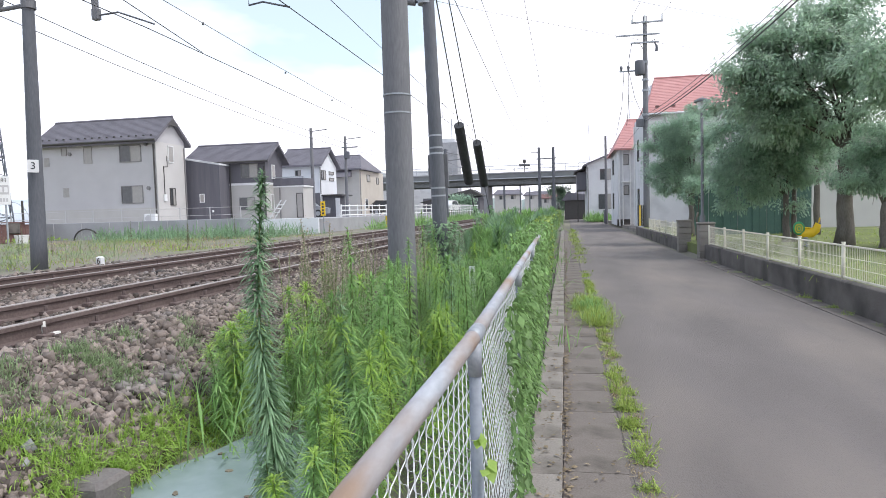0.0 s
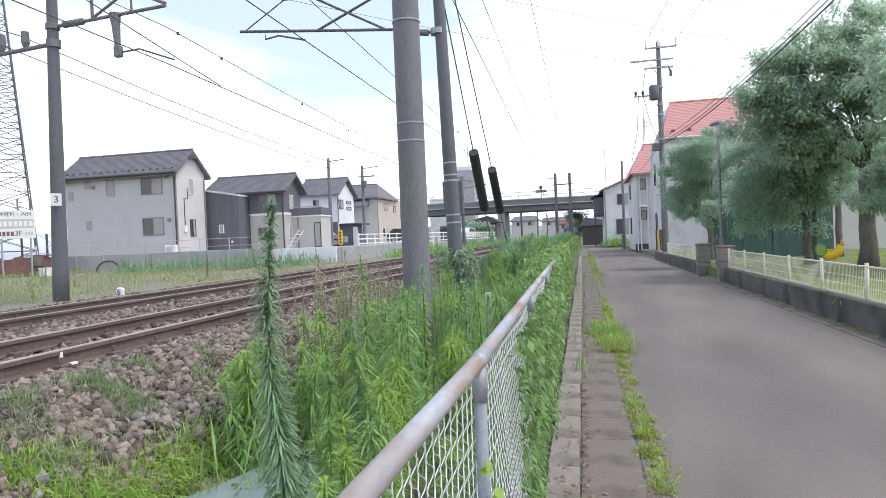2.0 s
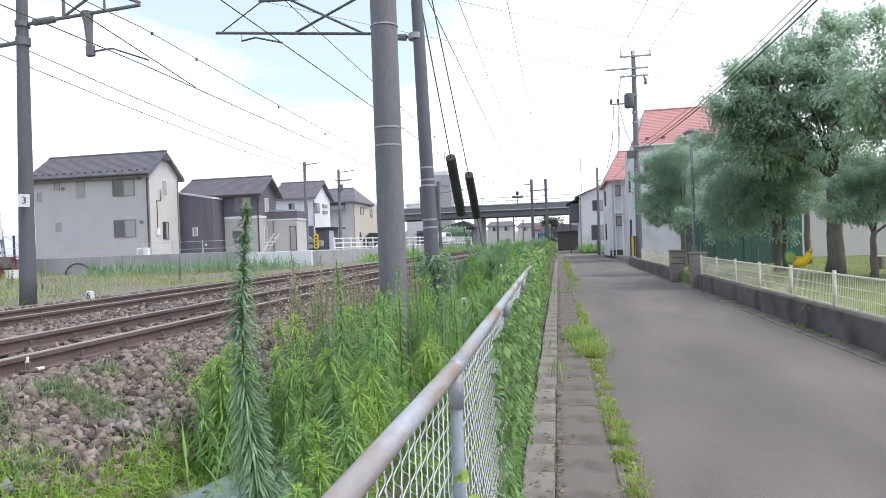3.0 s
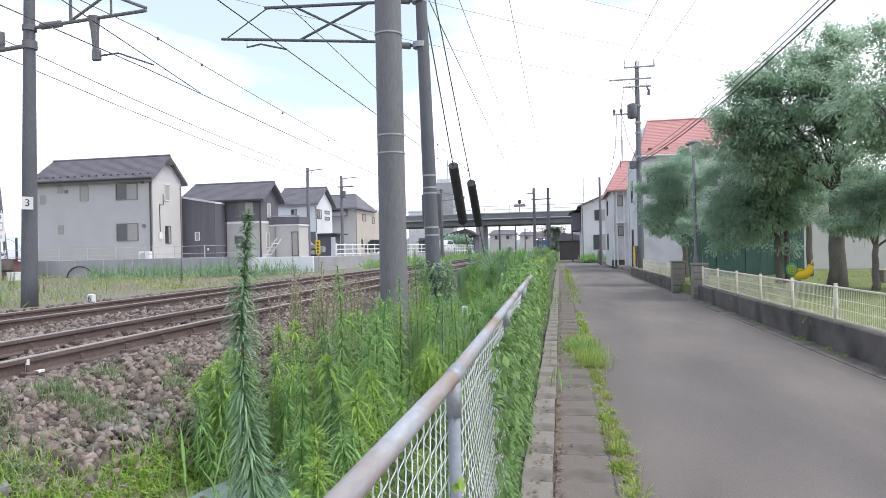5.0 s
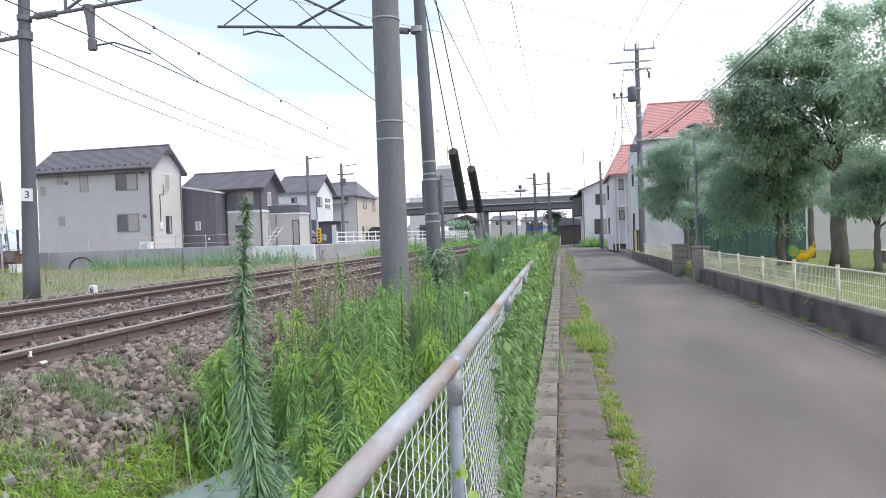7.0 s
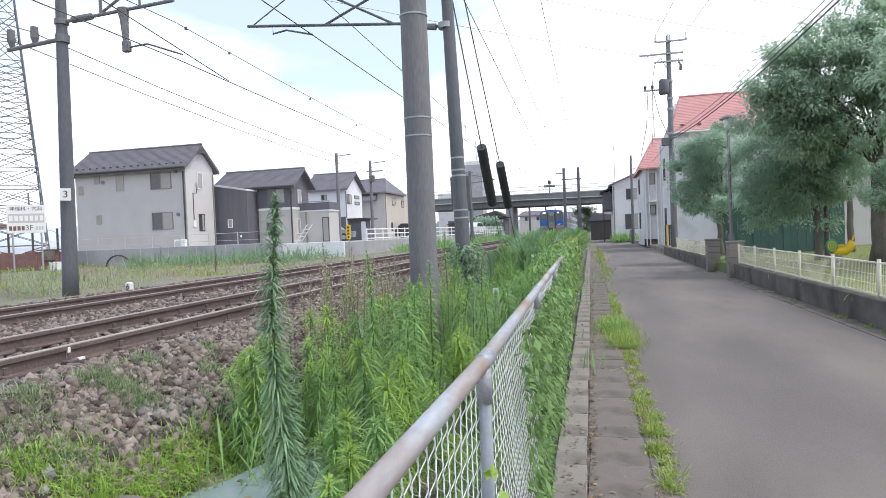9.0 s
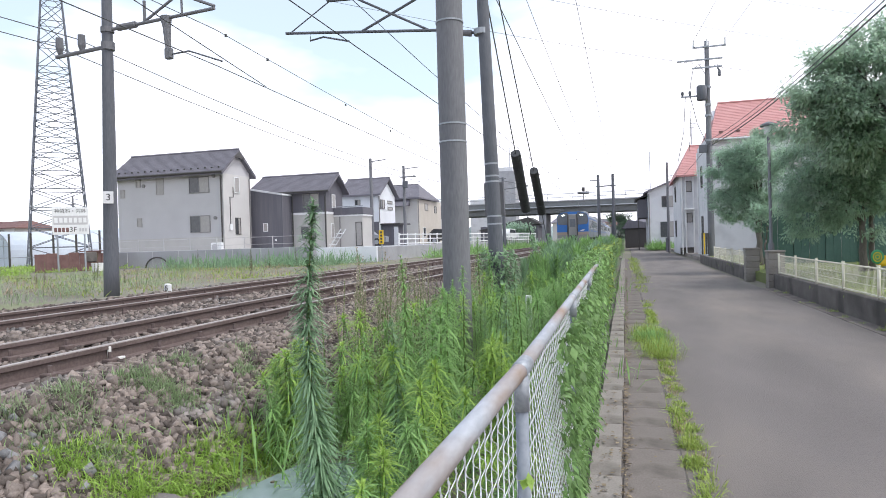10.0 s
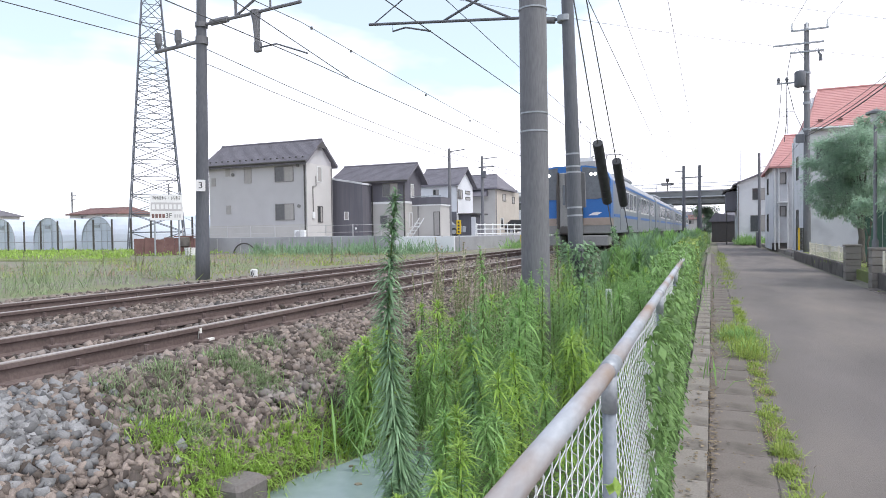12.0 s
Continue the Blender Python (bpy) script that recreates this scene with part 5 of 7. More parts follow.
def house_two():
    g = thing("house", "charcoal extension with a sloping pale coping between two houses", "house", "houses across the tracks")
    part("wall", Shape().prism([(-26.3, 0.4), (-23.38, 0.4), (-23.38, 5.18), (-26.3, 5.7)], "y", 41.6, 42.95), M_DARK_WALL, g)
    part("coping", Shape().prism([(-26.35, 5.7), (-23.33, 5.17), (-23.33, 5.29), (-26.35, 5.82)], "y", 41.53, 42.95), M_PALE_WALL, g, "pale coping")
    window(g, -24.73, 41.6, 2.95, 0.36, 0.6, "-y", M_WHITE, False)
    part("wall_lamp", Shape().box(-24.0, -23.88, 41.5, 41.6, 1.95, 2.1, 0.02), M_WHITE, g)
    h = thing("house", "two-storey house, charcoal above and beige below, slate roof", "house", "houses across the tracks")
    x0, x1, y0, y1 = -24.2, -20.65, 43.0, 45.8
    part("lower_wall", Shape().box(x0, x1, y0, y1, 0.4, 3.85), M_BEIGE_WALL, h)
    part("upper_wall", wall_gable(Shape(), x0, x1, y0, y1, 3.85, 5.7, 6.7, "x"), M_DARK_WALL, h)
    part("belt", Shape().box(x0 - 0.04, x1 + 0.04, y0 - 0.04, y1, 3.8, 3.96), M_WHITE, h)
    gable_roof(h, x0 - 2.3, x1, y0, y1, 5.8, 6.82, "x", M_ROOF_GREY, 0.42, 0.18, (0.4, 0))
    part("gutter", Shape().tube([(x0 - 2.6, y0 - 0.47, 5.42), (x1 + 0.4, y0 - 0.47, 5.42)], 0.06, 8), M_FRAME, h)
    part("back_wall", Shape().box(x0 - 2.2, x0, y0 + 0.01, y1, 0.4, 5.5), M_DARK_WALL, h)
    window(h, -21.85, y0, 4.8, 1.28, 1.0, "-y"), window(h, -22.1, y0, 2.5, 1.2, 0.9, "-y")
    window(h, x1, 44.2, 4.75, 0.55, 1.0, "+x", M_WHITE, False), window(h, x1, 43.9, 2.6, 0.5, 1.1, "+x", M_WHITE, False)
    an = part("annex", Shape().box(x1, -18.4, y0 + 1.2, 46.0, 0.4, 3.62), M_BEIGE_WALL, h)
    part("cornice", Shape().box(x1, -18.32, y0 + 1.14, 46.0, 3.62, 3.72), M_WHITE, an)
    bl = part("balcony", Shape().box(x1 + 0.01, -18.3, y0 + 1.1, 46.1, 3.72, 4.25, 0.03), M_DARK_WALL, h)
    part("handrail", Shape().tube([(x1, y0 + 1.12, 4.32), (-18.3, y0 + 1.12, 4.32)], 0.035, 6), M_GALV, bl)
    window(h, -18.68, y0 + 1.2, 2.3, 0.5, 1.75, "-y", M_FRAME, False)
    pipe(h, x1 - 0.06, y0 - 0.06, 0.4, 5.1, M_FRAME), pipe(h, x1 + 0.5, y0 + 1.14, 1.3, 3.6, M_SASH)
    part("rain_pipe", Shape().tube([(-23.3, 42.94, 5.1), (-23.3, 42.94, 1.3)], 0.04, 6), M_FRAME, h)


def house_three():
    h = thing("house", "white two-storey house with a steep slate roof", "house", "houses across the tracks")
    x0, x1, y0, y1 = -24.8, -21.3, 55, 59.3
    part("wall", wall_gable(Shape(), x0, x1, y0, y1, 0.4, 5.95, 7.45, "x"), M_WHITE_WALL, h)
    gable_roof(h, x0, x1, y0, y1, 6.2, 7.6, "x", M_ROOF_GREY, 0.35, 0.15)
    window(h, -23.3, y0, 5.3, 0.55, 0.5, "-y")
    window(h, x1, 55.9, 5.1, 1.1, 0.85, "+x", M_FRAME, True)
    for z in (4.78, 5.35):
        window(h, x1, 57.9, z, 1.2, 0.3, "+x", M_FRAME, False)
    part("porch", Shape().box(x1, x1 + 1.2, y0 + 0.5, y0 + 3.0, 0.4, 3.2), M_DARK_WALL, h)
    part("porch_roof", Shape().box(x1, x1 + 1.9, y0 + 0.2, y0 + 3.2, 3.2, 3.34, 0.03), M_FRAME, h)
    part("lower_cladding", Shape().box(-22.6, x1 - 0.01, y0 - 0.04, y0, 1.3, 3.5), M_DARK_WALL, h, "charcoal cladding at the entrance")
    part("entrance_board", Shape().box(-20.0, -19.6, y0 + 0.2, y0 + 0.3, 1.3, 3.0, 0.02), M_PALE_WALL, h)
    pipe(h, x1 + 0.05, y0 + 0.05, 3.4, 5.8, M_SASH)


def house_four():
    h = thing("house", "beige and tan two-storey house with a grey hipped roof", "house", "houses across the tracks")
    x0, x1, y0, y1 = -24.6, -20.55, 64, 70.6
    part("wall", wall_gable(Shape(), x0, x1, y0, y1, 0.4, 6.0, 7.4, "x", (0, 1.4)), M_BEIGE_WALL, h)
    part("side_wall", Shape().box(x1, x1 + 0.05, y0 + 0.01, y1 + 2.0, 0.4, 6.0), M_TAN_WALL, h, "tan side wall")
    gable_roof(h, x0, x1, y0, y1, 6.3, 7.75, "x", M_ROOF_GREY, 0.35, 0.15, (0, 1.2))
    part("porch_roof", Shape().prism([(63.2, 5.3), (64.0, 5.3), (64.0, 6.0)], "x", x0, x1 - 0.8), M_ROOF_GREY, h)
    window(h, -22.9, y0, 2.2, 0.7, 1.1, "-y")
    window(h, x1 + 0.05, 66.9, 5.25, 1.1, 0.75, "+x", M_FRAME, False), window(h, x1 + 0.05, 70.3, 5.1, 0.9, 0.75, "+x", M_FRAME, False)
    window(h, x1 + 0.05, 66.0, 2.6, 0.9, 1.0, "+x", M_WHITE, False)
    pipe(h, x1 + 0.08, y0 + 0.08, 0.4, 5.8, M_SASH)


house_one(), house_two(), house_three(), house_four()

# raised yards with their concrete retaining wall
solid("retaining_wall", Shape().box(-35.5, -18.5, 36.3, 36.55, 0.1, 1.5, 0.02), M_CONC_LIGHT, "pale grey concrete retaining wall below the houses", "wall", kind="structure")
for k in range(8):
    solid("wall_joint", Shape().box(-34.0 + 2.0 * k, -33.97 + 2.0 * k, 36.285, 36.3, 0.3, 1.46), M_GREY_WALL, "narrow sealed joint of the retaining wall", "joint", kind="structure")
solid("retaining_wall_end", Shape().box(-18.5, -14.5, 36.9, 37.1, 0.1, 1.42, 0.02), M_WHITE_WALL, "white concrete retaining wall below the houses", "wall", kind="structure")
solid("raised_yard", Shape().prism([(-35.4, 36.55), (-18.5, 36.55), (-18.5, 37.1), (-14.5, 37.1), (-15.5, 80), (-40, 80)], "z", 0.1, 1.35), M_CONC_LIGHT, "paved yard of the houses", "yard", kind="structure")


def right_houses():
    h = thing("house", "pale two-storey house with a red sheet roof", "house", "houses along the lane")
    x0, x1, y0, y1 = 4.75, 14, 42, 47.6
    part("wall", wall_gable(Shape(), x0, x1, y0, y1, 0.1, 7.3, 9.5, "x", (0.6, 0)), M_PALE_WALL, h)
    gable_roof(h, x0 + 0.5, x1, y0, y1, 7.5, 9.75, "x", M_ROOF_RED, 0.42, 0.12, (0.9, 0), 22)
    part("gutter", Shape().tube([(x0, y0 - 0.46, 7.08), (x1, y0 - 0.46, 7.08)], 0.06, 8), M_PALE_WALL, h)
    part("eave_band", Shape().box(x0 + 0.02, x1, y0 - 0.06, y0, 6.55, 6.75), M_WHITE, h)
    for k in range(9):
        part("snow_guard", Shape().box(5.4 + 0.95 * k, 5.62 + 0.95 * k, y0 - 0.1, y0 - 0.02, 7.5, 7.62), M_BRICKRED, h)
    window(h, x0, 45.3, 5.2, 0.8, 1.4, "-x", M_FRAME, False), window(h, x0, 45.3, 2.1, 0.8, 1.2, "-x", M_FRAME, False)
    window(h, 6.1, y0, 5.7, 1.6, 1.1, "-y", M_SASH), window(h, 9.0, y0, 5.7, 1.6, 1.1, "-y", M_SASH)
    pipe(h, x0 + 0.1, y0 - 0.08, 0.1, 7.0, M_WHITE), pipe(h, x0 - 0.06, y1 - 0.3, 0.1, 7.0, M_WHITE)
    g = thing("house", "pale two-storey house with a small red hipped roof", "house", "houses along the lane")
    part("wall", Shape().box(3.8, 12, 50.5, 58, 0.1, 6.0), M_PALE_WALL, g)
    gable_roof(g, 3.9, 12, 50.5, 58, 6.05, 8.35, "x", M_ROOF_RED, 0.4, 0.12, (1.3, 0), 18)
    window(g, 4.38, 50.5, 5.0, 0.42, 0.8, "-y", M_FRAME, False), window(g, 4.4, 50.5, 2.75, 0.4, 0.7, "-y", M_FRAME, False)
    window(g, 3.8, 55, 4.7, 1.0, 1.2, "-x", M_FRAME, False), window(g, 3.8, 55, 2.0, 1.0, 1.3, "-x", M_FRAME, False)
    part("window_hood", Shape().box(4.05, 4.7, 50.2, 50.5, 3.3, 3.42, 0.02), M_WHITE, g)
    part("plinth", Shape().box(3.72, 4.7, 50.4, 50.5, 0.1, 0.6), M_CONC_DARK, g)
    pipe(g, 3.9, 50.42, 0.1, 5.8, M_WHITE), pipe(g, 4.15, 50.42, 0.1, 5.8, M_WHITE), pipe(g, 4.68, 50.42, 0.1, 5.8, M_WHITE)
    part("aerial", Shape().tube([(4.9, 53, 8.3), (4.9, 53, 10.2)], 0.03, 6).tube([(4.5, 53, 9.9), (5.3, 53, 9.9)], 0.02, 5).tube([(4.6, 53, 9.6), (5.2, 53, 9.6)], 0.02, 5), M_GALV, g)
    f = thing("house", "plain pale house with a dark low-pitched roof", "house", "houses along the lane")
    part("wall", wall_gable(Shape(), 2.2, 9.6, 71, 80, 0.1, 6.05, 7.55, "y"), M_PALE_WALL, f)
    gable_roof(f, 2.2, 9.6, 71, 80, 6.15, 7.65, "y", M_ROOF_GREY, 0.4, 0.14)
    window(f, 4.25, 71, 4.95, 1.45, 1.15, "-y"), window(f, 4.1, 71, 2.1, 1.5, 1.6, "-y")
    pipe(f, 2.3, 70.94, 0.1, 5.8, M_SASH)
    part("aerial", Shape().tube([(2.6, 75, 6.6), (2.6, 75, 10.6)], 0.04, 6), M_GALV, f)
    part("lean_to", Shape().box(1.2, 2.2, 73, 79, 3.4, 5.4, 0.05), M_DARK_WALL, f, "dark sheet lean-to")
    part("lean_to_roof", Shape().prism([(0.9, 5.3), (2.2, 5.75), (2.2, 5.9), (0.9, 5.45)], "y", 72.7, 79.2), M_FRAME, f)
    part("stair_post", Shape().tube([(1.25, 73.1, 0), (1.25, 73.1, 3.4)], 0.07, 6), M_FRAME, f)


right_houses()

# ---- road bridge ----
br = thing("road_bridge", "grey-green steel road bridge over the railway", "bridge", kind="structure")
part("deck", Shape().box(-70, 40, 105, 114, 6.3, 7.4, 0.05), M_BRIDGE, br)
part("girder", Shape().box(-70, 40, 105.6, 106.0, 5.5, 6.3), M_BRIDGE, br)
part("girder", Shape().box(-70, 40, 109.6, 110.0, 5.5, 6.3), M_BRIDGE, br)
part("girder", Shape().box(-70, 40, 113.0, 113.4, 5.5, 6.3), M_BRIDGE, br)
for z in (7.95, 8.5):
    part("handrail", Shape().tube([(-70, 105.2, z), (40, 105.2, z)], 0.05, 6), M_GALV, br)
for xx in range(-70, 41, 2):
    part("baluster", Shape().tube([(xx, 105.2, 7.4), (xx, 105.2, 8.5)], 0.04, 6), M_GALV, br)
for k in range(40):
    part("stiffener", Shape().box(-69 + 2.7 * k, -68.85 + 2.7 * k, 105.45, 105.6, 5.5, 6.3), M_BRIDGE, br)
part("fascia_lip", Shape().box(-70, 40, 104.85, 105.0, 7.25, 7.45, 0.03), M_CONC_LIGHT, br)
part("service_pipe", Shape().tube([(-70, 104.9, 6.45), (40, 104.9, 6.45)], 0.1, 8), M_GALV, br)
for xx in (-13, 12, -38):
    part("pier", Shape().box(xx - 0.6, xx + 0.6, 106, 113, 0, 5.5, 0.1), M_CONC_LIGHT, br)


# ---- overhead line ----
def wire(name, pts, r, label, sag=0.0, n=10):
    s = Shape()
    for a, b in zip(pts, pts[1:]):
        a, b = Vector(a), Vector(b)
        s.tube([a.lerp(b, k / n) - Vector((0, 0, sag * 4 * (k / n) * (1 - k / n))) for k in range(n + 1)], r, 4, False)
    return solid(name, s, M_CABLE, label, "cable")


ZC = 5.45
wire("contact_wire", [(-5.0, -40, ZC), (-5.0, 11.65, ZC), (-5.0, 60, ZC), (-5.0, 104, ZC - 0.1), (-5, 300, ZC)], 0.012, "contact wire over the nearer track")
wire("messenger_wire", [(-5.0, -38, ZC + 1.0), (-5.0, 11.65, ZC + 0.88), (-5.0, 60, ZC + 0.95), (-5.0, 104, ZC + 0.3)], 0.011, "carrying wire of the overhead line", 0.35)
wire("contact_wire", [(-8.7, -40, 5.75), (-8.7, 12.8, 5.66), (-8.7, 30, 5.32), (-8.7, 60, 5.2), (-8.7, 104, 5.2), (-8.7, 300, ZC)], 0.011, "contact wire over the farther track")
wire("messenger_wire", [(-8.7, -38, 6.9), (-8.7, 12.8, 6.46), (-8.7, 60, 6.1), (-8.7, 104, 5.6)], 0.009, "carrying wire of the overhead line", 0.45)
wire("stay_wire", [(-8.7, 9.0, 6.42), (-8.7, 14.9, 5.64)], 0.012, "stay wire running down to the contact wire")
for y in (13.2, 15.0, 19.8, 24.0):
    solid("wire_clip", Shape().tube([(-8.7, y, 6.46 - 0.048 * (y - 12.8) - 0.03), (-8.7, y, 6.46 - 0.048 * (y - 12.8) + 0.03)], 0.03, 8), M_CABLE, "small dark clip on the carrying wire", "clip", "clips on the carrying wire")


# ---- utility pole by the lane ----
def utility_pole(at, h, label):
    u = thing("utility_pole", label, "utility pole", at=at)
    part("shaft", pole_shape(0.19, 0.12, -0.2, h, 16), M_POLE, u, smooth=True)
    for z, a, b in ((h - 0.35, -0.76, 1.0), (h - 1.05, -1.62, 0.8), (h - 1.5, -0.82, 0.78)):
        part("crossarm", Shape().box(a, b, -0.18, -0.1, z - 0.045, z + 0.045, 0.01), M_GALV, u)
    for x in (-0.7, 0.0, 0.95):
        part("insulator", Shape().tube([(x, -0.14, h - 0.3), (x, -0.14, h + 0.08)], [0.07, 0.04], 8), M_INSUL, u)
    part("arm", Shape().box(-1.45, 0.1, -0.1, -0.02, h - 3.1, h - 3.02, 0.01), M_GALV, u)
    for x in (-1.35, -0.95):
        part("insulator", Shape().tube([(x, -0.06, h - 3.02), (x, -0.06, h - 2.85), (x, -0.06, h - 2.75)], [0.05, 0.09, 0.05], 8), M_POLE_DARK, u)
    part("cutout", Shape().tube([(0.5, -0.2, h - 1.55), (0.62, -0.2, h - 1.75), (0.62, -0.2, h - 2.05)], [0.03, 0.07, 0.09], 8), M_POLE_DARK, u)
    for pts in ([(-0.75, -0.14, h - 1.5), (-0.9, -0.14, h - 2.3), (-0.95, -0.1, h - 2.8), (-0.98, 0, h - 5.2), (-0.85, 2.5, h - 5.9)], [(-0.95, -0.1, h - 3.0), (-0.6, 0, h - 4.6), (-0.15, 0, h - 5.7)], [(-1.2, -0.1, h - 3.0), (-1.3, 0.4, h - 5.0), (-1.4, 4.0, h - 6.4)], [(-0.75, -0.14, h - 1.55), (-0.45, -0.15, h - 1.3), (-0.1, -0.1, h - 1.9)], [(0.3, -0.14, h - 1.5), (0.5, -0.15, h - 1.35), (0.62, -0.2, h - 1.75)]):
        part("drop_wire", Shape().tube(pts, 0.018, 5), M_CABLE, u)
    for z in (h - 2.6, h - 3.6, h - 4.2, h - 5.6):
        part("pole_clamp", Shape().tube([(0, 0, z - 0.06), (0, 0, z + 0.06)], 0.185, 14), M_GALV, u)
    part("cable_box", Shape().box(-0.55, -0.12, -0.25, -0.05, h - 6.3, h - 5.85, 0.03), M_POLE_DARK, u)
    part("transformer", Shape().tube([(-0.34, -0.25, h - 3.36), (-0.34, -0.25, h - 3.3), (-0.34, -0.25, h - 2.6), (-0.34, -0.25, h - 2.52)], [0.24, 0.28, 0.28, 0.2], 14), M_POLE_DARK, u, smooth=True)
    return u


utility_pole((4.62, 40, 0), 12.45, "concrete utility pole with crossarms and a transformer")


# ivy round the line pole's foot
ivy = thing("climbing_vine", "ivy climbing the foot of the line pole", "vine", at=(-2.25, P2[1], -0.1))
ir = np.random.default_rng(91)
ia, iz = ir.uniform(0, 6.28, 2600), ir.random(2600) ** 1.1 * 1.5
ibase = np.stack([np.cos(ia) * 0.23, np.sin(ia) * 0.23, iz], 1) + ir.normal(0, 0.07, (2600, 3)) * (1.5 - iz / 1.6)[:, None]
iv, if_ = leaf_quads(ibase, np.stack([np.cos(ia), np.sin(ia), ir.normal(-0.3, 0.5, 2600)], 1), ir.uniform(0.06, 0.12, 2600), ir.uniform(0.025, 0.05, 2600), ir.random(2600) * 0.4, ir)
part("foliage", fast_mesh("foliage", iv, if_, M_LEAF_DARK), None, ivy)


ZF = ZC + 0.28

# ---- brackets of the overhead line ----
def near_bracket():
    b = thing("line_bracket", "dark steel trussed bracket holding the overhead line", "bracket", at=(P2[0], P2[1], 0))
    part("upper_tube", Shape().tube([(-0.1, 0, 6.16), (-3.0, 0, 6.28)], 0.032, 8), M_POLE_DARK, b)
    part("lower_tube", Shape().tube([(-0.1, 0, 5.34), (-0.84, 0, 5.47), (-3.9, 0, 5.76)], 0.028, 8), M_POLE_DARK, b)
    part("truss_rod", Shape().tube([(-0.95, 0, 6.2), (-2.3, 0, 5.62)], 0.024, 6), M_POLE_DARK, b)
    part("truss_rod", Shape().tube([(-1.0, 0, 5.5), (-2.4, 0, 6.25)], 0.024, 6), M_POLE_DARK, b)
    part("tip_stay", Shape().tube([(-2.95, 0, 6.27), (-3.78, 0, 5.77)], 0.012, 6), M_POLE_DARK, b)
    part("steady_arm", Shape().tube([(-3.38, 0, 5.72), (-3.38, 0, 5.56), (-3.1, 0, 5.6), (-2.57, 0, 5.46)], 0.018, 6), M_POLE_DARK, b)
    for z in (5.34, 6.16):
        part("insulator", Shape().tube([(-0.55, 0, z + 0.05), (-0.18, 0, z)], [0.05, 0.06], 10), M_POLE, b)
        part("clamp", Shape().tube([(0, 0, z - 0.05), (0, 0, z + 0.05)], 0.14, 12), M_GALV, b)


def far_bracket():
    X, Y = -11.6, 12.8
    b = thing("line_bracket", "grey steel trussed bracket holding the overhead line", "bracket", at=(X, Y, 0))
    part("lower_tube", Shape().tube([(0.1, 0, ZF + 1.05), (2.9, 0, ZF + 1.20)], 0.04, 8), M_POLE, b)
    part("upper_tube", Shape().tube([(0.1, 0, ZF + 2.45), (2.9, 0, ZF + 1.25)], 0.035, 8), M_POLE, b)
    part("strut", Shape().tube([(1.05, 0, ZF + 1.10), (1.05, 0, ZF + 1.60)], 0.035, 8), M_POLE, b)
    part("strut", Shape().tube([(1.05, 0, ZF + 1.13), (2.0, 0, ZF + 1.65)], 0.03, 8), M_POLE, b)
    part("strut", Shape().tube([(2.05, 0, ZF + 1.17), (2.05, 0, ZF + 1.60)], 0.025, 8), M_POLE, b)
    part("drop_arm", Shape().tube([(1.62, 0, ZF + 1.17), (1.64, 0, ZF + 0.9), (1.66, 0, ZF + 0.35)], [0.13, 0.09, 0.06], 8), M_POLE, b)
    part("drop_foot", Shape().box(1.58, 1.76, -0.06, 0.06, ZF + 0.2, ZF + 0.45, 0.02), M_POLE, b)
    part("steady_arm", Shape().tube([(1.7, 0, ZF + 0.3), (2.2, 0, ZF + 0.33), (3.05, 0, ZF + 0.01)], 0.02, 6), M_POLE_DARK, b)
    part("insulator", Shape().tube([(0.3, 0, ZF + 1.07), (0.8, 0, ZF + 1.09)], 0.075, 10), M_POLE, b)
    part("clamp", Shape().tube([(0, 0, ZF + 0.99), (0, 0, ZF + 1.11)], 0.15, 14), M_POLE, b)
    part("feeder_arm", Shape().tube([(0, 0, ZF + 0.67), (-1.5, 0, ZF + 0.57)], 0.05, 8), M_POLE, b)
    part("clamp", Shape().tube([(0, 0, ZF + 0.58), (0, 0, ZF + 0.76)], 0.15, 14), M_POLE, b)
    for x in (-0.75, -1.4):
        part("insulator", Shape().tube([(x, 0, ZF + 0.62), (x, 0, ZF + 0.77), (x, 0, ZF + 1.02)], [0.04, 0.09, 0.08], 10), M_POLE, b)


near_bracket(), far_bracket()
for x, z in ((-12.5, 6.68), (-13.15, 6.58)):
    wire("feeder_wire", [(x, -40, z + 0.1), (x, 12.8, z), (x, 60, z - 0.3), (x, 110, z - 0.4)], 0.011, "feeder wire on insulators along the tracks", 0.85)
wire("signal_wire", [(-2.4, 11.65, 6.48), (-3.36, 42.5, 7.1), (-3.1, 76, 7.3)], 0.01, "thin wire running from the pole bracket")
for x in (-0.95, -1.85):
    wire("feeder_wire", [(x, -40, 9.2), (-1.35 if x > -1 else -2.95, 76, 8.4)], 0.008, "thin wire high above the verge", 0.9, 24)
for cx in (-5.0,):
    dr = thing("dropper_wires", "thin dropper wires between carrying and contact wire", "cable")
    for y in (4.5, 19, 27, 36, 45, 52):
        f = ((y - 11.65) / 48.35) if y > 11.65 else 0.85
        zt = ZC + 0.9 - 0.35 * 4 * f * (1 - f)
        part("dropper", Shape().tube([(cx, y, ZC), (cx, y, zt)], 0.007, 4), M_CABLE, dr)
        part("clip", Shape().tube([(cx, y, zt - 0.03), (cx, y, zt + 0.03)], 0.025, 6), M_CABLE, dr)

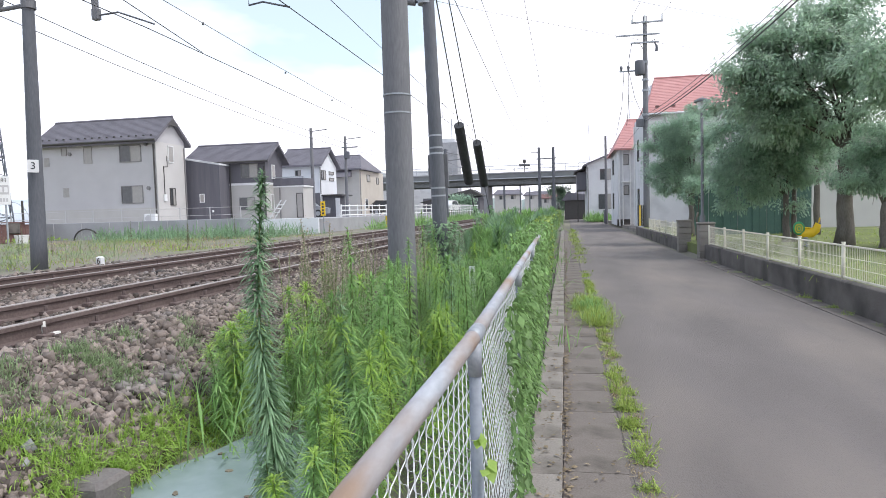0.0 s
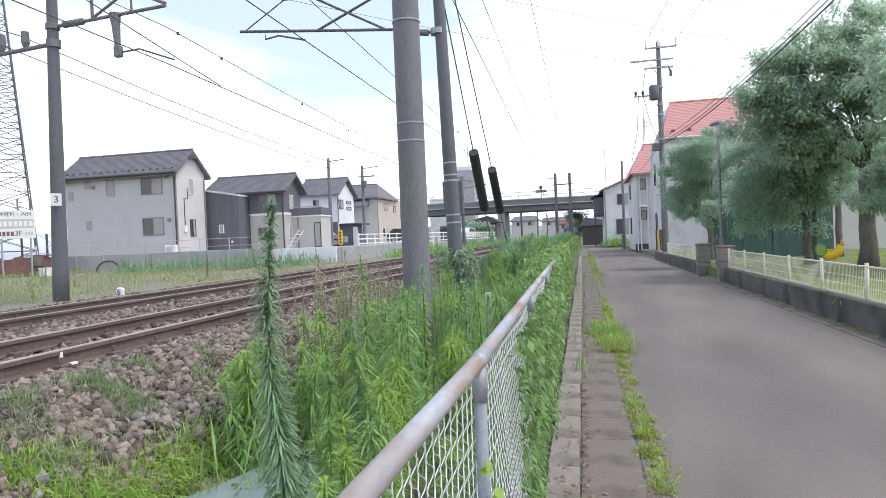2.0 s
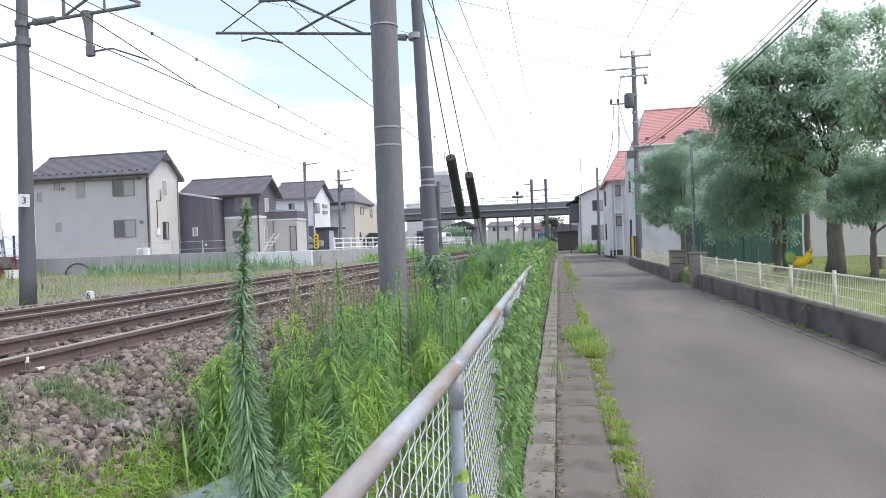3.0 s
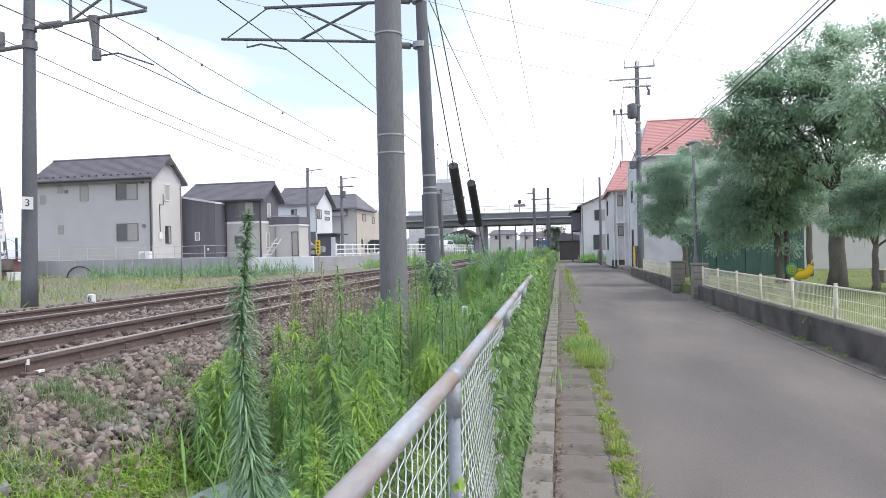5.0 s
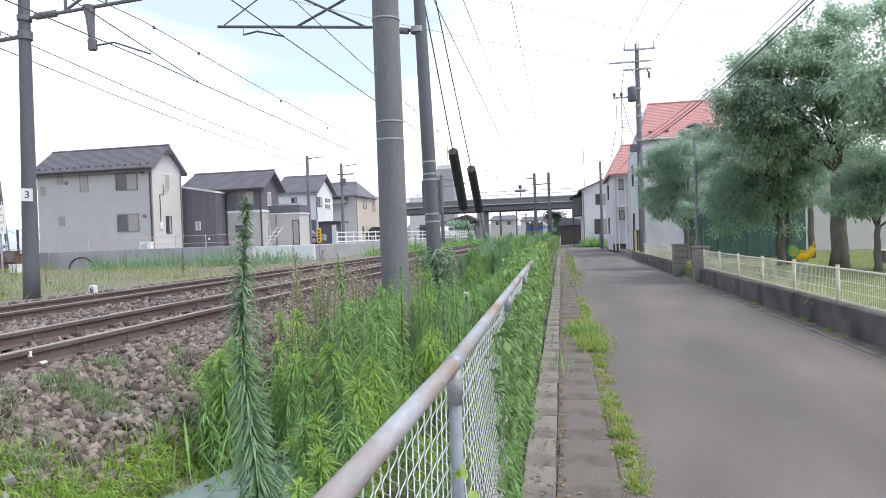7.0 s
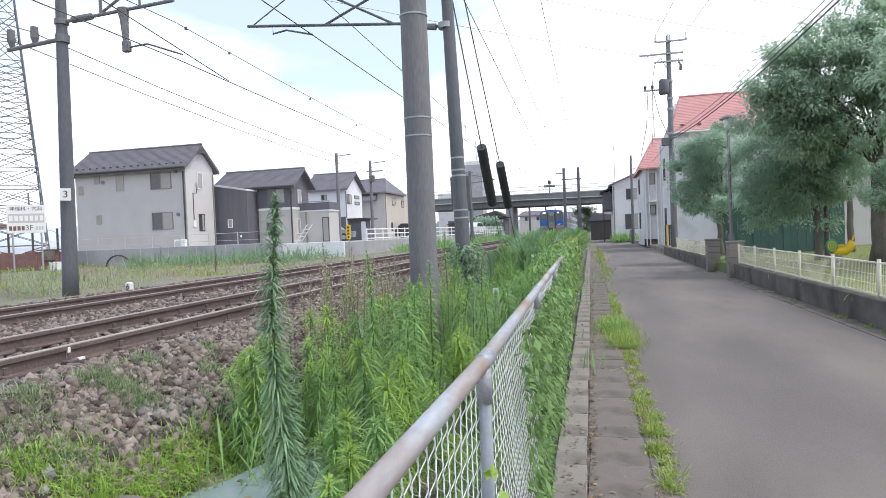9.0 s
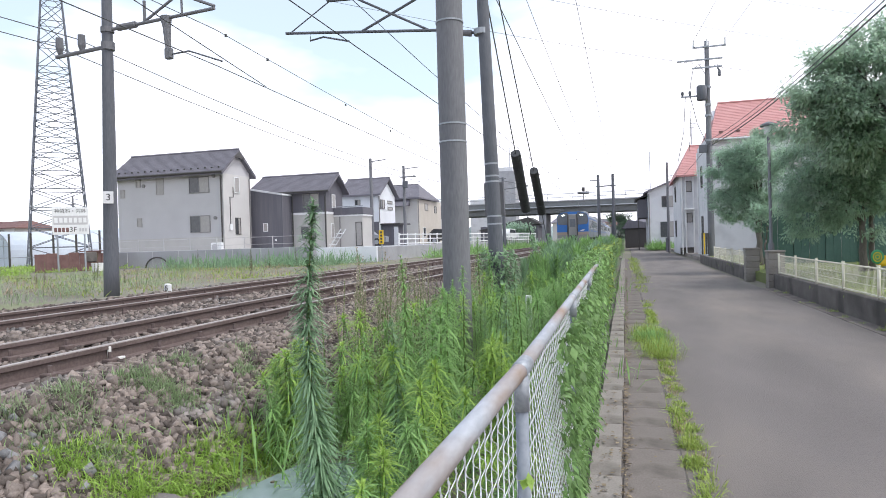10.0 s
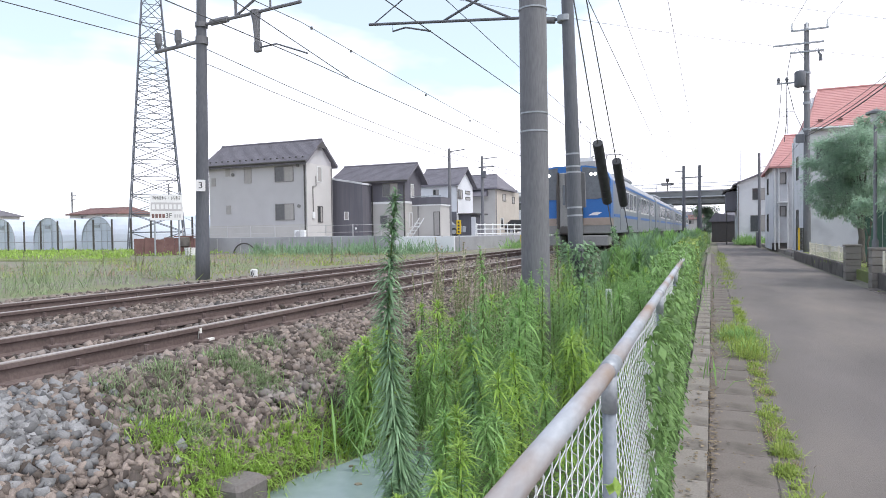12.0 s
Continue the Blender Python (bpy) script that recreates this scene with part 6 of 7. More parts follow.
# guy wires with black guards
for ya, za, y0, z0, y1, z1, ye, r in ((11.65, 6.65, 15.35, 3.61, 16.75, 2.33, 19.0, 0.118), (11.65, 7.8, 18.48, 3.5, 20.0, 2.38, 22.7, 0.122)):
    g = thing("guy_wire", "steel guy wire with a thick black guard sleeve", "guy wire", "guy wires of the pole")
    part("wire", Shape().tube([(P2[0], ya, za), (-2.47, y0, z0), (-2.47, y1, z1), (-2.4, ye, 0.0)], 0.013, 6), M_CABLE, g)
    sl = part("guard_sleeve", Shape().tube([(-2.47, y0, z0), (-2.47, y1, z1)], r, 18), M_BLACK, g, "black ribbed sleeve", False)
    d = (Vector((-2.47, y1, z1)) - Vector((-2.47, y0, z0)))
    for k in range(1, 9):
        c = Vector((-2.47, y0, z0)) + d * (k / 9)
        e = d.normalized() * 0.012
        part("rib", Shape().tube([c - e, c + e], r + 0.006, 18), M_BLACK, sl)
    lo = thing("climbing_vine", "dark vine climbing up the guy wire", "vine", at=(-2.4, ye - 0.6, 0.0))
    rng = np.random.default_rng(int(ye * 10))
    n = 420
    t = rng.random(n) ** 1.5
    base = np.stack([rng.normal(0, 0.12, n) * (1.1 - t), (1 - t) * 0.6 - 1.2 * t + rng.normal(0, 0.1, n), 0.1 + t * 1.6], 1)
    v, f = leaf_quads(base, rng.normal(0, 1, (n, 3)), np.full(n, 0.11), np.full(n, 0.06), rng.random(n) * 0.3, rng)
    part("foliage", fast_mesh("foliage", v, f, M_LEAF_DARK), None, lo)


# ---- things across the tracks ----
def lattice_tower():
    X, Y, H = -50.0, 48.4, 46.0
    tw = thing("transmission_tower", "tall grey lattice transmission tower", "tower", at=(X, Y, 0.3), turn=-44)

    def half(z):
        return 2.55 + (0.78 - 2.55) * min(1, z / 25) if z < 25 else 0.78 - 0.01 * (z - 25)

    levels = [0, 1.8, 3.6, 5.3, 7.0, 8.6, 10.2, 11.6, 13.0, 14.3, 15.6, 16.8, 18.0, 20.2, 22.2, 24.0, 25.6, 27.2, 29, 31, 33, 36, 39, 42, 46]
    for sx in (-1, 1):
        for sy in (-1, 1):
            part("leg", Shape().tube([(sx * half(z), sy * half(z), z) for z in levels], 0.065, 5), M_TOWER, tw)
    for a, b in zip(levels, levels[1:]):
        ha, hb = half(a), half(b)
        for k in range(4):
            c, s_ = [(1, 0), (0, 1), (-1, 0), (0, -1)][k]

            def corner(u, h, z):
                return (c * h - s_ * u * h, s_ * h + c * u * h, z)

            br_ = Shape().tube([corner(-1, ha, a), corner(1, hb, b)], 0.032, 4, False).tube([corner(1, ha, a), corner(-1, hb, b)], 0.032, 4, False).tube([corner(-1, hb, b), corner(1, hb, b)], 0.035, 4, False)
            part("bracing", br_, M_TOWER, tw)
    for z in (30, 35, 40):
        part("crossarm", Shape().tube([(-4.5, 0, z), (4.5, 0, z)], 0.12, 5), M_TOWER, tw)
    for k, z in enumerate((30.3, 35.3, 40.3)):
        for d in (-1.5,):
            wire("power_line", [(X + d, Y + d, z), (X + 190, Y + 150 + 6 * d, z + 4)], 0.022, "high-voltage line hung from the lattice tower", 9, 24)
            wire("power_line", [(X + d, Y + d, z), (X - 150, Y - 60 + 6 * d, z + 2)], 0.022, "high-voltage line hung from the lattice tower", 7, 16)


lattice_tower()


def clinic_sign():
    s = thing("roadside_sign", "white roadside signboard with Japanese writing on steel posts", "sign", at=(-31.6, 31.4, 0.4), turn=45)
    bd = part("board", Shape().box(-0.95, 0.95, -0.04, 0.04, 2.25, 3.85, 0.01), M_WHITE, s)
    for x in (-0.7, 0.7):
        part("post", Shape().tube([(x, 0.07, 0), (x, 0.07, 3.8)], 0.05, 8), M_GALV, s)
    tx = part("writing", text_mesh("\u795e\u7d4c\u79d1\u30fb\u5185\u79d1", 0.27, M_FRAME), None, bd)
    tx.matrix_basis = pose(0, -0.045, 3.62, 90, 0, 0)
    part("name_band", Shape().box(-0.88, 0.88, -0.047, -0.04, 2.83, 3.36), M_GREY_WALL, bd, "grey band with pale bars")
    for k in range(7):
        x = -0.74 + 0.247 * k
        part("bar", Shape().box(x - 0.085, x + 0.085, -0.052, -0.047, 2.95, 3.24), M_WHITE, bd)
    for k in range(4):
        part("bar", Shape().box(-0.85 + 0.2 * k, -0.7 + 0.2 * k, -0.046, -0.04, 2.4, 2.65), M_BRICKRED, bd)
    three = part("writing", text_mesh("3F", 0.42, M_FRAME), None, bd)
    three.matrix_basis = pose(0.12, -0.045, 2.53, 90, 0, 0)
    for k in range(3):
        part("bar", Shape().box(0.44 + 0.14 * k, 0.54 + 0.14 * k, -0.046, -0.04, 2.42, 2.62), M_GREY_WALL, bd)


clinic_sign()


def greenhouse(x, y, length, label):
    g = thing("greenhouse", label, "greenhouse", "greenhouses beyond the field", at=(x, y, 0.35), turn=-6)
    n, w, h = 14, 2.6, 3.5
    arc = [(w * math.cos(math.pi * k / n), 1.1 + (h - 1.1) * math.sin(math.pi * k / n)) for k in range(n + 1)]
    part("film", Shape().prism([(w, 0)] + arc + [(-w, 0)], "y", 0.05, length), M_VINYL, g, "milky plastic film")
    for q in (0.0, length / 2, length):
        part("hoop", Shape().tube([(w, q, 0)] + [(a, q, b) for a, b in arc] + [(-w, q, 0)], 0.05, 5), M_GALV, g)
    part("door", Shape().box(-0.7, 0.7, -0.03, 0.04, 0, 1.95, 0.01), M_VINYL, g, "film-covered sliding door")
    part("vent_window", Shape().box(-0.45, 0.45, -0.05, 0.04, 2.35, 2.65, 0.01), M_GALV, g)
    for z in (0.9, 2.0, 2.75):
        half = w * math.sqrt(max(0.05, 1 - (max(z - 1.1, 0) / (h - 1.1)) ** 2))
        part("end_rail", Shape().tube([(-half, -0.03, z), (half, -0.03, z)], 0.025, 5), M_GALV, g)
    for x in (-1.7, -0.75, 0.75, 1.7):
        part("end_post", Shape().tube([(x, -0.03, 0), (x, -0.03, 1.1 + (h - 1.1) * math.sqrt(1 - (x / w) ** 2))], 0.025, 5), M_GALV, g)


for k in range(8):
    greenhouse(-59.95 - 6.95 * k, 50 - 0.4 * k, 22, "plastic-film greenhouse tunnel on steel hoops")
lg = thing("greenhouse", "long plastic-film greenhouse lying crosswise behind the tunnels", "greenhouse", "greenhouses beyond the field", at=(0, 74, 0.3))
part("film", Shape().prism([(0, 0)] + [(3.5 - 3.5 * math.cos(math.pi * k / 12), 1.6 + 2.9 * math.sin(math.pi * k / 12)) for k in range(13)] + [(7, 0)], "x", -190, -62), M_VINYL, lg)
for k in range(24):
    part("hoop", Shape().tube([(-190 + 5.4 * k, 0, 0), (-190 + 5.4 * k, 0, 1.6), (-190 + 5.4 * k, 1.0, 3.6), (-190 + 5.4 * k, 3.5, 4.52)], 0.06, 5), M_GALV, lg)
fp = thing("field_fence", "row of dark posts with thin rails at the field edge", "fence")
for k in range(20):
    part("post", Shape().tube([(-38.6 - 2.2 * k, 41, 0.3), (-38.6 - 2.2 * k, 41, 3.2)], 0.08, 6), M_FRAME, fp)
part("rail", Shape().tube([(-38.6, 41, 1.3), (-80.4, 41, 1.3)], 0.03, 5), M_GALV, fp)
solid("green_field", Shape().prism([(-100, 22), (-27, 24.5), (-36.5, 33), (-40, 46), (-100, 50)], "z", 0.2, 0.44), M_LAWN, "bright green crop field", "field", kind="structure")
grass("crop_grass", 9000, -75, -30, 25, 44, 0.3, M_LEAF_BRIGHT, "bright green crop rows", 71, 900, 0.4, lambda x: 0.44, width=0.05)
sh = thing("rusty_shed", "low rusty sheet-metal lean-to at the foot of the tower", "shed", at=(-33.5, 33.6, 0.4), turn=45)
for k in range(7):
    part("sheet", Shape().box(-2.2 + 0.6 * k, -1.61 + 0.6 * k, -0.6 + 0.015 * (k % 2), 0.6, 0, 1.0 + (0.12, 0.16, 0.05, 0.18, 0.14, 0.2, 0.1)[k], 0.01), M_BRICKRED, sh)
part("lid", Shape().box(0.2, 2.05, -0.7, 0.65, 1.2, 1.27, 0.01), M_BRICKRED, sh)
part("sack", Shape().box(0.5, 1.15, -0.72, -0.6, 0.55, 1.2, 0.05), M_CONC_DARK, sh, "dark sheet hung on the wall")
bk = thing("bucket", "white plastic tub on the ground", "bucket", at=(-30.6, 32.3, 0.42))
part("tub", Shape().tube([(0, 0, 0), (0, 0, 0.45)], [0.3, 0.36], 14), M_WHITE, bk)
part("rim", Shape().tube([(0, 0, 0.44), (0, 0, 0.49)], 0.38, 14), M_WHITE, bk)


def far_house(x, y, w, d, h, label, roof):
    f = thing("house", label, "house", "far houses")
    part("wall", Shape().box(x, x + w, y, y + d, 0.3, h), M_CREAM_WALL, f)
    gable_roof(f, x, x + w, y, y + d, h, h + 1.2, "x", roof, 0.6, 0.2, (1.2, 1.2), 6)
    window(f, x + w * 0.3, y, h - 1.2, 1.6, 1.2, "-y"), window(f, x + w * 0.75, y, h - 1.2, 1.6, 1.2, "-y")


far_house(-128, 100, 14, 9, 6.9, "low pale house with a brown roof far beyond the greenhouses", M_BRICKRED)
far_house(-165, 96, 14, 9, 7.2, "low pale house with a grey roof far beyond the greenhouses", M_ROOF_GREY)
for x, y, h in ((-120, 120, 14), (-150, 118, 13), (-185, 112, 14)):
    u = thing("utility_pole", "thin far utility pole", "utility pole", at=(x, y, 0.3))
    part("shaft", Shape().tube([(0, 0, 0), (0, 0, h)], 0.18, 8), M_POLE, u)
    part("crossarm", Shape().box(-1.4, 1.4, -0.06, 0.06, h - 1, h - 0.85), M_POLE, u)
    part("crossarm", Shape().box(-1.2, 1.2, -0.06, 0.06, h - 2, h - 1.85), M_POLE, u)


def small_pole(x, y, h, arm, label):
    u = thing("utility_pole", label, "utility pole", at=(x, y, 1.2))
    part("shaft", Shape().tube([(0, 0, 0), (0, 0, h)], [0.15, 0.11], 10), M_POLE, u)
    part("arm", Shape().tube([(0, 0, h - 0.25), (arm, 0, h - 0.15)], 0.04, 6), M_POLE, u)
    return u


small_pole(-19.4, 48.6, 7.1, 1.3, "grey service pole with a lamp arm between the houses")
u = small_pole(-18.5, 54.0, 7.0, 1.4, "grey service pole with a box between the houses")
part("box", Shape().box(-0.05, 0.4, -0.3, 0.0, 5.1, 5.7, 0.04), M_POLE_DARK, u)
part("crossarm", Shape().box(-0.3, 1.1, -0.1, 0.0, 6.0, 6.1), M_POLE, u)
ys = thing("yellow_sign", "narrow yellow warning board on a post by the tracks", "sign", at=(-14.29, 37.2, 0.4))
ybd = part("board", Shape().box(-0.14, 0.14, -0.03, 0.03, 1.12, 1.98, 0.01), M_YELLOW, ys)
for k in range(4):
    part("bar", Shape().box(-0.06, 0.06, -0.036, -0.03, 1.2 + 0.19 * k, 1.32 + 0.19 * k), M_FRAME, ybd)
part("post", Shape().tube([(0, 0.07, -0.2), (0, 0.07, 1.9)], 0.04, 8), M_GALV, ys)


def guard_rail(x0, y0, x1, y1, label):
    g = thing("guard_rail", label, "railing", "white railings by the far yards")
    n = max(2, int(math.hypot(x1 - x0, y1 - y0) / 1.2))
    for k in range(n + 1):
        x, y = x0 + (x1 - x0) * k / n, y0 + (y1 - y0) * k / n
        part("post", Shape().tube([(x, y, 0.4), (x, y, 2.3)], 0.05, 6), M_WHITE, g)
    for z in (1.5, 1.85, 2.2):
        part("rail", Shape().tube([(x0, y0, z), (x1, y1, z)], 0.05, 6), M_WHITE, g)


guard_rail(-16.6, 47.0, -13.2, 64.0, "white-painted steel railing above the verge")
guard_rail(-12.6, 66.0, -12.0, 90.0, "white-painted steel railing above the verge")


def car(x, y, turn, mat, label):
    c = thing("car", label, "car", "parked cars", at=(x, y, 1.36), turn=turn)
    part("body", Shape().prism([(-2.0, 0.3), (2.0, 0.3), (2.05, 0.75), (1.1, 0.95), (0.5, 1.5), (-1.3, 1.55), (-1.95, 1.0)], "y", -0.8, 0.8), mat, c)
    part("side_window", Shape().prism([(-1.55, 1.0), (0.85, 0.98), (0.42, 1.42), (-1.25, 1.46)], "y", -0.81, 0.81), M_GLASS, c)
    for sx in (-1.25, 1.25):
        for sy in (-0.78, 0.78):
            w = part("wheel", Shape().tube([(sx, sy - 0.1, 0.32), (sx, sy + 0.1, 0.32)], 0.32, 16), M_BLACK, c)
            part("rim", Shape().tube([(sx, sy - 0.11, 0.32), (sx, sy + 0.11, 0.32)], 0.19, 12), M_GALV, w)


car(-21.2, 51.0, 12, M_TRAIN_STEEL, "silver small car parked beside the beige house")
car(-18.6, 68, 5, M_FRAME, "black small car parked in the yard")
car(-14.8, 84, 80, M_WHITE, "white small car parked near the bridge")
st = thing("step_stairs", "small white steel steps in the yard", "stairs", at=(-19.6, 42.4, 1.36))
for k in range(4):
    part("tread", Shape().box(-0.45 + 0.18 * k, -0.2 + 0.18 * k, -0.4, 0.4, 0.25 * k + 0.2, 0.25 * k + 0.25), M_WHITE, st)
for sy in (-0.4, 0.4):
    part("stringer", Shape().tube([(-0.45, sy, 0.0), (0.5, sy, 1.3)], 0.04, 6), M_WHITE, st)

# fence on the retaining wall, pipe hoop before it
wf = thing("wall_fence", "thin grey mesh fence on the retaining wall", "fence")
for k in range(9):
    part("post", Shape().tube([(-35.2 + 2 * k, 36.42, 1.5), (-35.2 + 2 * k, 36.42, 2.25)], 0.03, 6), M_GREY_WALL, wf)
part("rail", Shape().tube([(-35.3, 36.42, 2.2), (-18.6, 36.42, 2.2)], 0.014, 5), M_GREY_WALL, wf)
part("rail", Shape().tube([(-35.3, 36.42, 1.75), (-18.6, 36.42, 1.75)], 0.012, 5), M_GREY_WALL, wf)
hp = thing("drain_hoop", "rusty hoop leaning at the foot of the wall", "hoop", at=(-29.5, 36.1, 0.35))
part("ring", Shape().tube([(0.9 * math.cos(math.pi * k / 10), 0, 0.75 * math.sin(math.pi * k / 10)) for k in range(11)], 0.05, 6), M_FRAME, hp)
part("foot", Shape().box(-0.95, 0.95, -0.1, 0.1, -0.05, 0.04, 0.01), M_CONC_LIGHT, hp)
km = thing("distance_marker", "small white marker stone beside the track", "marker", at=(-10.9, 13.7, 0.52))
part("stone", Shape().box(-0.09, 0.09, -0.06, 0.06, 0, 0.24, 0.03), M_WHITE, km)
six = part("digit", text_mesh("6", 0.2, M_FRAME), None, km)
six.matrix_basis = pose(0, -0.064, 0.13, 90, 0, 0)

# ---- near the bridge ----
hf = thing("signal_gantry", "two weathered poles joined by a crossbar", "gantry", at=(-0.25, 76, -0.1))
for x in (-2.7, -1.1):
    part("pole", Shape().tube([(x, 0, 0), (x, 0, 8.6)], [0.2, 0.16], 10), M_POLE_DARK, hf)
part("crossbar", Shape().tube([(-3.0, 0, 7.3), (-0.8, 0, 7.35)], 0.07, 6), M_POLE_DARK, hf)
part("lamp_arm", Shape().tube([(-2.75, 0, 8.0), (-3.6, 0, 8.05)], 0.05, 6), M_POLE_DARK, hf)
for x, y, h in ((-2.6, 130, 8), (-11.5, 125, 8), (-2.6, 165, 8), (-11.5, 170, 8), (-2.4, 210, 8), (-11.5, 215, 8)):
    u = thing("overhead_line_pole", "dark overhead line pole beyond the bridge", "pole", at=(x, y, 0.2))
    part("shaft", Shape().tube([(0, 0, 0), (0, 0, h)], 0.2, 8), M_POLE_DARK, u)
    sx = -1 if x > -5 else 1
    part("arm", Shape().tube([(0, 0, h - 1.5), (3.2 * sx, 0, h - 1.7)], 0.06, 6), M_POLE_DARK, u)
    part("arm", Shape().tube([(0, 0, h - 0.6), (3.2 * sx, 0, h - 1.5)], 0.06, 6), M_POLE_DARK, u)
sp = thing("overhead_line_pole", "slim grey line pole beside the farther track", "pole", at=(-10.9, 60, 0.3))
part("shaft", Shape().tube([(0, 0, 0), (0, 0, 7.0)], [0.17, 0.12], 10), M_POLE_DARK, sp)
part("arm", Shape().tube([(0, 0, 5.9), (2.3, 0, 6.1)], 0.05, 6), M_POLE, sp)
part("arm", Shape().tube([(0, 0, 6.7), (2.3, 0, 6.15)], 0.04, 6), M_POLE, sp)
part("arm", Shape().tube([(-0.7, 0, 6.9), (0.3, 0, 6.9)], 0.05, 6), M_POLE, sp)
yb = thing("trackside_box", "orange-yellow equipment box beside the tracks", "box", at=(-12.35, 45, 0.45))
part("case", Shape().box(-0.24, 0.24, -0.2, 0.2, 0.0, 0.85, 0.04), M_YELLOW, yb)
part("lid", Shape().box(-0.27, 0.27, -0.23, 0.23, 0.85, 0.91, 0.02), M_YELLOW, yb)
part("plinth", Shape().box(-0.3, 0.3, -0.26, 0.26, -0.2, 0.0, 0.02), M_CONC, yb)
sg = thing("traffic_light", "dark traffic light seen on the road bridge", "traffic light", at=(-6.5, 107, 7.4))
part("post", Shape().tube([(0, 0, 0), (0, 0, 1.9)], 0.08, 6), M_FRAME, sg)
part("head", Shape().box(-0.9, 0.9, -0.2, 0.1, 1.0, 1.4, 0.05), M_FRAME, sg)
part("head", Shape().box(-0.25, 0.25, -0.2, 0.1, 1.5, 2.1, 0.05), M_FRAME, sg)
blk = thing("office_block", "pale grey block rising behind the road bridge", "building", at=(-25.9, 148, 0))
part("wall", Shape().box(-2.2, 1.8, 0, 5, 0, 17.1), M_CONC_LIGHT, blk)
part("roof", Shape().box(-2.0, 1.2, 0.4, 4.4, 17.1, 18.0), M_PALE_WALL, blk)
part("wing", Shape().box(-9, -2.25, 1, 6, 0, 11), M_PALE_WALL, blk)
part("mast", Shape().tube([(0, 4, 18), (0, 4, 23)], 0.1, 6), M_GALV, blk)
hall = thing("low_hall", "low grey hall with a pale roof behind the bridge", "building", at=(-52, 130, 0))
part("wall", Shape().box(0, 17, 0, 14, 0, 9), M_PALE_WALL, hall)
part("roof", Shape().prism([(-0.5, 9), (17.5, 9), (8.5, 12.5)], "y", -0.5, 14.5), M_WHITE, hall)
sh2 = thing("wooden_shed", "dark low shed by the end of the lane", "shed", at=(1.0, 88, 0))
part("wall", Shape().box(-1.2, 1.6, 0, 4, 0, 2.5, 0.05), M_FRAME, sh2)
part("roof", Shape().prism([(-1.6, 2.5), (1.9, 2.5), (1.6, 3.2), (-0.8, 3.6)], "y", -0.3, 4.2), M_DARK_WALL, sh2)
sh3 = thing("trackside_hut", "dark hut with a sloping roof beyond the tracks", "hut", at=(-17, 96, 0.3))
part("wall", Shape().box(-4, 4.5, 0, 5, 0, 3.2), M_DARK_WALL, sh3)
part("roof", Shape().prism([(-4.5, 2.6), (5, 3.4), (3.2, 4.4)], "y", -0.4, 5.4), M_FRAME, sh3)
tree("far_tree", "small green tree beside the bridge pier", (-1.2, 112, 0), (0.2, 1.5), [(0, 0, 2.6, 1.8, 1.5, 1.7), (0.8, 0, 1.6, 1.4, 1.2, 1.2)], 2200, 0.4, 66, 3)
tree("far_tree", "clump of green shrubs beyond the tracks", (-15, 92, 0.3), (0.15, 0.8), [(0, 0, 1.4, 2.2, 1.4, 1.3), (2.6, 0, 1.0, 1.4, 1.2, 1.0)], 2200, 0.4, 67, 3)

# ---- right side ----
def street_lamp(x, y):
    l = thing("street_lamp", "grey park lamp post with a flat round shade", "street lamp", at=(x, y, 0.2))
    part("post", Shape().tube([(0, 0, 0), (0, 0, 1.0), (0, 0, 1.05), (0, 0, 4.4)], [0.09, 0.09, 0.05, 0.045], 12), M_POLE, l, smooth=True)
    part("globe", Shape().tube([(0, 0, 4.4), (0, 0, 4.45), (0, 0, 4.68)], [0.06, 0.12, 0.14], 14), M_INSUL, l)
    part("shade", Shape().tube([(0, 0, 4.68), (0, 0, 4.74), (0, 0, 4.82)], [0.25, 0.24, 0.06], 18), M_POLE, l)


street_lamp(4.35, 22.6)


def spring_rider(x, y):
    r = thing("spring_rider", "yellow and green snail-shaped spring rider in the park", "spring rider", at=(x, y, 0.3), turn=-15)
    r.scale = (0.62, 0.62, 0.8)
    part("spring", Shape().tube([(0.12 * math.cos(k * 1.05), 0.12 * math.sin(k * 1.05), 0.015 * k) for k in range(24)], 0.02, 5), M_GALV, r)
    part("body", Shape().tube([(-0.35, 0, 0.52), (-0.1, 0, 0.48), (0.25, 0, 0.5), (0.42, 0, 0.62), (0.5, 0, 0.82)], [0.1, 0.16, 0.17, 0.16, 0.13], 14), M_YELLOW, r, smooth=True)
    part("antenna", Shape().tube([(0.5, 0, 0.85), (0.56, 0, 1.02)], 0.03, 8), M_YELLOW, r)
    shell = part("shell", Shape().tube([(-0.28, -0.16, 0.66), (-0.28, -0.12, 0.66), (-0.28, 0.12, 0.66), (-0.28, 0.16, 0.66)], [0.2, 0.24, 0.24, 0.2], 20), M_TOY_GREEN, r, "green spiral shell", True)
    for rad, off in ((0.15, 0.006), (0.07, 0.01)):
        part("spiral", Shape().tube([(-0.28 + rad * math.cos(k * 0.35), -0.16 - off, 0.66 + rad * math.sin(k * 0.35)) for k in range(19)], 0.018, 6), M_YELLOW, shell)
    part("seat", Shape().box(-0.1, 0.2, -0.14, 0.14, 0.64, 0.7, 0.03), M_YELLOW, r)


spring_rider(6.57, 19.9)


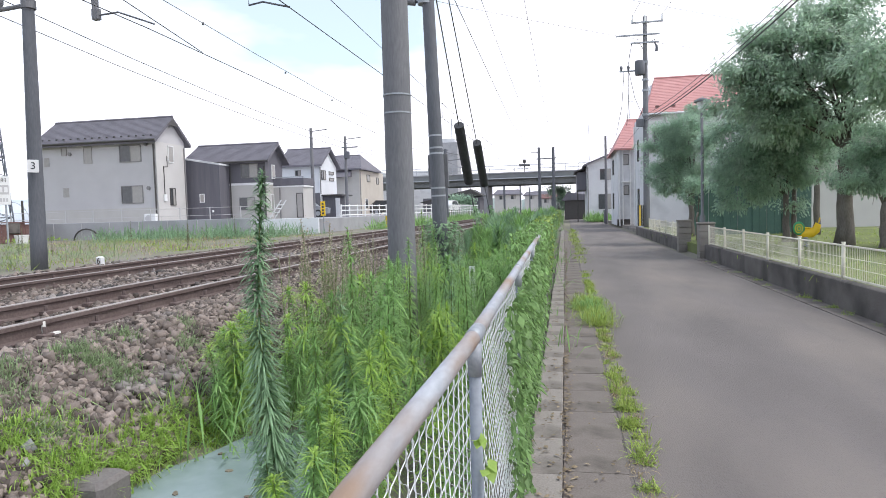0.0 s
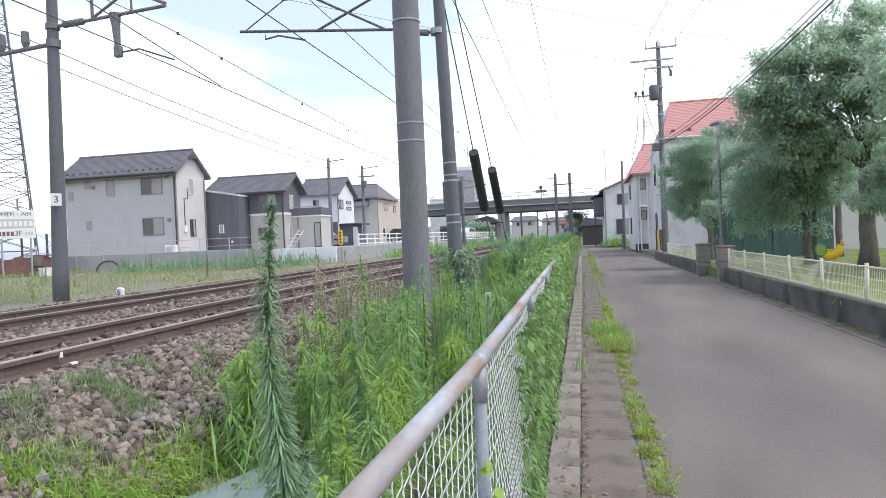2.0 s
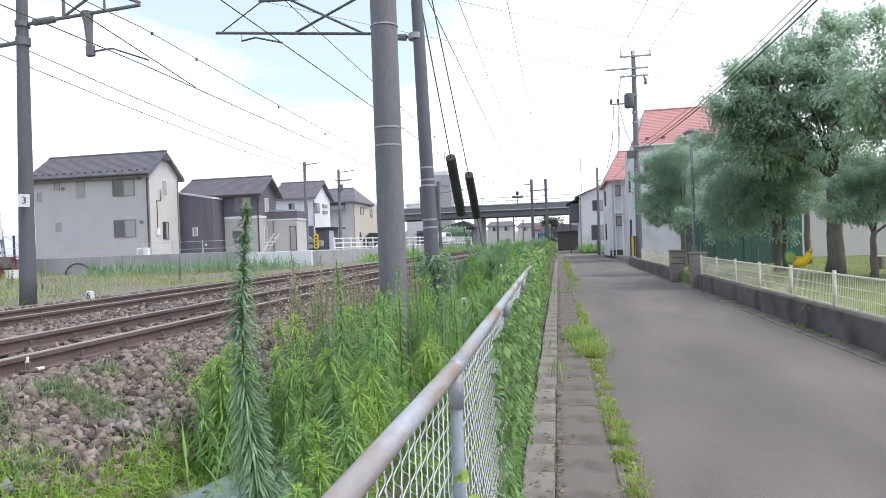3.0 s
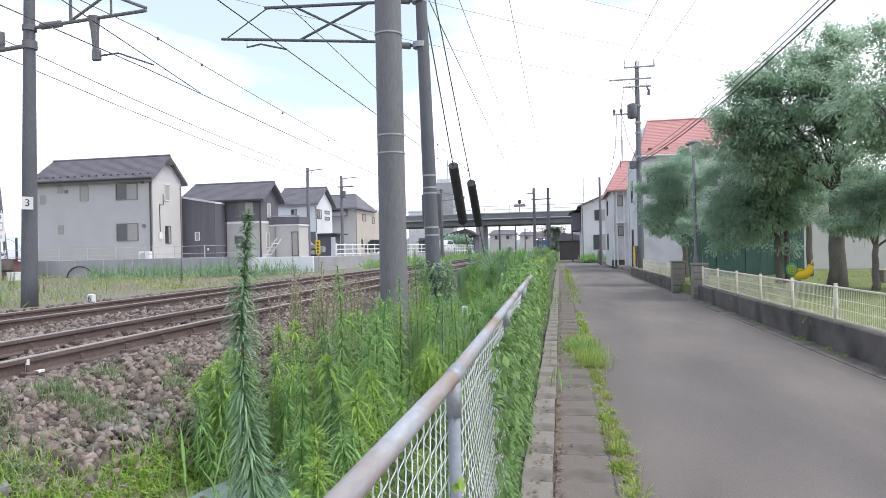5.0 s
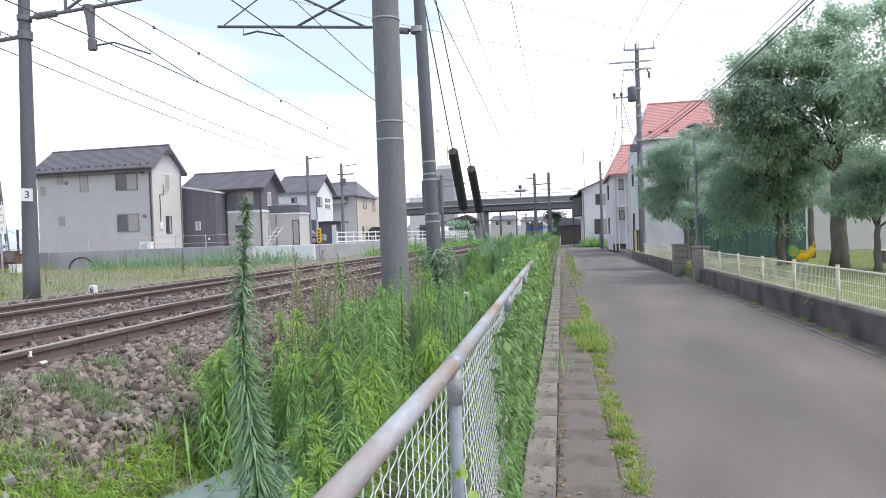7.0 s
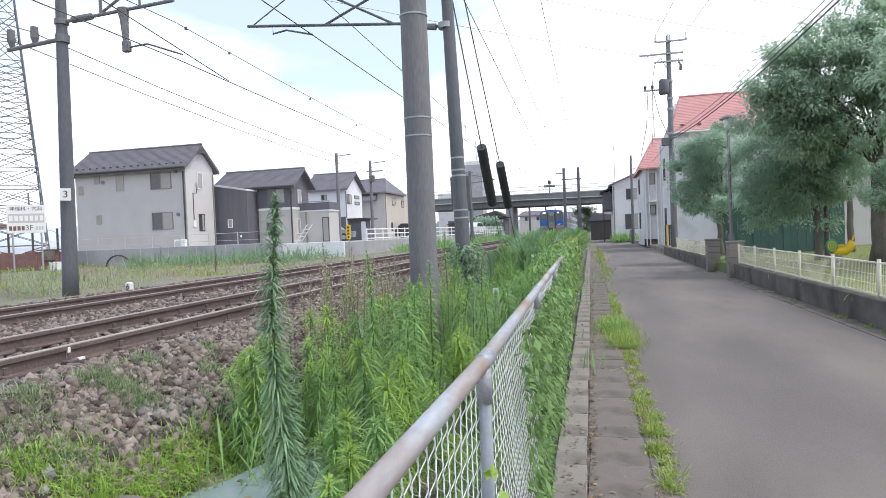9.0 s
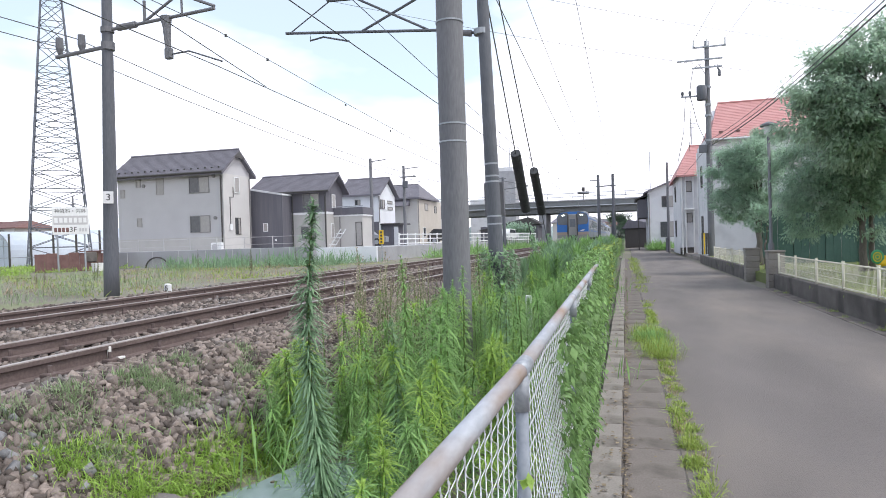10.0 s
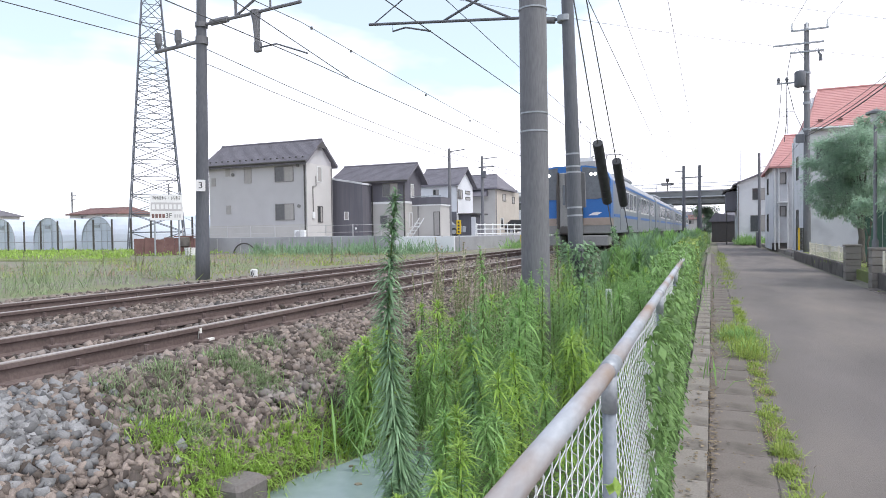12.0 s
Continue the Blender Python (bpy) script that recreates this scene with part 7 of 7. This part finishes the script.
def bench(x, y, turn):
    b = thing("park_bench", "plain wooden park bench on short legs", "bench", "benches of the park", at=(x, y, 0.3), turn=turn)
    for k in range(3):
        part("slat", Shape().box(-0.85, 0.85, -0.2 + 0.14 * k, -0.08 + 0.14 * k, 0.38, 0.42, 0.008), M_TAN_WALL, b)
    for sx in (-0.6, 0.6):
        part("leg", Shape().box(sx - 0.05, sx + 0.05, -0.18, 0.18, 0, 0.38, 0.01), M_CONC, b)


bench(9.2, 17.0, -10), bench(10.4, 22.5, 5)
shd = thing("green_shed", "dark green corrugated sheet fence at the park's edge", "shed")
for k in range(16):
    x = 5.2 + 0.28 * k
    part("sheet", Shape().box(x, x + 0.27, 28.6 + 0.03 * (k % 2), 28.66 + 0.03 * (k % 2), 0.25, 2.5, 0.01), M_GREEN_SHEET, shd)
    if k % 4 == 0:
        part("post", Shape().box(x, x + 0.08, 28.7, 28.8, 0.2, 2.5), M_FRAME, shd)
hl = thing("park_hall", "long low cream building behind the park", "building")
part("wall", Shape().box(9.5, 40, 34, 40, 0.2, 4.6), M_CREAM_WALL, hl)
part("roof", Shape().box(9.2, 40, 33.6, 40.3, 4.6, 4.9, 0.03), M_GREY_WALL, hl)
for k in range(6):
    window(hl, 16.0 + 3.4 * k, 34, 1.8, 1.8, 1.6, "-y", M_WHITE)
tree("young_tree", "low dark forked tree beside the big cherry tree", (8.15, 19.0, 0.3), (0.1, 1.2), [(-0.9, 0, 1.95, 0.7, 0.6, 0.55), (-0.3, 0, 2.1, 0.8, 0.7, 0.75), (0.4, 0, 2.2, 0.8, 0.7, 0.75), (-0.75, 0, 1.55, 0.65, 0.5, 0.35), (1.15, 0, 2.1, 0.85, 0.8, 0.75), (-0.1, 0, 2.65, 0.8, 0.6, 0.45)], 30000, 0.085, 68, 5)
tree("young_tree", "small bare-stemmed tree behind the gate pillar", (3.95 + 0.6, 24.6, 0.3), (0.045, 1.0), [(0, 0, 1.6, 0.45, 0.45, 0.4)], 700, 0.1, 69, 4)
tree("young_tree", "slim bare-trunked tree at the back of the park", (9.3, 27.0, 0.3), (0.13, 2.6), [(0, 0, 3.6, 1.1, 1.0, 0.9)], 5000, 0.14, 70, 5)
tree("young_tree", "slim second stem beside the dense park tree", (7.15, 22.7, 0.3), (0.09, 1.9), [(0.1, 0, 2.6, 0.9, 0.7, 0.6)], 6000, 0.1, 77, 4)
grass("park_grass", 9000, 4.1, 16, 6, 30, 0.14, M_GRASS, "patchy lawn grass and weeds", 72, 500, 0.25, lambda x: 0.3, width=0.012)
grass("wall_foot_grass", 900, 3.72, 3.88, 3, 19, 0.1, M_GRASS, "thin grass in the dirt along the garden wall", 76, 26, 0.05, lambda x: 0.01, arch=True)
grass("hedge_foot", 1500, 2.6, 4.4, 68, 71, 0.9, M_LEAF_WEED, "low hedge before the plain house", 73, 30, 0.3, lambda x: 0.05, width=0.06)

# overhead cables from the utility pole
for dz, dx, r in ((0.0, 0.0, 0.024), (0.14, 0.05, 0.017), (0.34, 0.12, 0.013)):
    wire("service_cable", [(4.6, 40, 6.5 + dz), (5.4 + dx, -5.0, 7.2 + dz), (5.9 + dx, -40, 7.0 + dz)], r, "bundled black service cable along the lane", 0.9, 20)
for x in (-0.7, 0.95):
    wire("power_wire", [(4.62 + x, 39.86, 12.5), (6.2 + x, -10, 12.4)], 0.012, "power wire from pole to pole along the lane", 0.7, 20)
wire("service_cable", [(4.6, 40, 6.6), (3.45, 60, 5.6)], 0.015, "thin service cable between poles", 0.3)
np_ = thing("utility_pole", "slim grey service pole beside the lane", "utility pole", at=(3.5, 60, 0))
part("shaft", Shape().tube([(0, 0, 0), (0, 0, 7.8)], [0.13, 0.1], 10), M_POLE, np_)
part("arm", Shape().tube([(0, 0, 6.6), (0.6, 0, 6.7)], 0.03, 6), M_GALV, np_)
cg = thing("pole_guard", "black and yellow striped guard round the pole foot", "guard", at=(4.25, 39.6, 0.2))
for k in range(4):
    part("stripe", Shape().box(-0.2 + 0.1 * k, -0.12 + 0.1 * k, -0.1, -0.02, 0.2, 1.4, 0.01), M_YELLOW if k == 1 else M_FRAME, cg)
gt = thing("house_gate", "grey slatted gate before the houses", "gate", at=(3.3, 58, 0))
for k in range(9):
    part("slat", Shape().box(-0.03, 0.03, 0.28 * k, 0.28 * k + 0.2, 0.1, 1.3, 0.006), M_DARK_WALL, gt)
for z in (0.3, 1.1):
    part("rail", Shape().box(0.03, 0.07, 0, 2.5, z, z + 0.08), M_FRAME, gt)

grass("field_grass", 3200, -26, -11.8, 13, 33, 0.24, M_GRASS, "rough green grass among the dry stalks", 74, 50, 0.5, lambda x: 0.45, width=0.018)


def litter(n, x0, sx, y0, y1, label, seed):
    """Dead leaves and crumbs lying flat."""
    rng = np.random.default_rng(seed)
    x, y = x0 + rng.normal(0, sx, n), y0 + (y1 - y0) * rng.random(n) ** 1.5
    a = rng.uniform(0, 6.28, n)
    d_ = np.stack([np.cos(a), np.sin(a), np.full(n, 0.12)], 1)
    L = rng.uniform(0.012, 0.05, n)
    z = np.where(x < -0.065 - 0.002 * y, 0.082, 0.02)
    v, f = leaf_quads(np.stack([x, y, z + 0.004], 1), d_, L, L * 0.5, rng.uniform(0, 0.1, n), rng)
    return tagged(new("leaf_litter", fast_mesh("leaf_litter", v, f, M_DEBRIS)), label, "litter", kind="stuff")


litter(1500, -0.05, 0.018, 2, 26, "dead leaves and dirt caught along the kerb joint", 81)
litter(350, 0.1, 0.14, 2, 20, "scattered dead leaves on the gutter slabs", 82)
litter(400, -0.2, 0.05, 2, 14, "dead leaves lying on the kerb under the fence", 83)

# vine shoots on the near fence post, white marker post among the weeds
pv = thing("vine_shoot", "pale green vine leaves on the fence post", "vine", at=(-0.262, 1.63, 0))
pr = np.random.default_rng(92)
for z in (1.02, 0.94, 0.78, 0.74, 0.55, 0.36, 0.3):
    pb = np.array([[0.02, -0.01, z]] * 3) + pr.normal(0, 0.008, (3, 3))
    v_, f_ = leaf_quads(pb, pr.normal(0, 0.5, (3, 3)) + np.array([0.1, -1.0, -0.2]), np.full(3, 0.05), np.full(3, 0.035), np.full(3, 0.1), pr)
    part("leaf", fast_mesh("leaf", v_, f_, M_LEAF_BRIGHT), None, pv)
part("tendril", Shape().tube([(0.024, 0, 0.0), (0.026, -0.006, 0.4), (0.022, 0.004, 0.8), (0.025, 0, 1.05)], 0.002, 5), M_STEM, pv)
mp = thing("marker_post", "short white numbered post among the weeds", "marker", at=(-1.62, 11.0, -0.13))
part("post", Shape().box(-0.05, 0.05, -0.04, 0.04, 0, 0.78, 0.012), M_WHITE, mp)
part("mark", Shape().box(-0.02, 0.02, -0.044, -0.04, 0.6, 0.7), M_FRAME, mp)


for x, y, w_, h_, roof_ in ((-34, 190, 9, 5.6, M_ROOF_GREY), (-22, 205, 8, 6.4, M_ROOF_GREY), (-9, 230, 8, 5.2, M_BRICKRED), (3, 215, 8, 5.8, M_ROOF_GREY), (-46, 210, 10, 6.0, M_ROOF_GREY), (-16, 260, 10, 7.0, M_ROOF_GREY)):
    far_house(x, y, w_, 7, h_, "small pale house far beyond the road bridge", roof_)


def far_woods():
    """Low belt of woods and roofs along the horizon, its haze painted into the colour."""
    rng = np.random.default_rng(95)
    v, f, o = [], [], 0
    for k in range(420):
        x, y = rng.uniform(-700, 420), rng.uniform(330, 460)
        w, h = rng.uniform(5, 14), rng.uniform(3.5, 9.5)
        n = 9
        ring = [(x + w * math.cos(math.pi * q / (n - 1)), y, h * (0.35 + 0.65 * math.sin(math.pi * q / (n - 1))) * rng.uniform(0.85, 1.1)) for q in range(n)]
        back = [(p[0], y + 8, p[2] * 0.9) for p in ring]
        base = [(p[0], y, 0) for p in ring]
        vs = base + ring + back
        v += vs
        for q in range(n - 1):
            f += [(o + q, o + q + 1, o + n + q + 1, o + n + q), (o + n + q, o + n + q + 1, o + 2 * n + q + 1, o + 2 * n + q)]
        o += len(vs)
    return tagged(new("far_woods", fast_mesh("far_woods", v, f, M_WOODS_HAZED)), "belt of distant trees along the horizon, haze painted into the colour", "woods", kind="stuff")


far_woods()


def motions():
    walk(train, [(t, pose(-4.97, 34.4 + 19.65 * (11.5 - t), 0.78)) for t in (0.0, 3.0, 6.0, 9.0, 12.0)])


motions()
